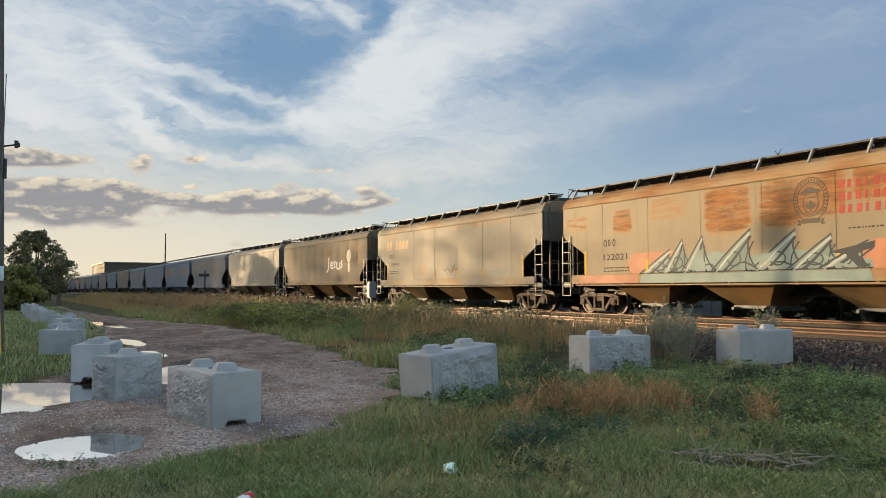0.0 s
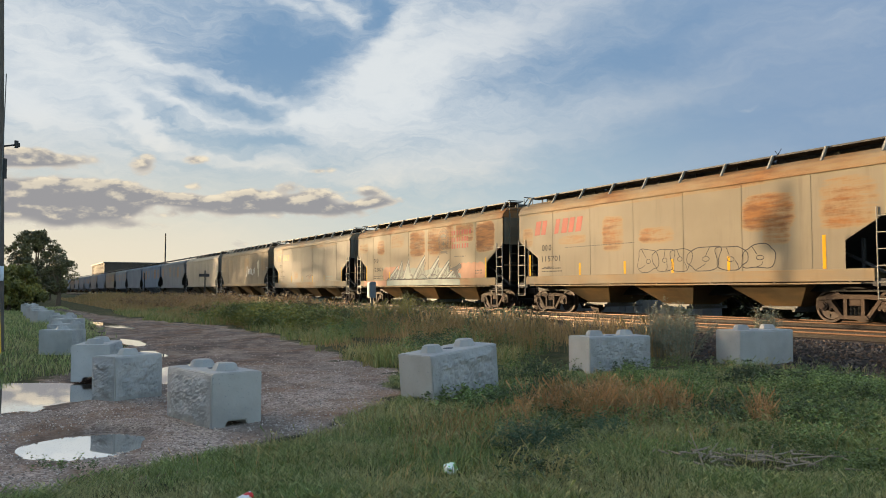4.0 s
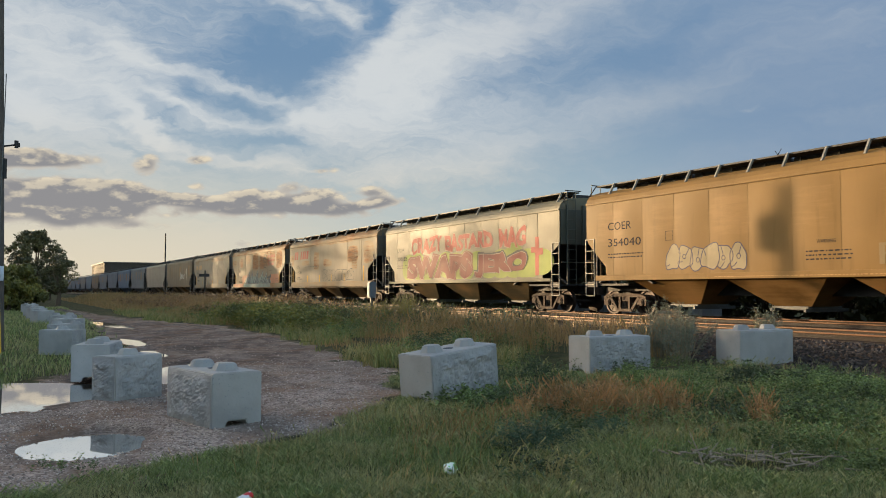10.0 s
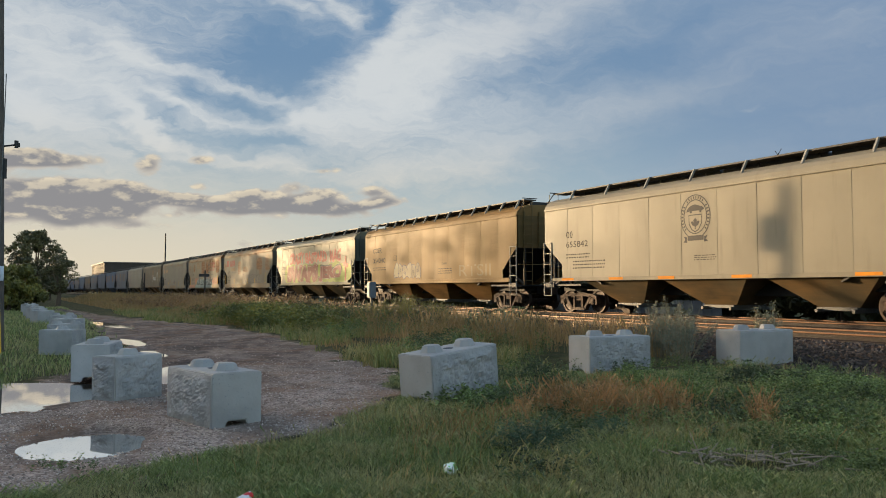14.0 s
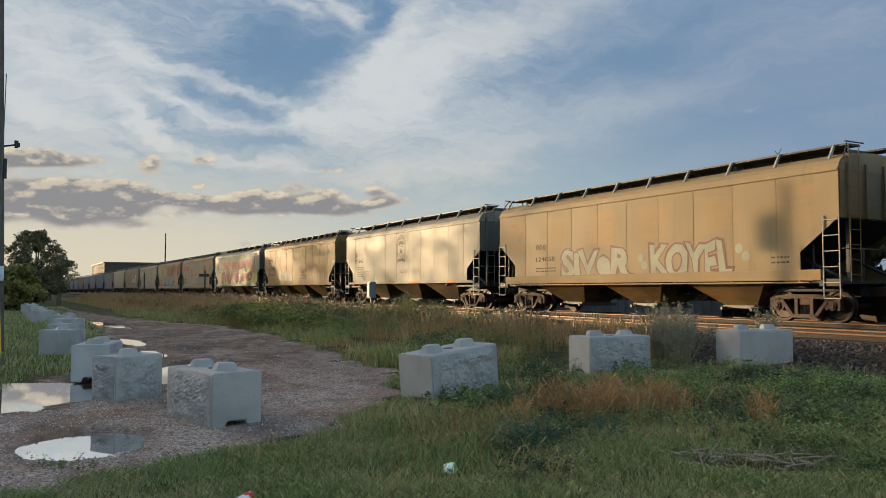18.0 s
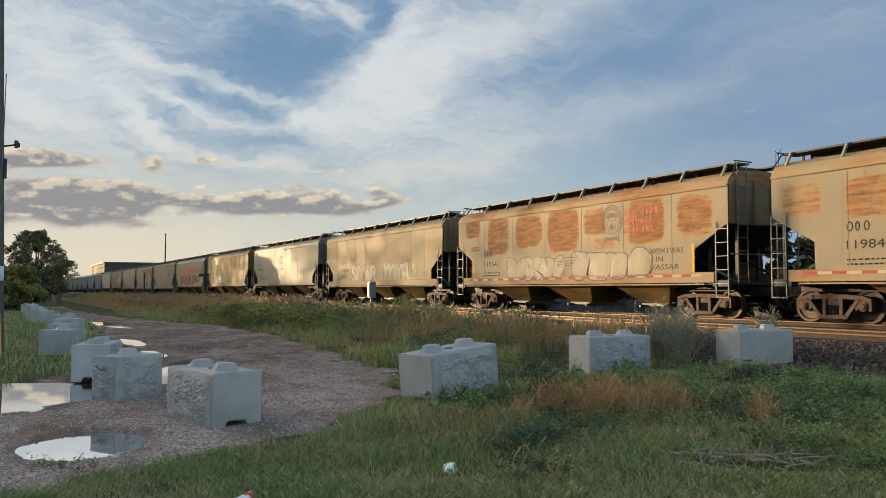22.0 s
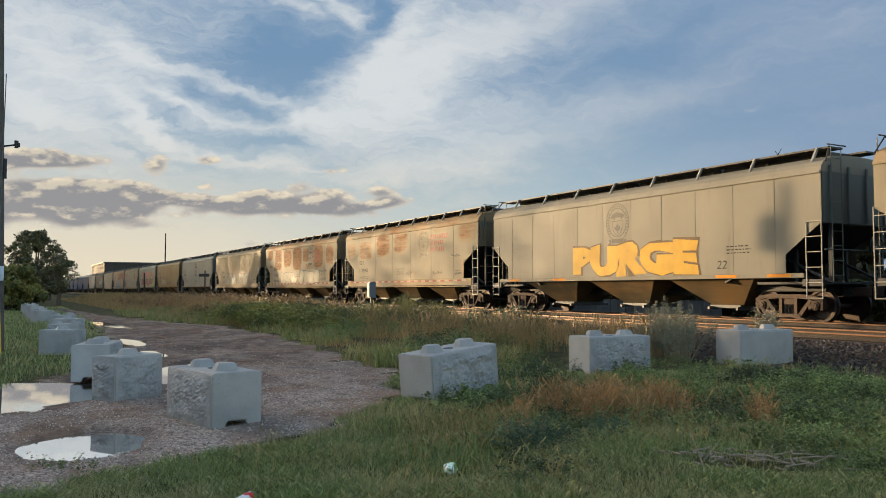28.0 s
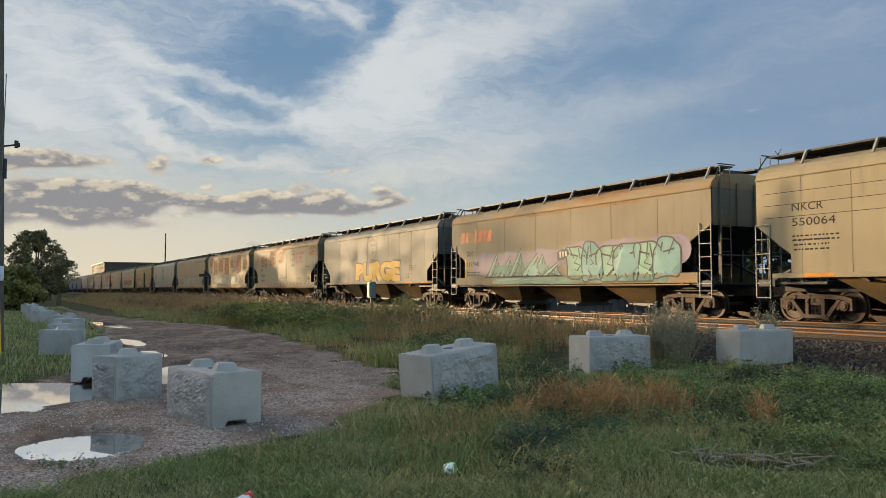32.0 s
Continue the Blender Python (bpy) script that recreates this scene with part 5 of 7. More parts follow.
def blade_piece(car, rows, z0, fill, line, light, width=0.035, second=None):
    """Pointed, swept letter-like blades: place, half width, tip's shift, height."""
    for k, (y, hw, tip, h) in enumerate(rows):
        u = -y
        top = (u + tip, z0 + h)

        def arc(x0, bow, n=9, top=top, x1=None, drop=0.0):
            end = (top[0] if x1 is None else x1, top[1] - drop)
            return [((1 - t) ** 2 * x0 + 2 * t * (1 - t) * (x0 + bow) + t * t * end[0], z0 + (end[1] - z0) * t ** 1.2) for t in np.linspace(0, 1, n)]

        rise, fall = arc(u - hw, 0.55 * hw), arc(u + hw, -0.7 * hw)
        shape = rise + fall[::-1][1:]
        lift = 0.005 + 0.0013 * (k % 4)
        lay(car, flat_mesh([shape]), second if second and k % 2 else fill, "spray_fill", lift=lift)
        inner = stroke_polys(arc(u - 0.45 * hw, 0.5 * hw, drop=0.18 * h), width * 1.6, False)
        inner += stroke_polys(arc(u + 0.5 * hw, -0.2 * hw, x1=top[0] + 0.12 * hw, drop=0.3 * h), width * 0.9, False)
        inner += stroke_polys([(u + 0.26 * hw * math.cos(t), z0 + 0.3 * h + 0.17 * h * math.sin(t)) for t in np.linspace(0, 2 * math.pi, 13)[:-1]], width * 0.9)
        inner += stroke_polys([(u + hw * (-0.9 + 1.8 * t), z0 + 0.1 * h + 0.12 * h * math.sin(7 * t + k)) for t in np.linspace(0, 1, 9)], width, False)
        lay(car, flat_mesh(stroke_polys(shape, width) + inner), line, "spray_outline", lift=lift + 0.0007)
        lay(car, flat_mesh(stroke_polys(arc(u - 0.72 * hw, 0.4 * hw, drop=0.1 * h), width * 1.5, False)), light, "spray_shade", lift=lift + 0.0011)


def scribble(car, yl, yr, z0, z1, seed, mat, width=0.025, loops=6):
    r = random.Random(seed)
    n, span, high = loops * 3, yl - yr, z1 - z0
    keys = [Vector((-yl + span * (k / n + r.uniform(-0.07, 0.07)), z0 + high * (r.uniform(0.0, 0.45) if k % 2 else r.uniform(0.5, 1.0)))) for k in range(n + 1)]
    pts = []
    for a, b, c in zip(keys, keys[1:], keys[2:]):
        p, q = (a + b) / 2, (b + c) / 2
        pts += [tuple((1 - t) ** 2 * p + 2 * t * (1 - t) * b + t * t * q) for t in (0.0, 0.2, 0.4, 0.6, 0.8)]
    return lay(car, flat_mesh(stroke_polys(pts, width, False)), mat, "scrawl")


def number(car, text, yl, yr, z0, z1, mark=3, mat=None, mz=None, code=""):
    """The car's number, with its owner's mark above it as plain blocks."""
    mat = mat or LETTER_DARK
    letters(car, text, yl, yr, z0, z1, mat, name="car_number")
    m0 = mz if mz else z1 + 0.25
    if code:
        letters(car, code, yl, yl - len(code) * (yl - yr) / 6 * 1.1, m0, m0 + (z1 - z0), mat, name="owner_mark")
    else:
        slab_letters(car, yl, yl - mark * (yl - yr) / 6 * 1.15, m0, m0 + (z1 - z0), mark, mat, 0.0, name="owner_mark", hollow=True)
    bars(car, yl, yr - 0.1, z0 - 0.42, z0 - 0.18, 2, mat, int(abs(yl) * 100))


FLAT_REFLECT = [(6.9, 1.47, 2.36), (3.6, 1.47, 1.94), (1.07, 1.47, 1.92), (-1.25, 1.47, 1.92), (-3.58, 1.47, 1.92), (-6.82, 1.47, 2.38)]


def sill_stripe(car, mat_a, mat_b, count=34):
    """Alternating reflective pieces along the sill."""
    ya, yb = 7.2, -7.2
    w = (ya - yb) / count
    for k in range(count):
        lay(car, flat_mesh([[(-ya + k * w, 1.32), (-ya + (k + 1) * w, 1.32), (-ya + (k + 1) * w, 1.40), (-ya + k * w, 1.40)]]), mat_b if k % 2 else mat_a, "sill_stripe")


def decorate():
    # beige car with faded emblem
    emblem(car_icon, 0.3, 3.2, 0.55, FAINT)
    # car with the white word
    letters(car_jesus, "Jesus", -1.35, -4.3, 2.05, 3.05, WHITE, "white spray-painted word", 0.02, 0.1, "spray_word")
    lay(car_jesus, flat_mesh([[(5.3 + 0.36 * math.cos(t), 3.05 + 0.42 * math.sin(t)) for t in np.linspace(0, 6.28, 17)[:-1]], [(5.1, 2.62), (5.5, 2.62), (5.4, 2.05), (5.2, 2.05)]]), spray("spray_cream", 222, 208, 176), "spray_figure")
    # pale car with the orange name
    slab_letters(car_stripe, 7.1, 4.2, 3.15, 3.62, 7, FADED_ORANGE, 0.25, "faded orange slanted lettering", gaps=(2,))
    number(car_stripe, "116991", 6.6, 5.4, 2.22, 2.42)
    reflectors(car_stripe, FLAT_REFLECT, REFLECT_YELLOW, 0.08)
    scribble(car_stripe, 0.2, -1.4, 1.6, 2.3, 3, INK, 0.04, 4)
    scribble(car_stripe, -0.2, -0.9, 1.55, 2.1, 4, DARK_RED, 0.04, 3)
    bars(car_stripe, -4.0, -5.4, 1.6, 1.95, 2, SAGE, 5)
    # rusty car with the spiked piece
    number(car_rusty, "122021", 5.84, 4.57, 1.98, 2.2, mz=2.5)
    emblem(car_rusty, -2.8, 3.38, 0.55, BROWN)
    for k, (c, wd) in enumerate(((8, 1.95), (7, 1.7), (7, 1.75))):
        slab_letters(car_rusty, -3.62, -3.62 - wd, 3.58 - k * 0.33, 3.80 - k * 0.33, c, LOGO_RED, 0.1, "faded red lettering")
    for a, b in ((4.3, 2.2), (-4.5, -6.6)):
        for q in range(4):
            cx = -a + (a - b) * (q + 0.5) / 4
            lay(car_rusty, flat_mesh([[(cx + 0.5 * math.cos(t), max(1.46, 1.8 + 0.42 * math.sin(t))) for t in np.linspace(0, 6.28, 17)[:-1]]]), SALMON, "spray_haze", lift=0.003 + 0.0003 * q)
    grey_line = spray("spray_dark_grey", 64, 70, 74)
    lay(car_rusty, flat_mesh([[(-3.7, 1.46), (4.6, 1.46), (4.5, 1.7), (3.6, 1.86), (2.2, 2.05), (0.6, 1.9), (-0.6, 2.1), (-1.8, 1.95), (-2.8, 2.0), (-3.5, 1.7)]]), SAGE, "spray_base", lift=0.0045)
    blade_piece(car_rusty, [(3.0, 0.95, 0.5, 0.78), (2.15, 0.8, 0.2, 1.1), (1.3, 0.75, 0.2, 1.17), (-0.15, 0.95, 0.62, 1.26), (-1.7, 1.0, 0.6, 1.14), (-2.9, 0.95, 0.5, 0.95), (-3.75, 0.8, 0.7, 0.72)], 1.46, SAGE, grey_line, spray("spray_pale_grey", 200, 206, 196), 0.05, spray("spray_grey_green", 134, 156, 148))
    lay(car_rusty, flat_mesh([[(3.3, 1.92), (4.62, 2.16), (4.6, 1.98), (4.1, 1.88), (4.45, 1.5), (4.15, 1.5), (3.8, 1.84)]]), grey_line, "spray_shade", lift=0.0105)
    lay(car_rusty, flat_mesh([[(-3.9, 1.14), (4.6, 1.14), (4.5, 1.44), (-3.8, 1.44)]]), SAGE, "spray_fill")
    lay(car_rusty, flat_mesh([[(-7.2, 1.14), (-4.0, 1.14), (-4.0, 1.44), (-7.2, 1.44)]]), SALMON, "spray_fill")
    bars(car_rusty, -5.9, -6.5, 1.66, 1.92, 2, SLATE, 6)
    bars(car_rusty, -3.9, -5.0, 2.5, 2.62, 1, INK, 7)
    reflectors(car_rusty, FLAT_REFLECT, REFLECT_YELLOW, 0.11)
    # rusty car with the red name
    slab_letters(car_red, 6.6, 3.45, 3.15, 3.72, 7, LOGO_RED, 0.25, "red slanted lettering", gaps=(2,))
    number(car_red, "115701", 6.05, 4.84, 2.05, 2.27, mz=2.5)
    reflectors(car_red, FLAT_REFLECT, REFLECT_YELLOW, 0.11)
    throwup(car_red, 0.3, -2.0, 1.5, 2.3, 3, None, INK, 33, 0.022, 0.7)
    throwup(car_red, -2.1, -5.2, 1.5, 2.28, 3, None, INK, 34, 0.026, 0.7)
    scribble(car_red, 5.9, 5.2, 1.72, 1.92, 8, INK, 0.03, 4)
    bars(car_red, 4.5, 0.6, 2.55, 2.62, 1, INK, 9)
    # glossy car with the red and lime piece
    for q in range(13):
        cx = -5.2 + q * 1.02
        cz, rz = 2.05 + 0.12 * math.sin(q * 2.1), 0.66 + 0.14 * math.sin(q * 1.3 + 1)
        lay(car_crazy, flat_mesh([[(cx + 0.85 * math.cos(t), max(1.43, cz + rz * math.sin(t))) for t in np.linspace(0, 6.28, 19)[:-1]]]), LIME, "spray_haze", lift=0.003 + 0.0003 * (q % 5))
    for k, (word, a, b, z0, z1) in enumerate((("CRAZY", 4.95, 1.45, 2.82, 3.68), ("BASTARD", 1.15, -3.35, 2.84, 3.62), ("MAG", -3.8, -6.0, 2.78, 3.62))):
        letters(car_crazy, word, a + 0.03, b - 0.03, z0 - 0.03, z1 + 0.03, spray("spray_pink_edge", 232, 190, 168), "pale edge of red spray-painted words", 0.085, 0, "spray_edge", 0.007)
        letters(car_crazy, word, a, b, z0, z1, RED, "red spray-painted block words", 0.06, 0, "spray_word", 0.0095)
    dull_white = spray("spray_dull_white", 214, 190, 176)
    for word, a, b, z0, z1 in (("SWAPS", 5.3, -1.5, 1.44, 2.62), ("JERO", -1.75, -6.05, 1.44, 2.56)):
        dark = word == "JERO"
        letters(car_crazy, word, a + 0.12, b - 0.12, z0, z1 + 0.1, INK if dark else DARK_RED, "dark edge of spray-painted word", 0.16, 0, "spray_edge", 0.011)
        letters(car_crazy, word, a + 0.04, b - 0.04, z0, z1 + 0.03, dull_white, "white edge of spray-painted word", 0.125, 0, "spray_edge", 0.0135)
        letters(car_crazy, word, a, b, z0 + 0.02, z1, DARK_RED, "dark red spray-painted word", 0.09, 0, "spray_word", 0.016)
    for k in range(5):
        lay(car_crazy, flat_mesh([[(-4.6 + k * 1.35, 1.5 + 0.2 * (k % 2)), (-4.5 + k * 1.35, 1.5 + 0.2 * (k % 2)), (-4.2 + k * 1.35, 2.3), (-4.34 + k * 1.35, 2.35)]]), spray("spray_maroon", 132, 46, 46), "spray_shade", lift=0.0195)
    lay(car_crazy, flat_mesh([[(6.6, 1.5), (6.85, 1.5), (6.85, 3.1), (6.6, 3.1)], [(6.3, 2.45), (6.6, 2.45), (6.6, 2.68), (6.3, 2.68)], [(6.85, 2.35), (7.15, 2.35), (7.15, 2.62), (6.85, 2.62)]]), RED, "spray_cross", lift=0.012)
    number(car_crazy, "200122", 6.7, 5.5, 2.5, 2.7, 4, mz=2.98, code="UCIR")
    # buff bulged car
    number(car_gold, "354040", 7.0, 5.3, 2.47, 2.75, 4, mz=3.06, code="COER")
    throwup(car_gold, 4.05, 0.85, 1.5, 2.34, 6, spray("spray_buff", 184, 168, 134), spray("spray_blue_line", 84, 82, 112), 52, 0.03)
    lay(car_gold, flat_mesh(stroke_polys([(-4.1, 2.55), (-3.8, 2.55), (-3.8, 2.85), (-4.1, 2.85)], 0.02)), LETTER_DARK, "label_frame")
    bars(car_gold, -1.2, -2.6, 1.72, 2.05, 3, LETTER_DARK, 11)
    letters(car_gold, "WARNING", -1.55, -2.1, 2.17, 2.27, LETTER_DARK)
    letters(car_gold, "RTSII", -3.3, -6.2, 1.55, 2.1, spray("spray_faint_tan", 176, 152, 112), "faint grey scrawl", 0, 0, "scrawl")
    bars(car_gold, 2.0, -5.5, 1.30, 1.36, 1, FADED_ORANGE, 12)
    # cream car with the badge
    number(car_badge, "655842", 6.53, 5.2, 2.55, 2.78, 2, mz=2.93)
    bars(car_badge, 6.1, 4.2, 1.72, 2.1, 3, LETTER_DARK, 13)
    emblem(car_badge, -0.17, 3.24, 0.64, SLATE)
    bars(car_badge, -0.1, -1.0, 1.85, 2.05, 3, LETTER_DARK, 14)
    reflectors(car_badge, [(6.4, 1.27, 1.36), (3.6, 1.27, 1.36), (1.1, 1.27, 1.36), (-2.0, 1.27, 1.36), (-6.0, 1.27, 1.36)], REFLECT_ORANGE, 0.75)
    # beige car with the pale words
    number(car_silver, "124058", 5.48, 4.22, 2.06, 2.24, mz=2.55)
    for word, a, b, z0, z1 in (("SiVeR", 3.75, -0.3, 1.3, 2.44), ("KOYEL", -1.2, -4.7, 1.24, 2.42)):
        letters(car_silver, word, a + 0.1, b - 0.1, z0 - 0.04, z1 + 0.07, spray("spray_rust_line", 132, 92, 82), "brown edge of spray-painted words", 0.125, 0, "spray_edge", 0.007)
        letters(car_silver, word, a, b, z0, z1, spray("spray_pale_words", 168, 170, 148), "pale green spray-painted words", 0.07, 0, "spray_word", 0.0095)
    for x, z in ((4.95, 2.15), (5.2, 1.9), (0.72, 2.0), (0.9, 1.75)):
        lay(car_silver, flat_mesh([[(x + 0.15 * math.cos(t), z + 0.15 * math.sin(t)) for t in np.linspace(0, 6.28, 15)[:-1]]]), spray("spray_pale_words", 168, 170, 148), "spray_dot")
    bars(car_silver, -6.1, -6.7, 1.66, 1.95, 2, SLATE, 15)
    scribble(car_silver, 7.5, 5.9, 2.75, 3.2, 16, FAINT, 0.07, 5)
    # most rusted car
    number(car_burnt, "119541", 5.86, 4.68, 1.95, 2.18, mz=2.42)
    emblem(car_burnt, -2.92, 3.36, 0.56, BROWN)
    for k, (c, wd) in enumerate(((8, 1.8), (7, 1.5), (7, 1.6))):
        slab_letters(car_burnt, -3.55, -3.55 - wd, 3.52 - k * 0.31, 3.72 - k * 0.31, c, LOGO_RED, 0.1, "faded red lettering")
    pale = spray("spray_pale", 172, 160, 132)
    throwup(car_burnt, 3.9, -0.1, 1.3, 2.3, 6, pale, spray("spray_blue_grey", 100, 102, 110), 61, 0.035, 0.7)
    throwup(car_burnt, -0.6, -4.85, 1.25, 2.35, 4, pale, spray("spray_slate_line", 82, 84, 94), 62, 0.05, 0.75)
    lay(car_burnt, flat_mesh(stroke_polys([(-0.62, 1.86), (0.9, 1.86), (0.9, 2.16), (-0.62, 2.16)], 0.025)), SLATE, "label_frame")
    bars(car_burnt, 0.5, -0.8, 1.9, 2.12, 2, SLATE, 27)
    for k, word in enumerate(("WISH I WAS", "IN", "VASSAR")):
        letters(car_burnt, word, -4.9 - 0.25 * (k == 1), -4.9 - (1.5, 0.6, 1.3)[k], 2.12 - k * 0.27, 2.3 - k * 0.27, INK, "dark hand-scrawled words", 0.0, 0.1, "scrawl")
    reflectors(car_burnt, [(y, z, z + 0.42 if z1 < 2 else z1) for y, z, z1 in FLAT_REFLECT], REFLECT_YELLOW, 0.09)
    sill_stripe(car_burnt, STRIPE_RED, STRIPE_WHITE)
    # car with the crest
    number(car_crest, "119848", 5.94, 4.68, 1.97, 2.2, mz=2.44)
    emblem(car_crest, -2.69, 3.38, 0.57, BROWN)
    for k, (c, wd) in enumerate(((8, 1.9), (7, 1.45), (7, 1.6))):
        slab_letters(car_crest, -3.45, -3.45 - wd, 3.52 - k * 0.32, 3.74 - k * 0.32, c, LOGO_RED, 0.1, "red lettering")
    lay(car_crest, flat_mesh(stroke_polys([(-0.62, 1.78), (0.36, 1.78), (0.36, 2.06), (-0.62, 2.06)], 0.03)), SLATE, "label_frame")
    bars(car_crest, 0.5, -0.25, 1.83, 2.02, 2, SLATE, 17)
    scribble(car_crest, -0.6, -1.5, 1.6, 2.05, 18, INK, 0.03, 5)
    scribble(car_crest, -3.7, -4.8, 1.6, 1.95, 19, INK, 0.03, 6)
    scribble(car_crest, -5.6, -6.6, 2.45, 2.75, 20, INK, 0.03, 6)
    scribble(car_crest, -6.0, -6.7, 1.55, 1.85, 22, INK, 0.03, 5)
    bars(car_crest, -6.1, -6.6, 1.7, 1.95, 2, SLATE, 23)
    reflectors(car_crest, [(3.0, 1.5, 1.85), (-1.5, 1.5, 1.9), (-4.2, 1.5, 1.9), (-6.85, 1.47, 2.4)], spray("reflector_ochre", 206, 138, 58), 0.09)
    sill_stripe(car_crest, STRIPE_RED, STRIPE_WHITE)
    # pale car with the yellow piece
    number(car_yellow, "652791", 6.76, 5.56, 2.62, 2.82, 2, FAINT, mz=3.0)
    emblem(car_yellow, -0.06, 3.32, 0.62, spray("badge_grey", 104, 100, 92))
    letters(car_yellow, "PURGE", 2.5, -3.95, 1.38, 2.6, spray("spray_ochre_edge", 112, 84, 48), "dark edge of yellow spray-painted word", 0.15, 0, "spray_edge", 0.007)
    letters(car_yellow, "PURGE", 2.5, -3.85, 1.42, 2.54, YELLOW, "yellow spray-painted block word", 0.11, 0, "spray_word", 0.0095)
    bars(car_yellow, -5.0, -5.9, 2.0, 2.3, 3, LETTER_DARK, 24)
    letters(car_yellow, "22", -4.6, -5.0, 1.55, 1.8, INK, "", 0, 0.2, "scrawl")
    bars(car_yellow, 6.7, 5.0, 1.62, 1.8, 2, FAINT, 25)
    reflectors(car_yellow, [(6.5, 1.27, 1.35), (-5.0, 1.27, 1.35), (-6.9, 1.27, 1.35), (3.4, 1.27, 1.35)], REFLECT_ORANGE, 0.8)
    # car with teal and violet pieces
    slab_letters(car_teal, 7.4, 4.6, 3.12, 3.62, 7, ORANGE_RED, 0.25, "orange slanted lettering", gaps=(2,))
    number(car_teal, "117548", 6.78, 5.7, 2.0, 2.22, mz=2.48)
    lay(car_teal, flat_mesh([[(-4.9, 1.46), (0.4, 1.46), (-0.2, 1.9), (-2.2, 2.05), (-4.2, 1.9)]]), TEAL, "spray_base", lift=0.0052)
    for k in range(16):
        cx = -5.6 + k * 0.8 + (0.4 if k > 7 else 0)
        top = 2.62 if k < 8 else 2.78
        lay(car_teal, flat_mesh([[(cx + 0.62 * math.cos(t), max(1.46, top - 0.55 + (0.5 + 0.08 * math.sin(k * 2.3)) * math.sin(t))) for t in np.linspace(0, 2 * math.pi, 19)[:-1]]]), VIOLET, "spray_haze", lift=0.003 + 0.0003 * (k % 5))
    aqua = spray("spray_aqua", 128, 178, 172)
    lay(car_teal, flat_mesh([[(-5.0, 1.46), (0.7, 1.46), (0.2, 1.8), (-1.5, 2.1), (-3.8, 2.0)]]), TEAL, "spray_base", lift=0.0055)
    blade_piece(car_teal, [(4.3, 0.8, 0.15, 1.06), (3.3, 0.75, 0.2, 0.9), (2.5, 0.8, 0.25, 1.22), (1.5, 0.8, 0.5, 0.98), (0.7, 0.8, 0.0, 0.92), (0.05, 0.75, 0.4, 0.55)], 1.46, TEAL, spray("spray_dark_teal", 44, 60, 58), MINT, 0.045, aqua)
    throwup(car_teal, -1.0, -6.8, 1.2, 2.66, 6, MINT, INK, 74, 0.06, 0.6, aqua)
    lay(car_teal, flat_mesh([[(0.35, 2.05), (0.75, 2.1), (1.1, 2.3), (1.0, 2.5), (0.6, 2.52), (0.3, 2.38)]]), INK, "spray_tag", "small black and white sprayed tag", 0.012)
    lay(car_teal, flat_mesh([[(0.48 + 0.18 * k, 2.16 + 0.03 * k), (0.58 + 0.18 * k, 2.18 + 0.03 * k), (0.56 + 0.18 * k, 2.42), (0.46 + 0.18 * k, 2.4)] for k in range(3)]), WHITE, "spray_mark", lift=0.0145)
    lay(car_teal, flat_mesh([[(-4.4, 1.18), (6.4, 1.18), (6.4, 1.40), (-4.4, 1.40)]]), TEAL, "spray_fill")
    reflectors(car_teal, FLAT_REFLECT, REFLECT_YELLOW, 0.11)
    # last clean car
    number(car_last, "550064", 7.04, 5.7, 2.68, 2.9, 4, mz=3.1, code="NKCR")
    bars(car_last, 7.0, 5.9, 2.0, 2.4, 3, LETTER_DARK, 26)
    reflectors(car_last, [(6.2, 1.27, 1.36), (2.5, 1.27, 1.36), (-2.0, 1.27, 1.36)], REFLECT_ORANGE, 0.9)
    lay(car_last, flat_mesh([[(-8.0, z), (8.0, z), (8.0, z + 0.015), (-8.0, z + 0.015)] for z in (2.95, 3.3, 3.65)]), LETTER_DARK, "panel_crease")


decorate()


# ---- far things ----
def leaf_material(name, a, b, rough=0.6):
    n = Nodes(name)
    c = n.mix(n.island(), a, b)
    c = n.mix(n.ramp(n.noise(n.coord(), 0.8, 3), 0.35, 0.65), c, tuple(x * 0.6 for x in a[:3]))
    return n.done(c, rough, 0.0, None, 0.3)


LEAF_TREE = leaf_material("tree_leaf", lin(70, 68, 38), lin(94, 86, 48))
LEAF_BUSH = leaf_material("bush_leaf", lin(84, 84, 36), lin(120, 108, 44))
BARK = plain("bark", lin(84, 70, 56), 0.9, 0, 6, 0.4, 0.5)


def leaf_cloud(name, centers, per, size, mat, seed):
    """Many small two-sided leaves scattered through clumps (x, y, z, radius)."""
    r = np.random.default_rng(seed)
    pts, nrm = [], []
    for x, y, z, rad in centers:
        d = r.normal(size=(per, 3))
        d /= np.linalg.norm(d, axis=1)[:, None]
        q = d * (rad * r.uniform(0.35, 1.0, (per, 1)) ** 0.6)
        pts.append(q * (1, 1, 0.8) + (x, y, z))
        nrm.append(d + r.normal(size=(per, 3)) * 0.7)
    p, d = np.concatenate(pts), np.concatenate(nrm)
    d /= np.linalg.norm(d, axis=1)[:, None]
    u = np.cross(d, r.normal(size=d.shape))
    u /= np.linalg.norm(u, axis=1)[:, None]
    w = np.cross(d, u)
    s = size * r.uniform(0.6, 1.4, (len(p), 1))
    v = np.stack((p - u * s, p + w * s * 0.45, p + u * s, p - w * s * 0.45), 1).reshape(-1, 3)
    return fast_mesh(name, v, np.arange(len(v)).reshape(-1, 4), mat)


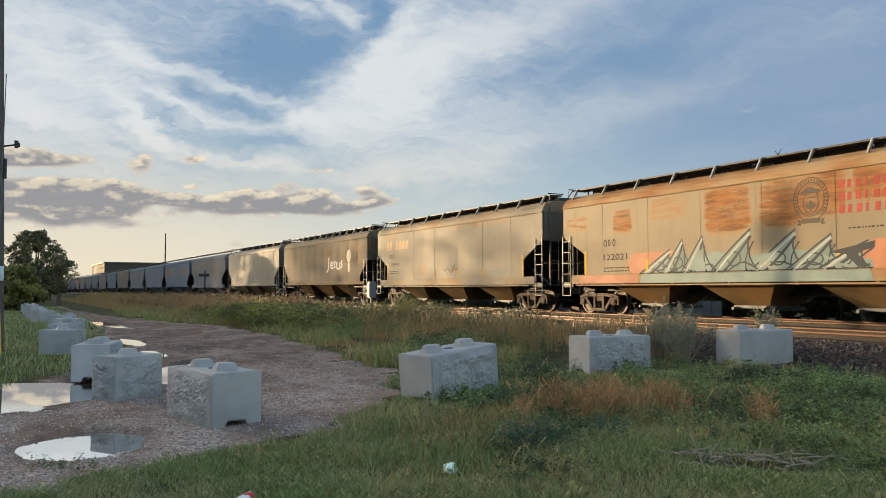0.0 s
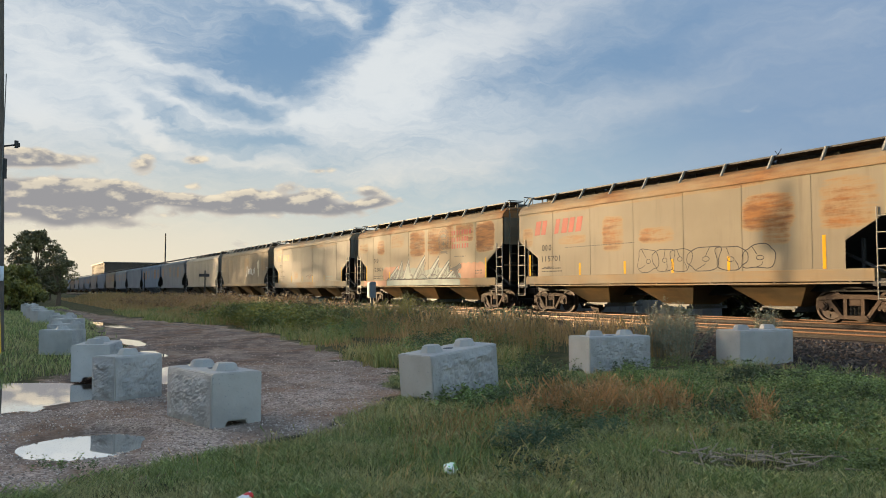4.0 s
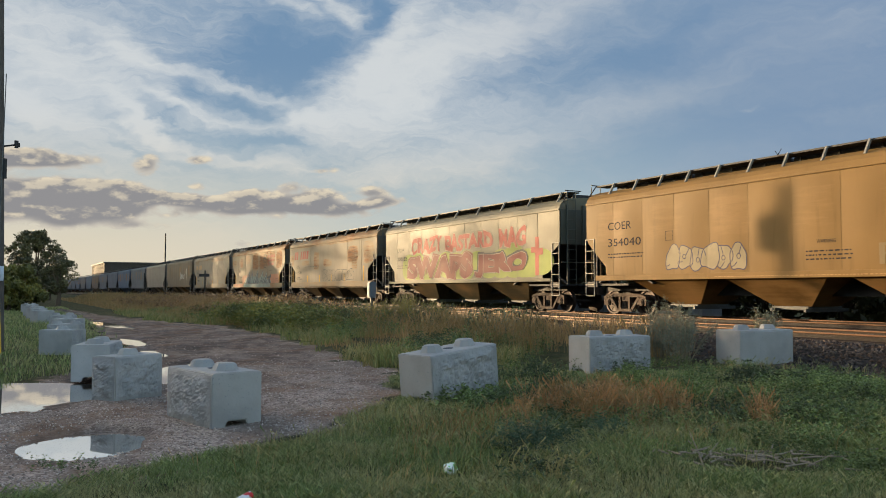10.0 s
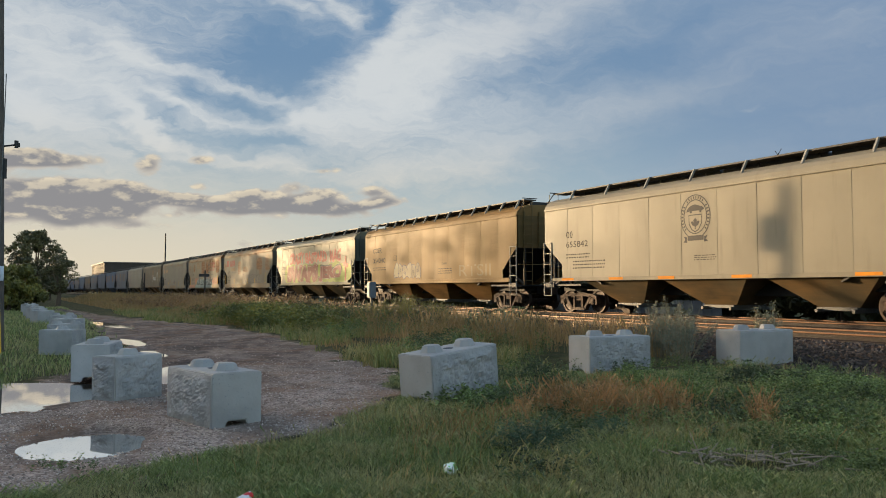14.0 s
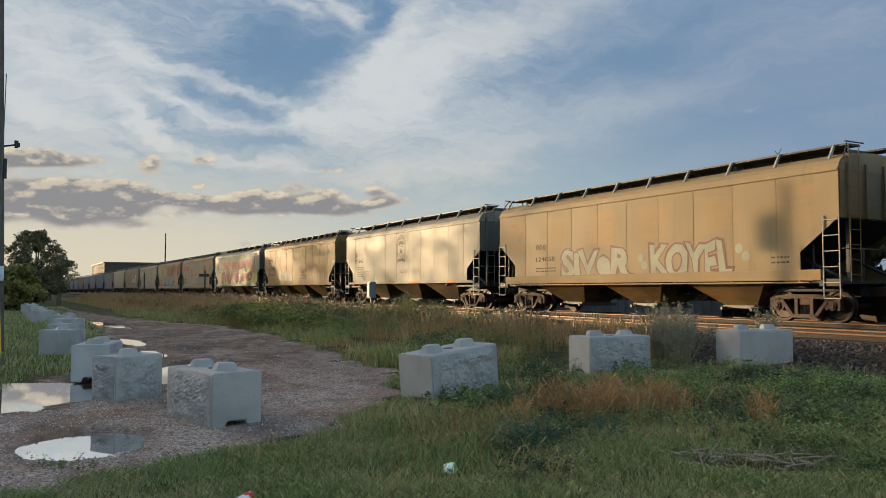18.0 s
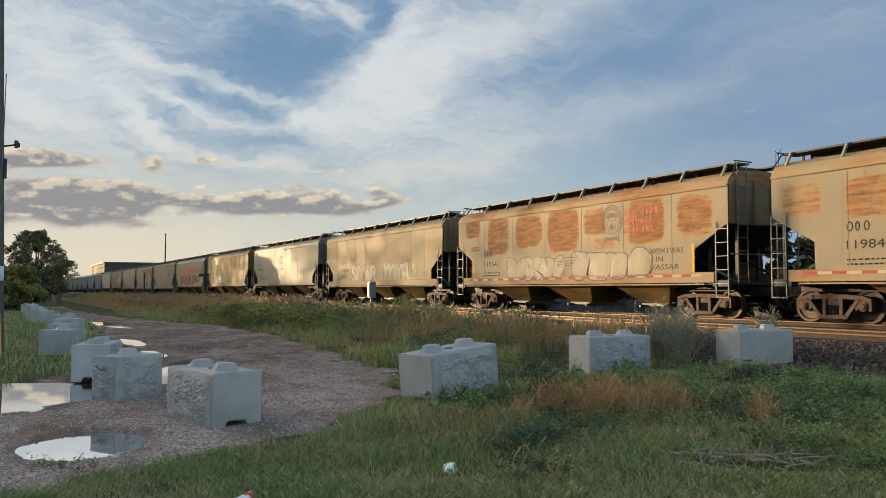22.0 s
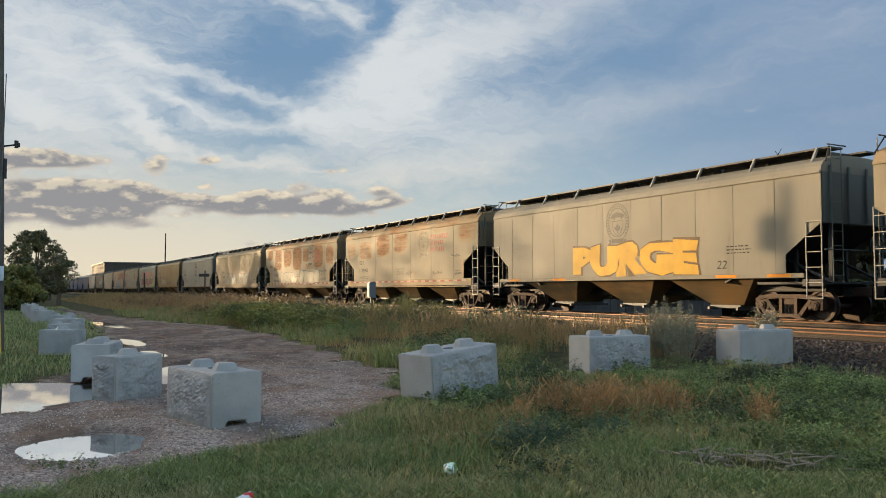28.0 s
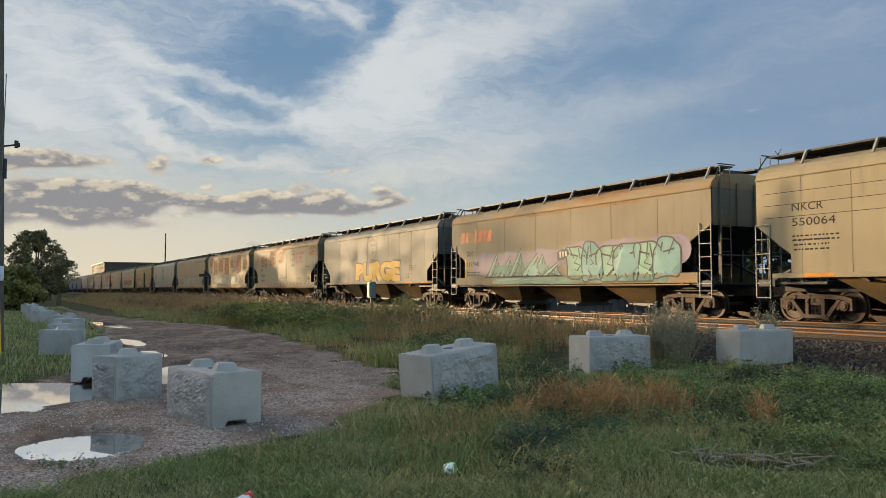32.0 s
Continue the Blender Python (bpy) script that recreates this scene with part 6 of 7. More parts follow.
def tree(x, y, h, spread, trunk_h, seed, leaf_size=0.22, per=260, clumps=26, label="", leaf=None, girth=0.05, puff=(0.16, 0.3)):
    r = np.random.default_rng(seed)
    z0 = float(height(x, y))
    t = thing("tree", label or "dark leafy deciduous tree with an uneven crown", "tree", "trees", pose(x, y, z0))
    bm = bmesh.new()
    rod(bm, (0, 0, -0.1), (0.1, 0.05, trunk_h), girth * h, 10, 0.64 * girth * h)
    cs = []
    for k in range(clumps):
        a, q = r.uniform(0, 2 * math.pi), r.uniform(0, 1) ** 0.6
        zz = trunk_h + (h - trunk_h) * r.uniform(0.0, 0.92)
        lim = spread * math.sin(math.pi * min(0.96, 0.18 + 0.8 * (zz - trunk_h) / (h - trunk_h)))
        cs.append((q * lim * math.cos(a), q * lim * math.sin(a), zz, r.uniform(*puff) * spread))
        if k % 2 == 0:
            rod(bm, (0.1, 0.05, trunk_h * r.uniform(0.7, 1.0)), cs[-1][:3], 0.28 * girth * h, 5, 0.08 * girth * h)
    part("trunk", bm, BARK, t)
    part("crown", leaf_cloud("crown", cs, per, leaf_size, leaf or LEAF_TREE, seed), leaf or LEAF_TREE, t)
    return t


def make_far():
    # trees and scrub by the end of the lane
    tree(2.7, 97.0, 8.5, 3.6, 1.8, 3, 0.16, 120, 85, "tall dark deciduous tree above the roadside scrub", None, 0.03, (0.10, 0.22))
    tree(1.0, 69.0, 3.4, 2.2, 0.4, 4, 0.17, 300, 24, "yellowing bushy scrub under the tall tree", LEAF_BUSH)
    tree(0.2, 66.0, 3.6, 1.8, 0.4, 5, 0.17, 260, 22, "dense roadside scrub with olive leaves", LEAF_BUSH)
    tree(5.2, 120.0, 5.2, 2.6, 1.2, 6, 0.3, 200, 18, "small rounded tree near the end of the train")
    tree(4.1, 78.0, 4.7, 1.9, 1.2, 8, 0.12, 90, 34, "sparse twiggy young tree with thin foliage")
    # trees added unseen on the sun's side to shade verge and part of train
    k = 0
    for y in np.arange(-16, 150, 6.0):
        tree(-22.0 + 2 * math.sin(y), float(y), 8.1 + 0.4 * math.sin(y * 3), 4.8, 0.4, 40 + k, 0.6, 260, 46, "dense tree added out of view to shade the lane and verge")
        k += 1
    for y in np.arange(106, 165, 5.0):
        thin = 1.0 + 1.1 * float(step(y, 112, 160))
        tree(-22.0 + 2 * math.sin(y), float(y), 14.0 + 2.5 * float(step(y, 90, 140)), 4.8, 2.0, 70 + k, 0.25, int(13 * thin), 60, "tall thin-crowned tree added out of view to thin the sun", None, 0.008, (0.3, 0.5))
        k += 1
    for y in np.arange(166, 254, 6.0):
        tree(-22.0 + 2 * math.sin(y), float(y), 18.0 + math.sin(y), 6.5, 1.0, 80 + k, 1.1, 180, 50, "tall dense tree added out of view to shade the train")
        k += 1
    # more unseen trees, added to dim the sun on the farthest cars
    for y in np.arange(260, 440, 7.0):
        tree(-22.0 + 2 * math.sin(y), float(y), 19.0 + math.sin(y), 6.0, 1.5, 90 + k, 0.7, 60, 50, "tall open-crowned tree added out of view to dapple the far cars")
        k += 1
    # scrub on the far side of the tracks, seen under and between the cars
    for q in range(40):
        yy = -8.0 + q * 2.1
        tree(28.6 + 0.9 * math.sin(q * 2.3), yy, 3.9 + 0.4 * math.sin(q * 1.7), 2.3, 0.1, 140 + q, 0.2, 120, 30, "dark green scrub bush beyond the tracks")
    f = thing("corrugated_fence", "grey corrugated steel fence beyond the tracks", "fence", at=pose(26.4, 30.0, 0.0))
    sheet = plain("fence_steel", lin(120, 122, 122), 0.6, 0.3, 4, 0.3)
    for q in range(46):
        bm = bmesh.new()
        box(bm, -0.03, 0.03, -0.13, 0.13, -0.1, 0.92, 0.02)
        part("sheet", bm, sheet, f).location = (0.03 * (q % 2), -6 + q * 0.27, 0)
    # low warehouse far beyond the train
    wall = plain("warehouse_wall", lin(58, 51, 44), 0.7, 0, 2, 0.2)
    w = thing("warehouse", "flat-roofed brown metal warehouse far behind the train", "building", at=pose(45.3, 304, 0))
    bm = bmesh.new()
    box(bm, -16, 40, -12, 32, -0.5, 10.4)
    part("wall", bm, wall, w)
    bm = bmesh.new()
    for kk in range(26):
        box(bm, -16.08, -15.98, -11.5 + kk * 1.7, -11.4 + kk * 1.7, 0.3, 10.3)
    for kk in range(33):
        box(bm, -15.5 + kk * 1.7, -15.4 + kk * 1.7, -12.08, -11.98, 0.3, 10.3)
    part("cladding_rib", bm, wall, w)
    bm = bmesh.new()
    box(bm, -16.4, 40.4, -12.4, 32.4, 10.4, 10.8)
    part("roof", bm, plain("warehouse_roof", lin(70, 65, 60), 0.7), w)
    # thin mast behind the train
    a = thing("antenna_mast", "thin antenna mast with a small forked tip beyond the tracks", "mast", at=pose(40.0, 31.7, -0.1))
    bm = bmesh.new()
    rod(bm, (0, 0, -0.1), (0, 0, 9.6), 0.05, 6, 0.02)
    rod(bm, (0, 0, 9.5), (0.16, -0.1, 9.85), 0.02, 5)
    rod(bm, (0, 0, 9.45), (-0.14, 0.1, 9.7), 0.02, 5)
    part("pole", bm, STEEL_DARK, a)
    m = thing("mast", "thin dark radio mast behind the train", "mast", at=pose(33.5, 200.0, 0))
    bm = bmesh.new()
    rod(bm, (0, 0, -0.2), (0, 0, 14.9), 0.22, 8, 0.15)
    part("pole", bm, STEEL_DARK, m)


make_far()


def utility_pole(x, y, h, label, gear=False):
    p = thing("utility_pole", label, "utility pole", "utility poles", pose(x, y, float(height(x, y))))
    bm = bmesh.new()
    rod(bm, (0, 0, -0.3), (0, 0, h), 0.13, 14, 0.11)
    part("pole", bm, plain("pole_wood", lin(86, 78, 70), 0.9, 0, 7, 0.4, 0.4), p)
    bm = bmesh.new()
    bar(bm, (-0.5, 0.9, h - 0.3), (0.5, -0.9, h - 0.3), 0.1, 0.12)
    part("crossarm", bm, BARK, p)
    if gear:
        bm = bmesh.new()
        rod(bm, (0.20, 0.10, h - 1.95), (0.20, 0.10, h - 0.95), 0.25, 16)
        rod(bm, (0.20, 0.10, h - 0.95), (0.20, 0.10, h - 0.72), 0.05, 8)
        part("transformer", bm, STEEL_GREY, p, "grey transformer can")
    return p


def make_roadside():
    # pole at the lane's edge with its insulator arm, notice and yellow guy guard
    x, y = at_cam(-10.98, 19.85)
    p = thing("utility_pole", "weathered wooden utility pole with a pale notice and side insulator", "utility pole", "utility poles", pose(x, y, float(height(x, y))))
    bm = bmesh.new()
    rod(bm, (0, 0, -0.3), (-0.21, 0.115, 9.5), 0.13, 14, 0.10)
    part("pole", bm, plain("pole_wood", lin(82, 76, 70), 0.9, 0, 7, 0.4, 0.4), p)
    sx, sy = SIDE.x, SIDE.y
    bm = bmesh.new()
    rod(bm, (-sx * 0.12, -sy * 0.12, 5.15), (sx * 0.30, sy * 0.30, 5.20), 0.022, 8)
    rod(bm, (sx * 0.30, sy * 0.30, 5.12), (sx * 0.30, sy * 0.30, 5.30), 0.05, 10)
    rod(bm, (sx * 0.36, sy * 0.36, 5.14), (sx * 0.36, sy * 0.36, 5.24), 0.03, 10)
    part("insulator_arm", bm, STEEL_DARK, p)
    bm = bmesh.new()
    rod(bm, (sx * 0.02, sy * 0.02, 4.35), (sx * 0.02, sy * 0.02, 4.85), 0.055, 10)
    part("conduit", bm, STEEL_DARK, p)
    bm = bmesh.new()
    fx, fy = -FORE.x, -FORE.y
    c = Vector((fx * 0.15, fy * 0.15, 1.98))
    m = Matrix.Translation(c) @ Matrix.Rotation(radians(HEAD), 4, 'Z') @ Matrix.Diagonal((0.30, 0.012, 0.36, 1))
    bmesh.ops.create_cube(bm, size=1, matrix=m)
    part("notice", bm, plain("notice_white", lin(196, 200, 206), 0.5), p, "pale blank notice plate")
    gx, gy = at_cam(-10.70, 19.4)
    g = thing("guy_guard", "yellow plastic guard on a pole's guy wire", "guy wire", at=pose(gx, gy, float(height(gx, gy))))
    bm = bmesh.new()
    rod(bm, (0, 0, -0.05), (-0.10, 0.1, 2.0), 0.035, 8)
    part("guard", bm, plain("guard_yellow", lin(214, 176, 40), 0.5), g)
    bm = bmesh.new()
    rod(bm, (-0.10, 0.1, 2.0), (x - gx, y - gy, 7.0), 0.012, 6)
    part("guy_wire", bm, STEEL_GREY, g)
    # the pole whose shadow falls on the passing cars
    sh = Vector((19.3, 15.0, 0)) + SUN_FLAT * 44
    utility_pole(sh.x, sh.y, 9.25, "tall wooden utility pole with a transformer can", True)
    # trackside relay box and signs
    b = thing("relay_box", "grey steel relay box on a post in the trackside grass", "relay box", at=pose(13.5, 30.9, float(height(13.5, 30.9))))
    bm = bmesh.new()
    rod(bm, (0, 0, -0.1), (0, 0, 0.9), 0.05, 10)
    part("post", bm, STEEL_GREY, b)
    bm = bmesh.new()
    box(bm, -0.13, 0.13, -0.15, 0.15, 0.78, 1.46, 0.02)
    part("cabinet", bm, plain("relay_grey", lin(86, 92, 96), 0.6, 0.1, 5, 0.2), b)
    bm = bmesh.new()
    box(bm, -0.16, -0.135, -0.12, 0.12, 0.83, 1.41, 0.008)
    part("door", bm, plain("relay_door", lin(90, 96, 100), 0.6, 0.1, 5, 0.2), b)
    s = thing("trackside_sign", "dark blank trackside sign on a thin post", "sign", "trackside signs", pose(13.5, 62.9, float(height(13.5, 62.9)), 0, 0, HEAD))
    bm = bmesh.new()
    rod(bm, (0, 0, -0.1), (0, 0, 2.6), 0.05, 8)
    part("post", bm, STEEL_DARK, s)
    bm = bmesh.new()
    box(bm, -0.45, 0.35, -0.06, -0.03, 2.12, 2.34, 0.005)
    part("plate", bm, STEEL_DARK, s)
    s = thing("trackside_post", "thin dark marker post beside the track", "post", "trackside signs", pose(14.0, 97.0, float(height(14.0, 97.0))))
    bm = bmesh.new()
    rod(bm, (0, 0, -0.1), (0, 0, 3.0), 0.06, 8)
    part("post", bm, STEEL_DARK, s)


make_roadside()

# ---- plants ----
def blades(name, x, y, h, wid, mat, seed, lean=0.35, label="", stem=False):
    """Grass: each blade bends over in two pieces."""
    r = np.random.default_rng(seed)
    n = len(x)
    z = height(x, y) - 0.01
    a = r.uniform(0, 2 * np.pi, n)
    tilt = lean * r.uniform(0.2, 1.0, n) * h
    b = r.uniform(0, 2 * np.pi, n)
    dx, dy = np.cos(a) * wid / 2, np.sin(a) * wid / 2
    ox, oy = np.cos(b) * tilt, np.sin(b) * tilt
    p0 = np.stack((x - dx, y - dy, z), 1)
    p1 = np.stack((x + dx, y + dy, z), 1)
    p2 = np.stack((x + ox * 0.35 + dx * 0.8, y + oy * 0.35 + dy * 0.8, z + h * 0.6), 1)
    p3 = np.stack((x + ox * 0.35 - dx * 0.8, y + oy * 0.35 - dy * 0.8, z + h * 0.6), 1)
    p4 = np.stack((x + ox + dx * 0.15, y + oy + dy * 0.15, z + h * r.uniform(0.85, 1.0, n)), 1)
    p5 = np.stack((x + ox - dx * 0.15, y + oy - dy * 0.15, z + h * r.uniform(0.85, 1.0, n)), 1)
    v = np.stack((p0, p1, p2, p3, p4, p5), 1).reshape(-1, 3)
    k = np.arange(n)[:, None] * 6
    q = np.concatenate((k + np.array([0, 1, 2, 3]), k + np.array([3, 2, 4, 5])), 0)
    return tagged(new(name, fast_mesh(name, v, q, mat)), label, "grass", kind="stuff")


def grass_material(name, a, b, c):
    n = Nodes(name)
    r = n.island()
    patch = n.noise(n.where(), 0.9, 4)
    col = n.mix(r, a, b)
    col = n.mix(n.math('MULTIPLY', n.ramp(n.math('ADD', patch, n.math('MULTIPLY', r, 0.3)), 0.58, 0.82), 0.85), col, c)
    return n.done(col, 0.55, 0.0, None, 0.3)


GRASS_LAWN = grass_material("lawn_grass", lin(78, 88, 43), lin(136, 147, 82), lin(158, 146, 97))
GRASS_WEED = grass_material("weed_grass", lin(92, 98, 48), lin(130, 130, 66), lin(158, 136, 86))
GRASS_DRY = grass_material("dry_grass", lin(132, 100, 60), lin(172, 134, 82), lin(106, 90, 48))
GRASS_ORANGE = grass_material("orange_weed", lin(158, 110, 66), lin(182, 136, 86), lin(118, 98, 58))


def scatter(count, r0, r1, seed, az0=-52, az1=52, power=1.0):
    r = np.random.default_rng(seed)
    d = r0 + (r1 - r0) * r.uniform(0, 1, count) ** power
    a = np.radians(r.uniform(az0, az1, count))
    u, w = d * np.sin(a), d * np.cos(a)
    return SIDE.x * u + FORE.x * w, SIDE.y * u + FORE.y * w


BLOCKS_AT = [(o.matrix_world.translation.x, o.matrix_world.translation.y) for o in scene.objects if o.name.startswith("concrete_block")]


def free(x, y, lane=0.0):
    """Where plants may grow: off the lane, the puddles and the blocks."""
    ok = near_edge(x, y, LANE) + 0.45 * wob(x, y, 2.7, 0.6) + 0.15 * wob(x, y, 9.0) < lane
    ok &= pond(x, y) < 0.05
    for bx, by in BLOCKS_AT:
        ok &= np.hypot(x - bx, y - by) > 0.36
    return ok


def leafy(name, x, y, h, mat, seed, per=22, size=0.03, label="", spread=0.45):
    """Weeds with stems and many small leaves, as one sheet of plants."""
    r = np.random.default_rng(seed)
    n = len(x)
    z = height(x, y)
    t = r.uniform(0.12, 1.0, (n, per))
    a = r.uniform(0, 2 * np.pi, (n, per))
    rad = spread * h[:, None] * r.uniform(0.1, 1.0, (n, per)) * (0.35 + 0.65 * np.sin(np.pi * np.clip(t, 0, 0.95)))
    p = np.stack((x[:, None] + rad * np.cos(a), y[:, None] + rad * np.sin(a), z[:, None] + t * h[:, None]), -1).reshape(-1, 3)
    d = np.stack((np.cos(a), np.sin(a), r.uniform(-0.2, 0.9, (n, per))), -1).reshape(-1, 3)
    d /= np.linalg.norm(d, axis=1)[:, None]
    w = np.cross(d, r.normal(size=d.shape))
    w /= np.linalg.norm(w, axis=1)[:, None]
    s = size * r.uniform(0.6, 1.5, (len(p), 1))
    v = np.stack((p - d * s, p + w * s * 0.38, p + d * s, p - w * s * 0.38), 1).reshape(-1, 3)
    return tagged(new(name, fast_mesh(name, v, np.arange(len(v)).reshape(-1, 4), mat)), label, "weeds", kind="stuff")


def feather_shrub(x, y, h, w, seed, mat, label, stems=26, name="shrub"):
    """A thin-stemmed bush: leaning stems set with fine leaflets."""
    r = np.random.default_rng(seed)
    z0 = float(height(x, y))
    s = thing(name, label, "shrub", "trackside shrubs", pose(x, y, z0))
    bm = bmesh.new()
    pts = []
    for k in range(stems):
        a, q = r.uniform(0, 2 * math.pi), r.uniform(0.1, 1.0)
        top = Vector((w * q * math.cos(a), w * q * math.sin(a), h * r.uniform(0.6, 1.0) * (1 - 0.25 * q)))
        base = Vector((0.12 * math.cos(a), 0.12 * math.sin(a), -0.02))
        mid = base.lerp(top, 0.55) + Vector((0, 0, 0.06 * h))
        rod(bm, base, mid, 0.006, 4, 0.005)
        rod(bm, mid, top, 0.005, 4, 0.002)
        for u in np.linspace(0.25, 1.0, 34):
            c = base.lerp(mid, u / 0.55) if u < 0.55 else mid.lerp(top, (u - 0.55) / 0.45)
            pts.append((*(c + Vector(r.normal(0, 0.035, 3))), 0.035))
    part("twigwork", bm, STEM_TAN, s)
    part("foliage", leaf_cloud("foliage", pts, 3, 0.016, mat, seed), mat, s)
    return s


STEM_TAN = plain("stem_tan", lin(120, 110, 90), 0.8, 0, 9, 0.3)
WEED_LEAF = leaf_material("weed_leaf", lin(74, 87, 44), lin(134, 147, 80))
WEED_DARK = leaf_material("weed_dark_leaf", lin(56, 66, 38), lin(98, 109, 64))
WEED_FEATHER = leaf_material("feathery_leaf", lin(72, 92, 62), lin(96, 116, 80))
GREY_LEAF = leaf_material("grey_leaf", lin(92, 98, 80), lin(120, 122, 100))
BROWN_LEAF = leaf_material("brown_leaf", lin(124, 92, 56), lin(160, 120, 74))
GOLD_LEAF = leaf_material("gold_leaf", lin(84, 92, 34), lin(142, 124, 46))


def make_plants():
    r = np.random.default_rng(12)
    # short turf in the foreground, thinning over the verge
    x, y = scatter(430000, 3.4, 13.5, 11, -46, 46, power=0.9)
    m = free(x, y, 0.0) & (x < 10.8)
    x, y = x[m], y[m]
    u, d = cam_xy(x, y)
    far = step(d + 0.5 * wob(x, y, 1.7), 7.0, 9.0)
    h = (0.045 + 0.06 * r.uniform(0, 1, len(x))) * (1 + 0.5 * wob(x, y, 3.0, 1.0)) * (1 - 0.35 * far) + 0.05 * far * r.uniform(0, 1, len(x)) ** 3
    pile = np.hypot((u - 2.5) / 0.7, (d - 6.5) / 0.38) + 0.3 * wob(x, y, 6.0)
    h = h * (0.3 + 0.7 * step(pile, 0.6, 1.15))
    blades("lawn_grass", x, y, h, 0.0055, GRASS_LAWN, 13, 0.9, "short green lawn grass thinning into weeds")
    # turf round and behind the camera
    x, y = scatter(90000, 0.4, 9.0, 10, 46, 314)
    m = free(x, y, 0.0) & (x < 10.8)
    x, y = x[m], y[m]
    blades("lawn_behind", x, y, 0.05 + 0.06 * r.uniform(0, 1, len(x)), 0.009, GRASS_LAWN, 9, 0.9, "short green lawn grass")
    x, y = scatter(30000, 0.3, 3.5, 8, -46, 46)
    blades("lawn_near", x, y, 0.05 + 0.06 * r.uniform(0, 1, len(x)), 0.007, GRASS_LAWN, 7, 0.9, "short green lawn grass")
    # tufts with longer blades
    x, y = scatter(70000, 5.0, 17.0, 14)
    m = free(x, y, -0.1) & (x > 1.6) & (x < 12.4) & (wob(x, y, 1.6, 3.0) + 0.5 * wob(x, y, 5.0, 1.0) > 0.12)
    x, y = x[m], y[m]
    h = 0.06 + 0.17 * r.uniform(0, 1, len(x)) ** 2.0
    blades("verge_tufts", x, y, h, 0.007, GRASS_WEED, 16, 0.7, "longer green grass tufts along the verge")
    # leafy weeds in clumps
    x, y = scatter(3400, 7.6, 18.0, 24, -8, 52)
    m = free(x, y, -0.15) & (x > 4.6) & (x + bare(y) + 0.5 * wob(x, y, 1.3) < 12.0) & (wob(x, y, 1.2, 4.0) + 0.4 * wob(x, y, 4.0, 2.0) > -0.15)
    x, y = x[m], y[m]
    leafy("leafy_weeds", x, y, 0.07 + 0.2 * r.uniform(0, 1, len(x)) ** 1.7, WEED_LEAF, 25, 30, 0.018, "low leafy green weeds on the verge")
    x, y = scatter(1800, 6.0, 10.5, 26, 4, 52)
    m = free(x, y, -0.15) & (wob(x, y, 1.5, 9.0) + 0.4 * wob(x, y, 5.0, 3.0) > 0.25)
    x, y = x[m], y[m]
    leafy("dark_weeds", x, y, 0.06 + 0.16 * r.uniform(0, 1, len(x)), WEED_DARK, 27, 40, 0.014, "feathery dark green weeds in the grass")
    # sprigs at the rim of the near puddle
    ca, cd = r.uniform(-3.6, -3.0, 26), r.uniform(6.85, 7.1, 26)
    x, y = SIDE.x * ca + FORE.x * cd, SIDE.y * ca + FORE.y * cd
    leafy("puddle_sprigs", x, y, 0.06 + 0.1 * r.uniform(0, 1, 26), WEED_LEAF, 19, 16, 0.012, "small green sprigs at the rim of a puddle")
    # weeds round the foot of the block by the lane
    x, y = r.normal(5.35, 0.45, 160), r.normal(8.75, 0.35, 160)
    m = free(x, y, -0.05) & (x - 0.6 * (y - 8.9) > 4.6)
    leafy("block_foot_weeds", x[m], y[m], 0.1 + 0.16 * r.uniform(0, 1, m.sum()), WEED_LEAF, 28, 26, 0.024, "leafy weeds against the foot of a block")
    # orange dead weeds in ragged bunches
    xs, ys = [], []
    for q in range(26):
        ca, cd = r.normal(1.95, 0.5), r.normal(9.3, 0.6)
        cx, cy = at_cam(ca, cd)
        k = int(40 + 140 * r.uniform(0, 1))
        xs.append(r.normal(cx, 0.09, k))
        ys.append(r.normal(cy, 0.09, k))
    x, y = np.concatenate(xs), np.concatenate(ys)
    m = free(x, y, -0.2)
    blades("dead_weeds", x[m], y[m], 0.08 + 0.36 * r.uniform(0, 1, m.sum()) ** 1.3, 0.0055, GRASS_ORANGE, 18, 0.45, "orange-brown dead weeds among green grass")
    leafy("dead_weed_leaves", x[m][::3], y[m][::3], 0.1 + 0.3 * r.uniform(0, 1, len(x[m][::3])), GRASS_ORANGE, 17, 9, 0.014, "dry orange leaves on dead weeds", 0.25)
    x, y = r.normal(5.0, 1.2, 2600), r.normal(7.0, 0.9, 2600)
    m = free(x, y, -0.2) & (wob(x, y, 2.5, 5.0) > 0.1)
    blades("straw_weeds", x[m], y[m], 0.08 + 0.2 * r.uniform(0, 1, m.sum()), 0.006, GRASS_DRY, 29, 0.6, "pale straw-coloured dead stems in the grass")

    def bunch(name, rows, mat, seed, per, size, label, spread=0.4):
        """Clumps of leafy weeds: across, ahead, radius, height, number of stems."""
        q = np.random.default_rng(seed)
        X, Y, H = [], [], []
        for ca, cd, rad, hh, k in rows:
            cx, cy = at_cam(ca, cd)
            u, w = q.normal(0, rad * 0.5, k), q.normal(0, rad * 0.5, k)
            X.append(cx + u)
            Y.append(cy + w)
            H.append(hh * q.uniform(0.5, 1.0, k) * np.exp(-(u * u + w * w) / (1.6 * rad * rad)))
        X, Y, H = np.concatenate(X), np.concatenate(Y), np.concatenate(H)
        ok = free(X, Y, -0.1) & (X + bare(Y) + 0.4 * wob(X, Y, 1.5) < 12.0)
        leafy(name, X[ok], Y[ok], H[ok], mat, seed, per, size, label, spread)

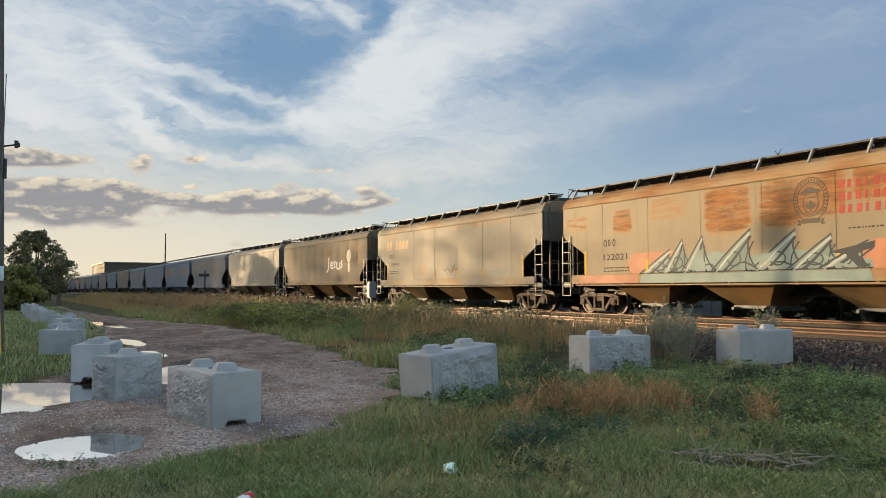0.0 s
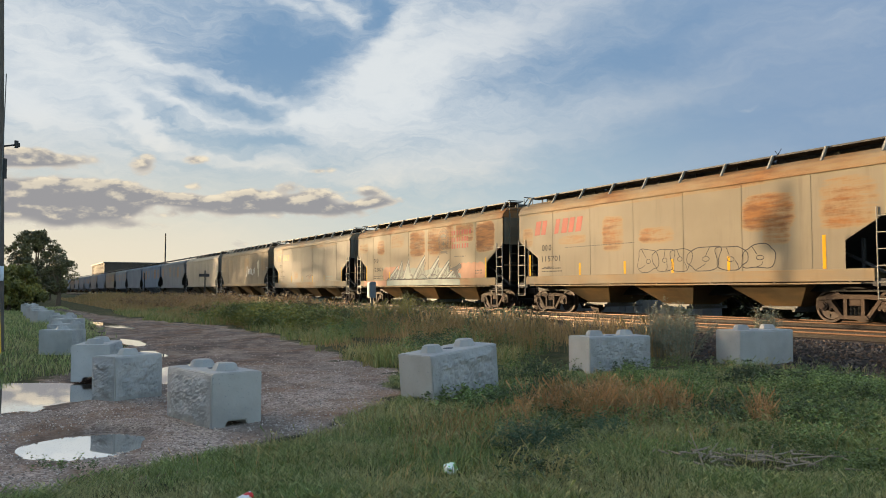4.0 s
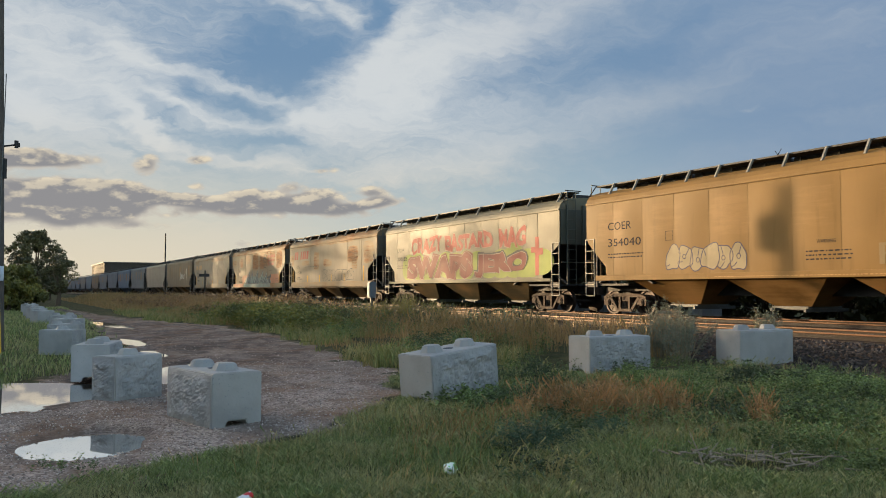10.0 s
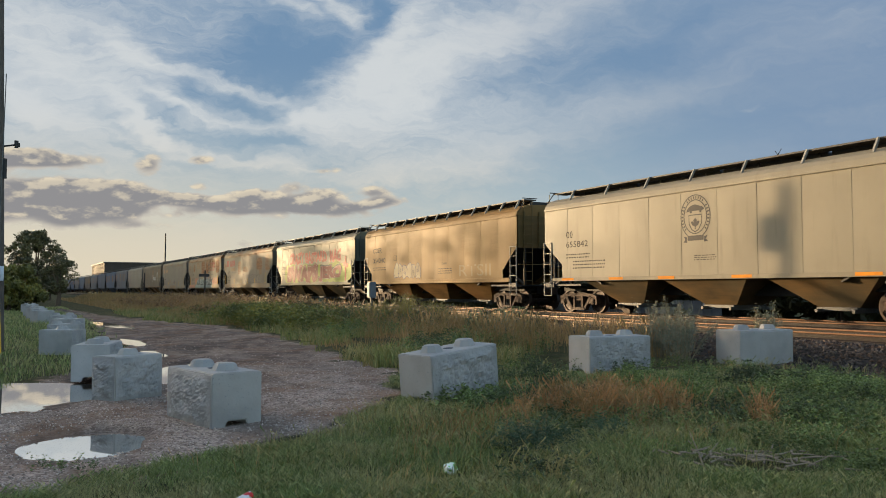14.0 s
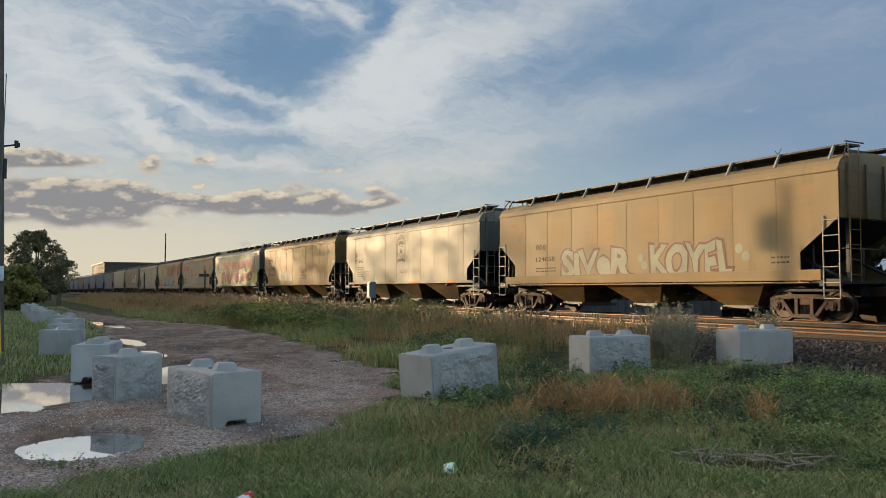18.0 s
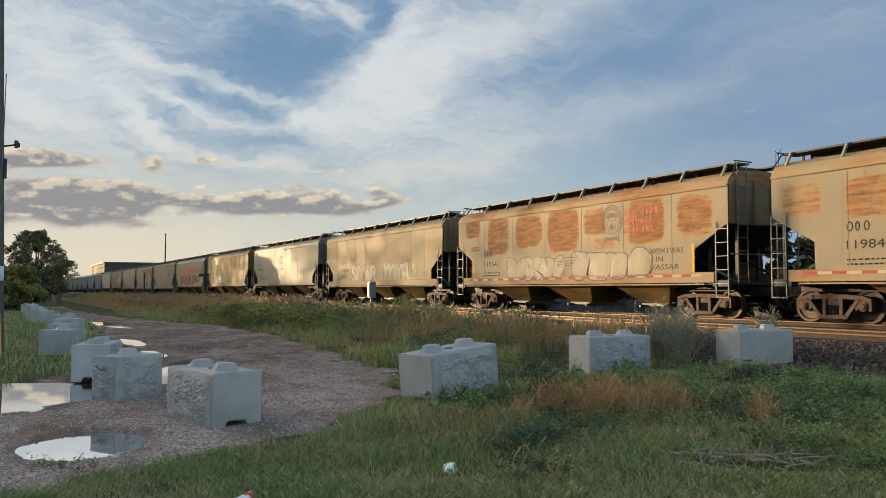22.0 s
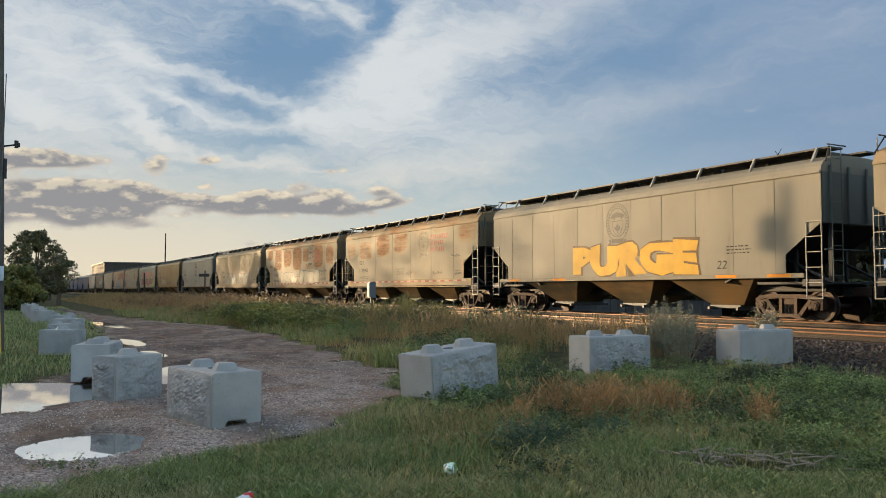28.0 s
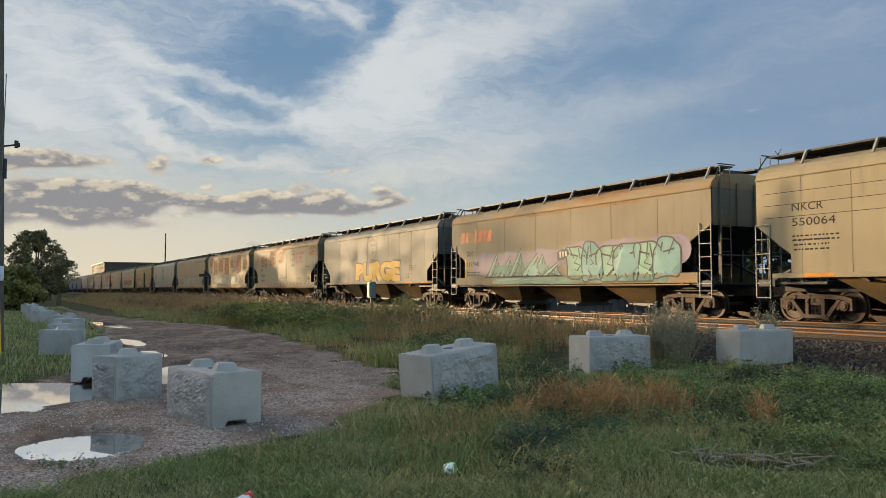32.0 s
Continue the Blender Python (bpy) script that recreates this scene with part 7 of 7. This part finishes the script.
    bunch("feathery_weed", [(0.80, 7.15, 0.36, 0.36, 60), (0.62, 7.5, 0.3, 0.26, 30), (1.0, 7.3, 0.22, 0.3, 24), (1.6, 8.0, 0.3, 0.2, 26)], WEED_FEATHER, 61, 60, 0.011, "feathery dark green weed clump in the lawn")
    rows = [(r.uniform(2.6, 6.6), r.uniform(8.0, 11.6), r.uniform(0.25, 0.6), r.uniform(0.18, 0.42), int(r.uniform(24, 60))) for q in range(24)]
    bunch("tall_leafy_weeds", rows, WEED_LEAF, 62, 34, 0.017, "tall leafy green weeds below the ballast", 0.3)
    rows = [(r.uniform(0.4, 6.8), r.uniform(9.6, 12.6), r.uniform(0.2, 0.5), r.uniform(0.15, 0.36), int(r.uniform(30, 70))) for q in range(26)]
    bunch("verge_weeds", rows, WEED_DARK, 63, 34, 0.018, "dark green weeds between the concrete blocks", 0.35)
    rows = [(r.uniform(3.0, 4.4), r.uniform(5.6, 7.2), r.uniform(0.25, 0.5), r.uniform(0.16, 0.34), int(r.uniform(30, 70))) for q in range(12)]
    bunch("pale_weeds", rows, WEED_LEAF, 64, 30, 0.013, "pale weeds in the lawn", 0.35)
    # thin tall straw behind the blocks
    x, y = r.uniform(8.2, 12.2, 5200), r.uniform(11.5, 20.0, 5200)
    m = free(x, y, -0.2) & (wob(x, y, 1.7, 3.0) + 0.5 * wob(x, y, 5.0, 1.0) > 0.15)
    blades("tall_straw", x[m], y[m], 0.35 + 0.55 * r.uniform(0, 1, m.sum()), 0.008, GRASS_DRY, 65, 0.3, "tall thin straw-coloured grass between blocks and track")
    # tall dry grass between the lane and the tracks
    y = 15 + 110 * r.uniform(0, 1, 150000) ** 1.6
    x = r.uniform(6.6, 13.7, 150000)
    m = free(x, y, -0.2) & (wob(x, y, 0.6, 5.0) + 0.6 * wob(x, y, 2.1, 1.0) > -0.25) & (r.uniform(0, 1, len(x)) < 0.3 + 0.7 * step(y, 22, 36))
    x, y = x[m], y[m]
    h = (0.2 + 0.62 * r.uniform(0, 1, len(x)) ** 1.9) * (0.7 + 0.25 * step(y, 22, 36)) * (0.4 + 0.6 * step(x, 7.6, 11.4)) * (1 + 0.45 * wob(x, y, 0.9) + 0.25 * wob(x, y, 2.6, 2.0))
    blades("trackside_dry_grass", x, y, h, 0.008 + 0.00035 * y, GRASS_DRY, 20, 0.35, "tall dry straw-coloured grass along the tracks")
    y = 12 + 60 * r.uniform(0, 1, 90000) ** 1.6
    x = r.uniform(5.8, 10.4, 90000)
    m = free(x, y, -0.1) & (wob(x, y, 0.9, 2.0) > -0.1) & (y < 52)
    x, y = x[m], y[m]
    blades("trackside_green_grass", x, y, (0.07 + 0.24 * r.uniform(0, 1, len(x)) ** 2.0) * (1 + 0.4 * wob(x, y, 1.3) + 0.25 * wob(x, y, 4.0, 1.0)), 0.009 + 0.0004 * y, GRASS_WEED, 21, 0.5, "green grass strip beside the gravel lane")
    y = 14 + 34 * r.uniform(0, 1, 2600) ** 1.3
    x = r.uniform(7.0, 10.5, 2600)
    m = free(x, y, -0.3) & (wob(x, y, 0.8, 6.0) > 0.1)
    leafy("trackside_weeds", x[m], y[m], 0.12 + 0.34 * r.uniform(0, 1, m.sum()), WEED_LEAF, 30, 30, 0.026, "leafy green weeds below the tracks")
    # grass on the other side of the lane
    y = 15 + 60 * r.uniform(0, 1, 70000) ** 1.4
    x = r.uniform(-9, 4.2, 70000)
    m = free(x, y, -0.05)
    x, y = x[m], y[m]
    blades("roadside_grass", x, y, 0.05 + 0.16 * r.uniform(0, 1, len(x)) ** 1.5, 0.009 + 0.0004 * y, GRASS_LAWN, 22, 0.6, "green roadside grass around the row of blocks")
    # yellow-green weeds at the lane's bend, dark scrub behind them
    x, y = r.normal(8.7, 0.9, 1500), r.normal(30.0, 3.0, 1500)
    m = free(x, y, -0.3)
    leafy("yellow_green_weeds", x[m], y[m], 0.3 + 0.5 * r.uniform(0, 1, m.sum()), GOLD_LEAF, 66, 30, 0.045, "yellow-green weeds beside the lane")
    x, y = r.uniform(9.5, 12.6, 1500), r.uniform(17.0, 30.0, 1500)
    m = wob(x, y, 0.9, 2.0) > 0.15
    leafy("dark_trackside_weeds", x[m], y[m], 0.3 + 0.55 * r.uniform(0, 1, m.sum()), WEED_DARK, 67, 34, 0.035, "dark leafy weeds below the tracks")
    x, y = r.uniform(8.5, 13.4, 1600), 30 + 50 * r.uniform(0, 1, 1600) ** 1.3
    m = wob(x, y, 0.5, 4.0) > -0.2
    leafy("brown_scrub", x[m], y[m], (0.35 + 0.6 * r.uniform(0, 1, m.sum())) * (0.5 + 0.5 * step(x[m], 8.5, 11.5)), BROWN_LEAF, 68, 34, 0.06, "brown seeding weeds along the tracks")
    # shrubs by the tracks
    feather_shrub(10.85, 10.75, 1.15, 0.7, 45, GREY_LEAF, "greyish feathery shrub between concrete blocks", 46)
    feather_shrub(11.3, 11.75, 1.3, 0.7, 31, GREY_LEAF, "grey-green feathery shrub beside the ballast", 48)
    feather_shrub(11.9, 12.6, 0.9, 0.45, 32, GREY_LEAF, "grey-green feathery shrub beside the ballast", 20)
    feather_shrub(13.35, 10.9, 1.05, 0.34, 33, GREY_LEAF, "grey-green feathery shrub behind a concrete block", 22)
    feather_shrub(10.9, 16.5, 0.85, 0.5, 34, GREY_LEAF, "thin grey-green shrub in the verge", 18)
    for k, (bx, by, bh) in enumerate(((12.6, 25.2, 1.15), (13.0, 26.6, 1.25), (12.4, 27.4, 1.0), (13.2, 24.4, 0.9))):
        feather_shrub(bx, by, bh, 0.8, 35 + k, GOLD_LEAF, "yellow-flowering green bush beside the tracks", 60, "goldenrod_bush")


make_plants()


# ---- litter and dead wood ----
def make_litter():
    def ground_at(a, d):
        x, y = at_cam(a, d)
        return x, y, float(height(x, y))

    x, y, z = ground_at(0.06, 6.42)
    w = thing("crumpled_wrapper", "crumpled white and green wrapper in the grass", "litter", at=pose(x, y, z + 0.065))
    bm = bmesh.new()
    bmesh.ops.create_icosphere(bm, subdivisions=3, radius=0.058)
    for v in bm.verts:
        v.co = v.co * (1 + 0.35 * noise.noise(v.co * 30)) * 1.0
        v.co.z *= 0.75
    n = Nodes("wrapper_print")
    c = n.mix(n.ramp(n.noise(n.coord(), 22, 3), 0.48, 0.54), lin(214, 218, 206), lin(120, 176, 84))
    part("wrapper", bm, n.done(c, 0.4), w)
    x, y, z = ground_at(-1.36, 5.55)
    w = thing("drink_can", "crushed red and white drink can in the grass", "litter", at=pose(x, y, z + 0.085, 0, 80, 30))
    bm = bmesh.new()
    rod(bm, (0, 0, -0.055), (0, 0, 0.055), 0.033, 18)
    for v in bm.verts:
        v.co.x *= 0.8 + 0.3 * noise.noise(v.co * 20)
    n = Nodes("can_print")
    c = n.mix(n.ramp(n.noise(n.coord(), 14, 2), 0.5, 0.53), lin(188, 44, 40), lin(216, 206, 200))
    part("can", bm, n.done(c, 0.35, 0.4), w)
    # bleached dead stalks lying in the grass
    mat = plain("dead_wood", lin(132, 118, 100), 0.85, 0, 12, 0.35, 0.4)
    r = random.Random(5)
    for k in range(64):
        a, d = r.gauss(2.5, 0.4), r.gauss(6.55, 0.24)
        x, y, z = ground_at(a, d)
        L = r.uniform(0.06, 0.24) * (2.6 if k < 7 else 1)
        yaw, up = r.uniform(-90, 90), r.uniform(-4, 9) if k % 24 else r.uniform(30, 60)
        s = thing("dead_stalk", "bleached dead plant stalk lying in the grass", "stick", "dead stalks in the grass", pose(x, y, z + 0.06, 0, -up, yaw))
        bm = bmesh.new()
        p = Vector((-L / 2, 0, 0))
        for q in range(3):
            nx = p + Vector((L / 3, r.uniform(-0.02, 0.02), r.uniform(-0.008, 0.008)))
            rod(bm, p, nx, 0.009 - 0.002 * q, 6, 0.007 - 0.002 * q)
            p = nx
        part("stalk", bm, mat, s)


make_litter()


# ---- loose stones ----
def pebbles(name, x, y, size, mat, seed, label, lift=0.3):
    """Angular stones, each a squashed, turned eight-sided lump."""
    r = np.random.default_rng(seed)
    n = len(x)
    z = height(x, y)
    base = np.array([(1, 0, 0), (0, 1, 0), (-1, 0, 0), (0, -1, 0), (0, 0, 0.8), (0, 0, -0.8)], float)
    jit = base[None] * r.uniform(0.6, 1.3, (n, 6, 1)) + r.normal(0, 0.18, (n, 6, 3))
    a = r.uniform(0, 2 * np.pi, n)
    c, s = np.cos(a)[:, None], np.sin(a)[:, None]
    vx, vy = jit[..., 0] * c - jit[..., 1] * s, jit[..., 0] * s + jit[..., 1] * c
    sz = size * r.uniform(0.5, 1.5, (n, 1))
    v = np.stack((x[:, None] + vx * sz, y[:, None] + vy * sz, z[:, None] + (jit[..., 2] + lift) * sz), -1).reshape(-1, 3)
    f = np.array([(0, 1, 4), (1, 2, 4), (2, 3, 4), (3, 0, 4), (1, 0, 5), (2, 1, 5), (3, 2, 5), (0, 3, 5)])
    q = (np.arange(n)[:, None, None] * 6 + f[None]).reshape(-1, 3)
    return tagged(new(name, fast_mesh(name, v, q, mat)), label, "stones", kind="stuff")


def make_stones():
    n = Nodes("gravel_stone")
    c = n.mix(n.island(), lin(100, 86, 76), lin(182, 164, 150))
    gravel = n.done(c, 0.85)
    n = Nodes("ballast_stone")
    c = n.mix(n.island(), lin(42, 38, 35), lin(100, 88, 79))
    c = n.mix(n.ramp(n.noise(n.where(), 1.2, 3), 0.5, 0.7), c, lin(84, 65, 51))
    ballast = n.done(c, 0.9, 0.0, None, 0.08)
    r = np.random.default_rng(51)
    x, y = scatter(52000, 5.5, 26.0, 52, -48, 10, 0.8)
    m = (near_edge(x, y, LANE) + 0.3 * wob(x, y, 2.2) > 0.0) & (pond(x, y) < 0.25) & (r.uniform(0, 1, len(x)) < 1 - 0.85 * step(y + 2.5 * wob(x, y, 1.3), 10, 20))
    pebbles("lane_gravel", x[m], y[m], 0.011, gravel, 53, "loose pale gravel on the lane")
    y = -2 + 52 * r.uniform(0, 1, 60000) ** 1.4
    x = 10.7 + 11.7 * r.uniform(0, 1, 60000) ** 1.1
    m = x + 0.5 * wob(x, y, 1.1) + bare(y) > 12.5
    pebbles("track_ballast", x[m], y[m], 0.032, ballast, 54, "grey crushed-stone ballast beside the rails")


make_stones()


# ---- motion of train and clouds ----
def motions():
    for car, y0 in CARS:
        walk(car, [(t, pose(TRACK_MAIN, y0 + travel(t), RAIL_Z)) for t in range(0, 33, 2)])
    turns = [k * 0.125 for k in range(257)]
    for w in WHEELS:
        p = w.location.copy()
        walk(w, [(t, pose(p.x, p.y, p.z, -math.degrees(travel(t) / WHEEL_R))) for t in turns])
    walk(SKY_HIGH, [(0, pose(0, 0, 0)), (SECONDS, pose(0, 0, 0, 0, 0, -0.3))])
    walk(SKY_LOW, [(0, pose(0, 0, 0)), (SECONDS, pose(0, 0, 0, 0, 0, -1.1))])


motions()
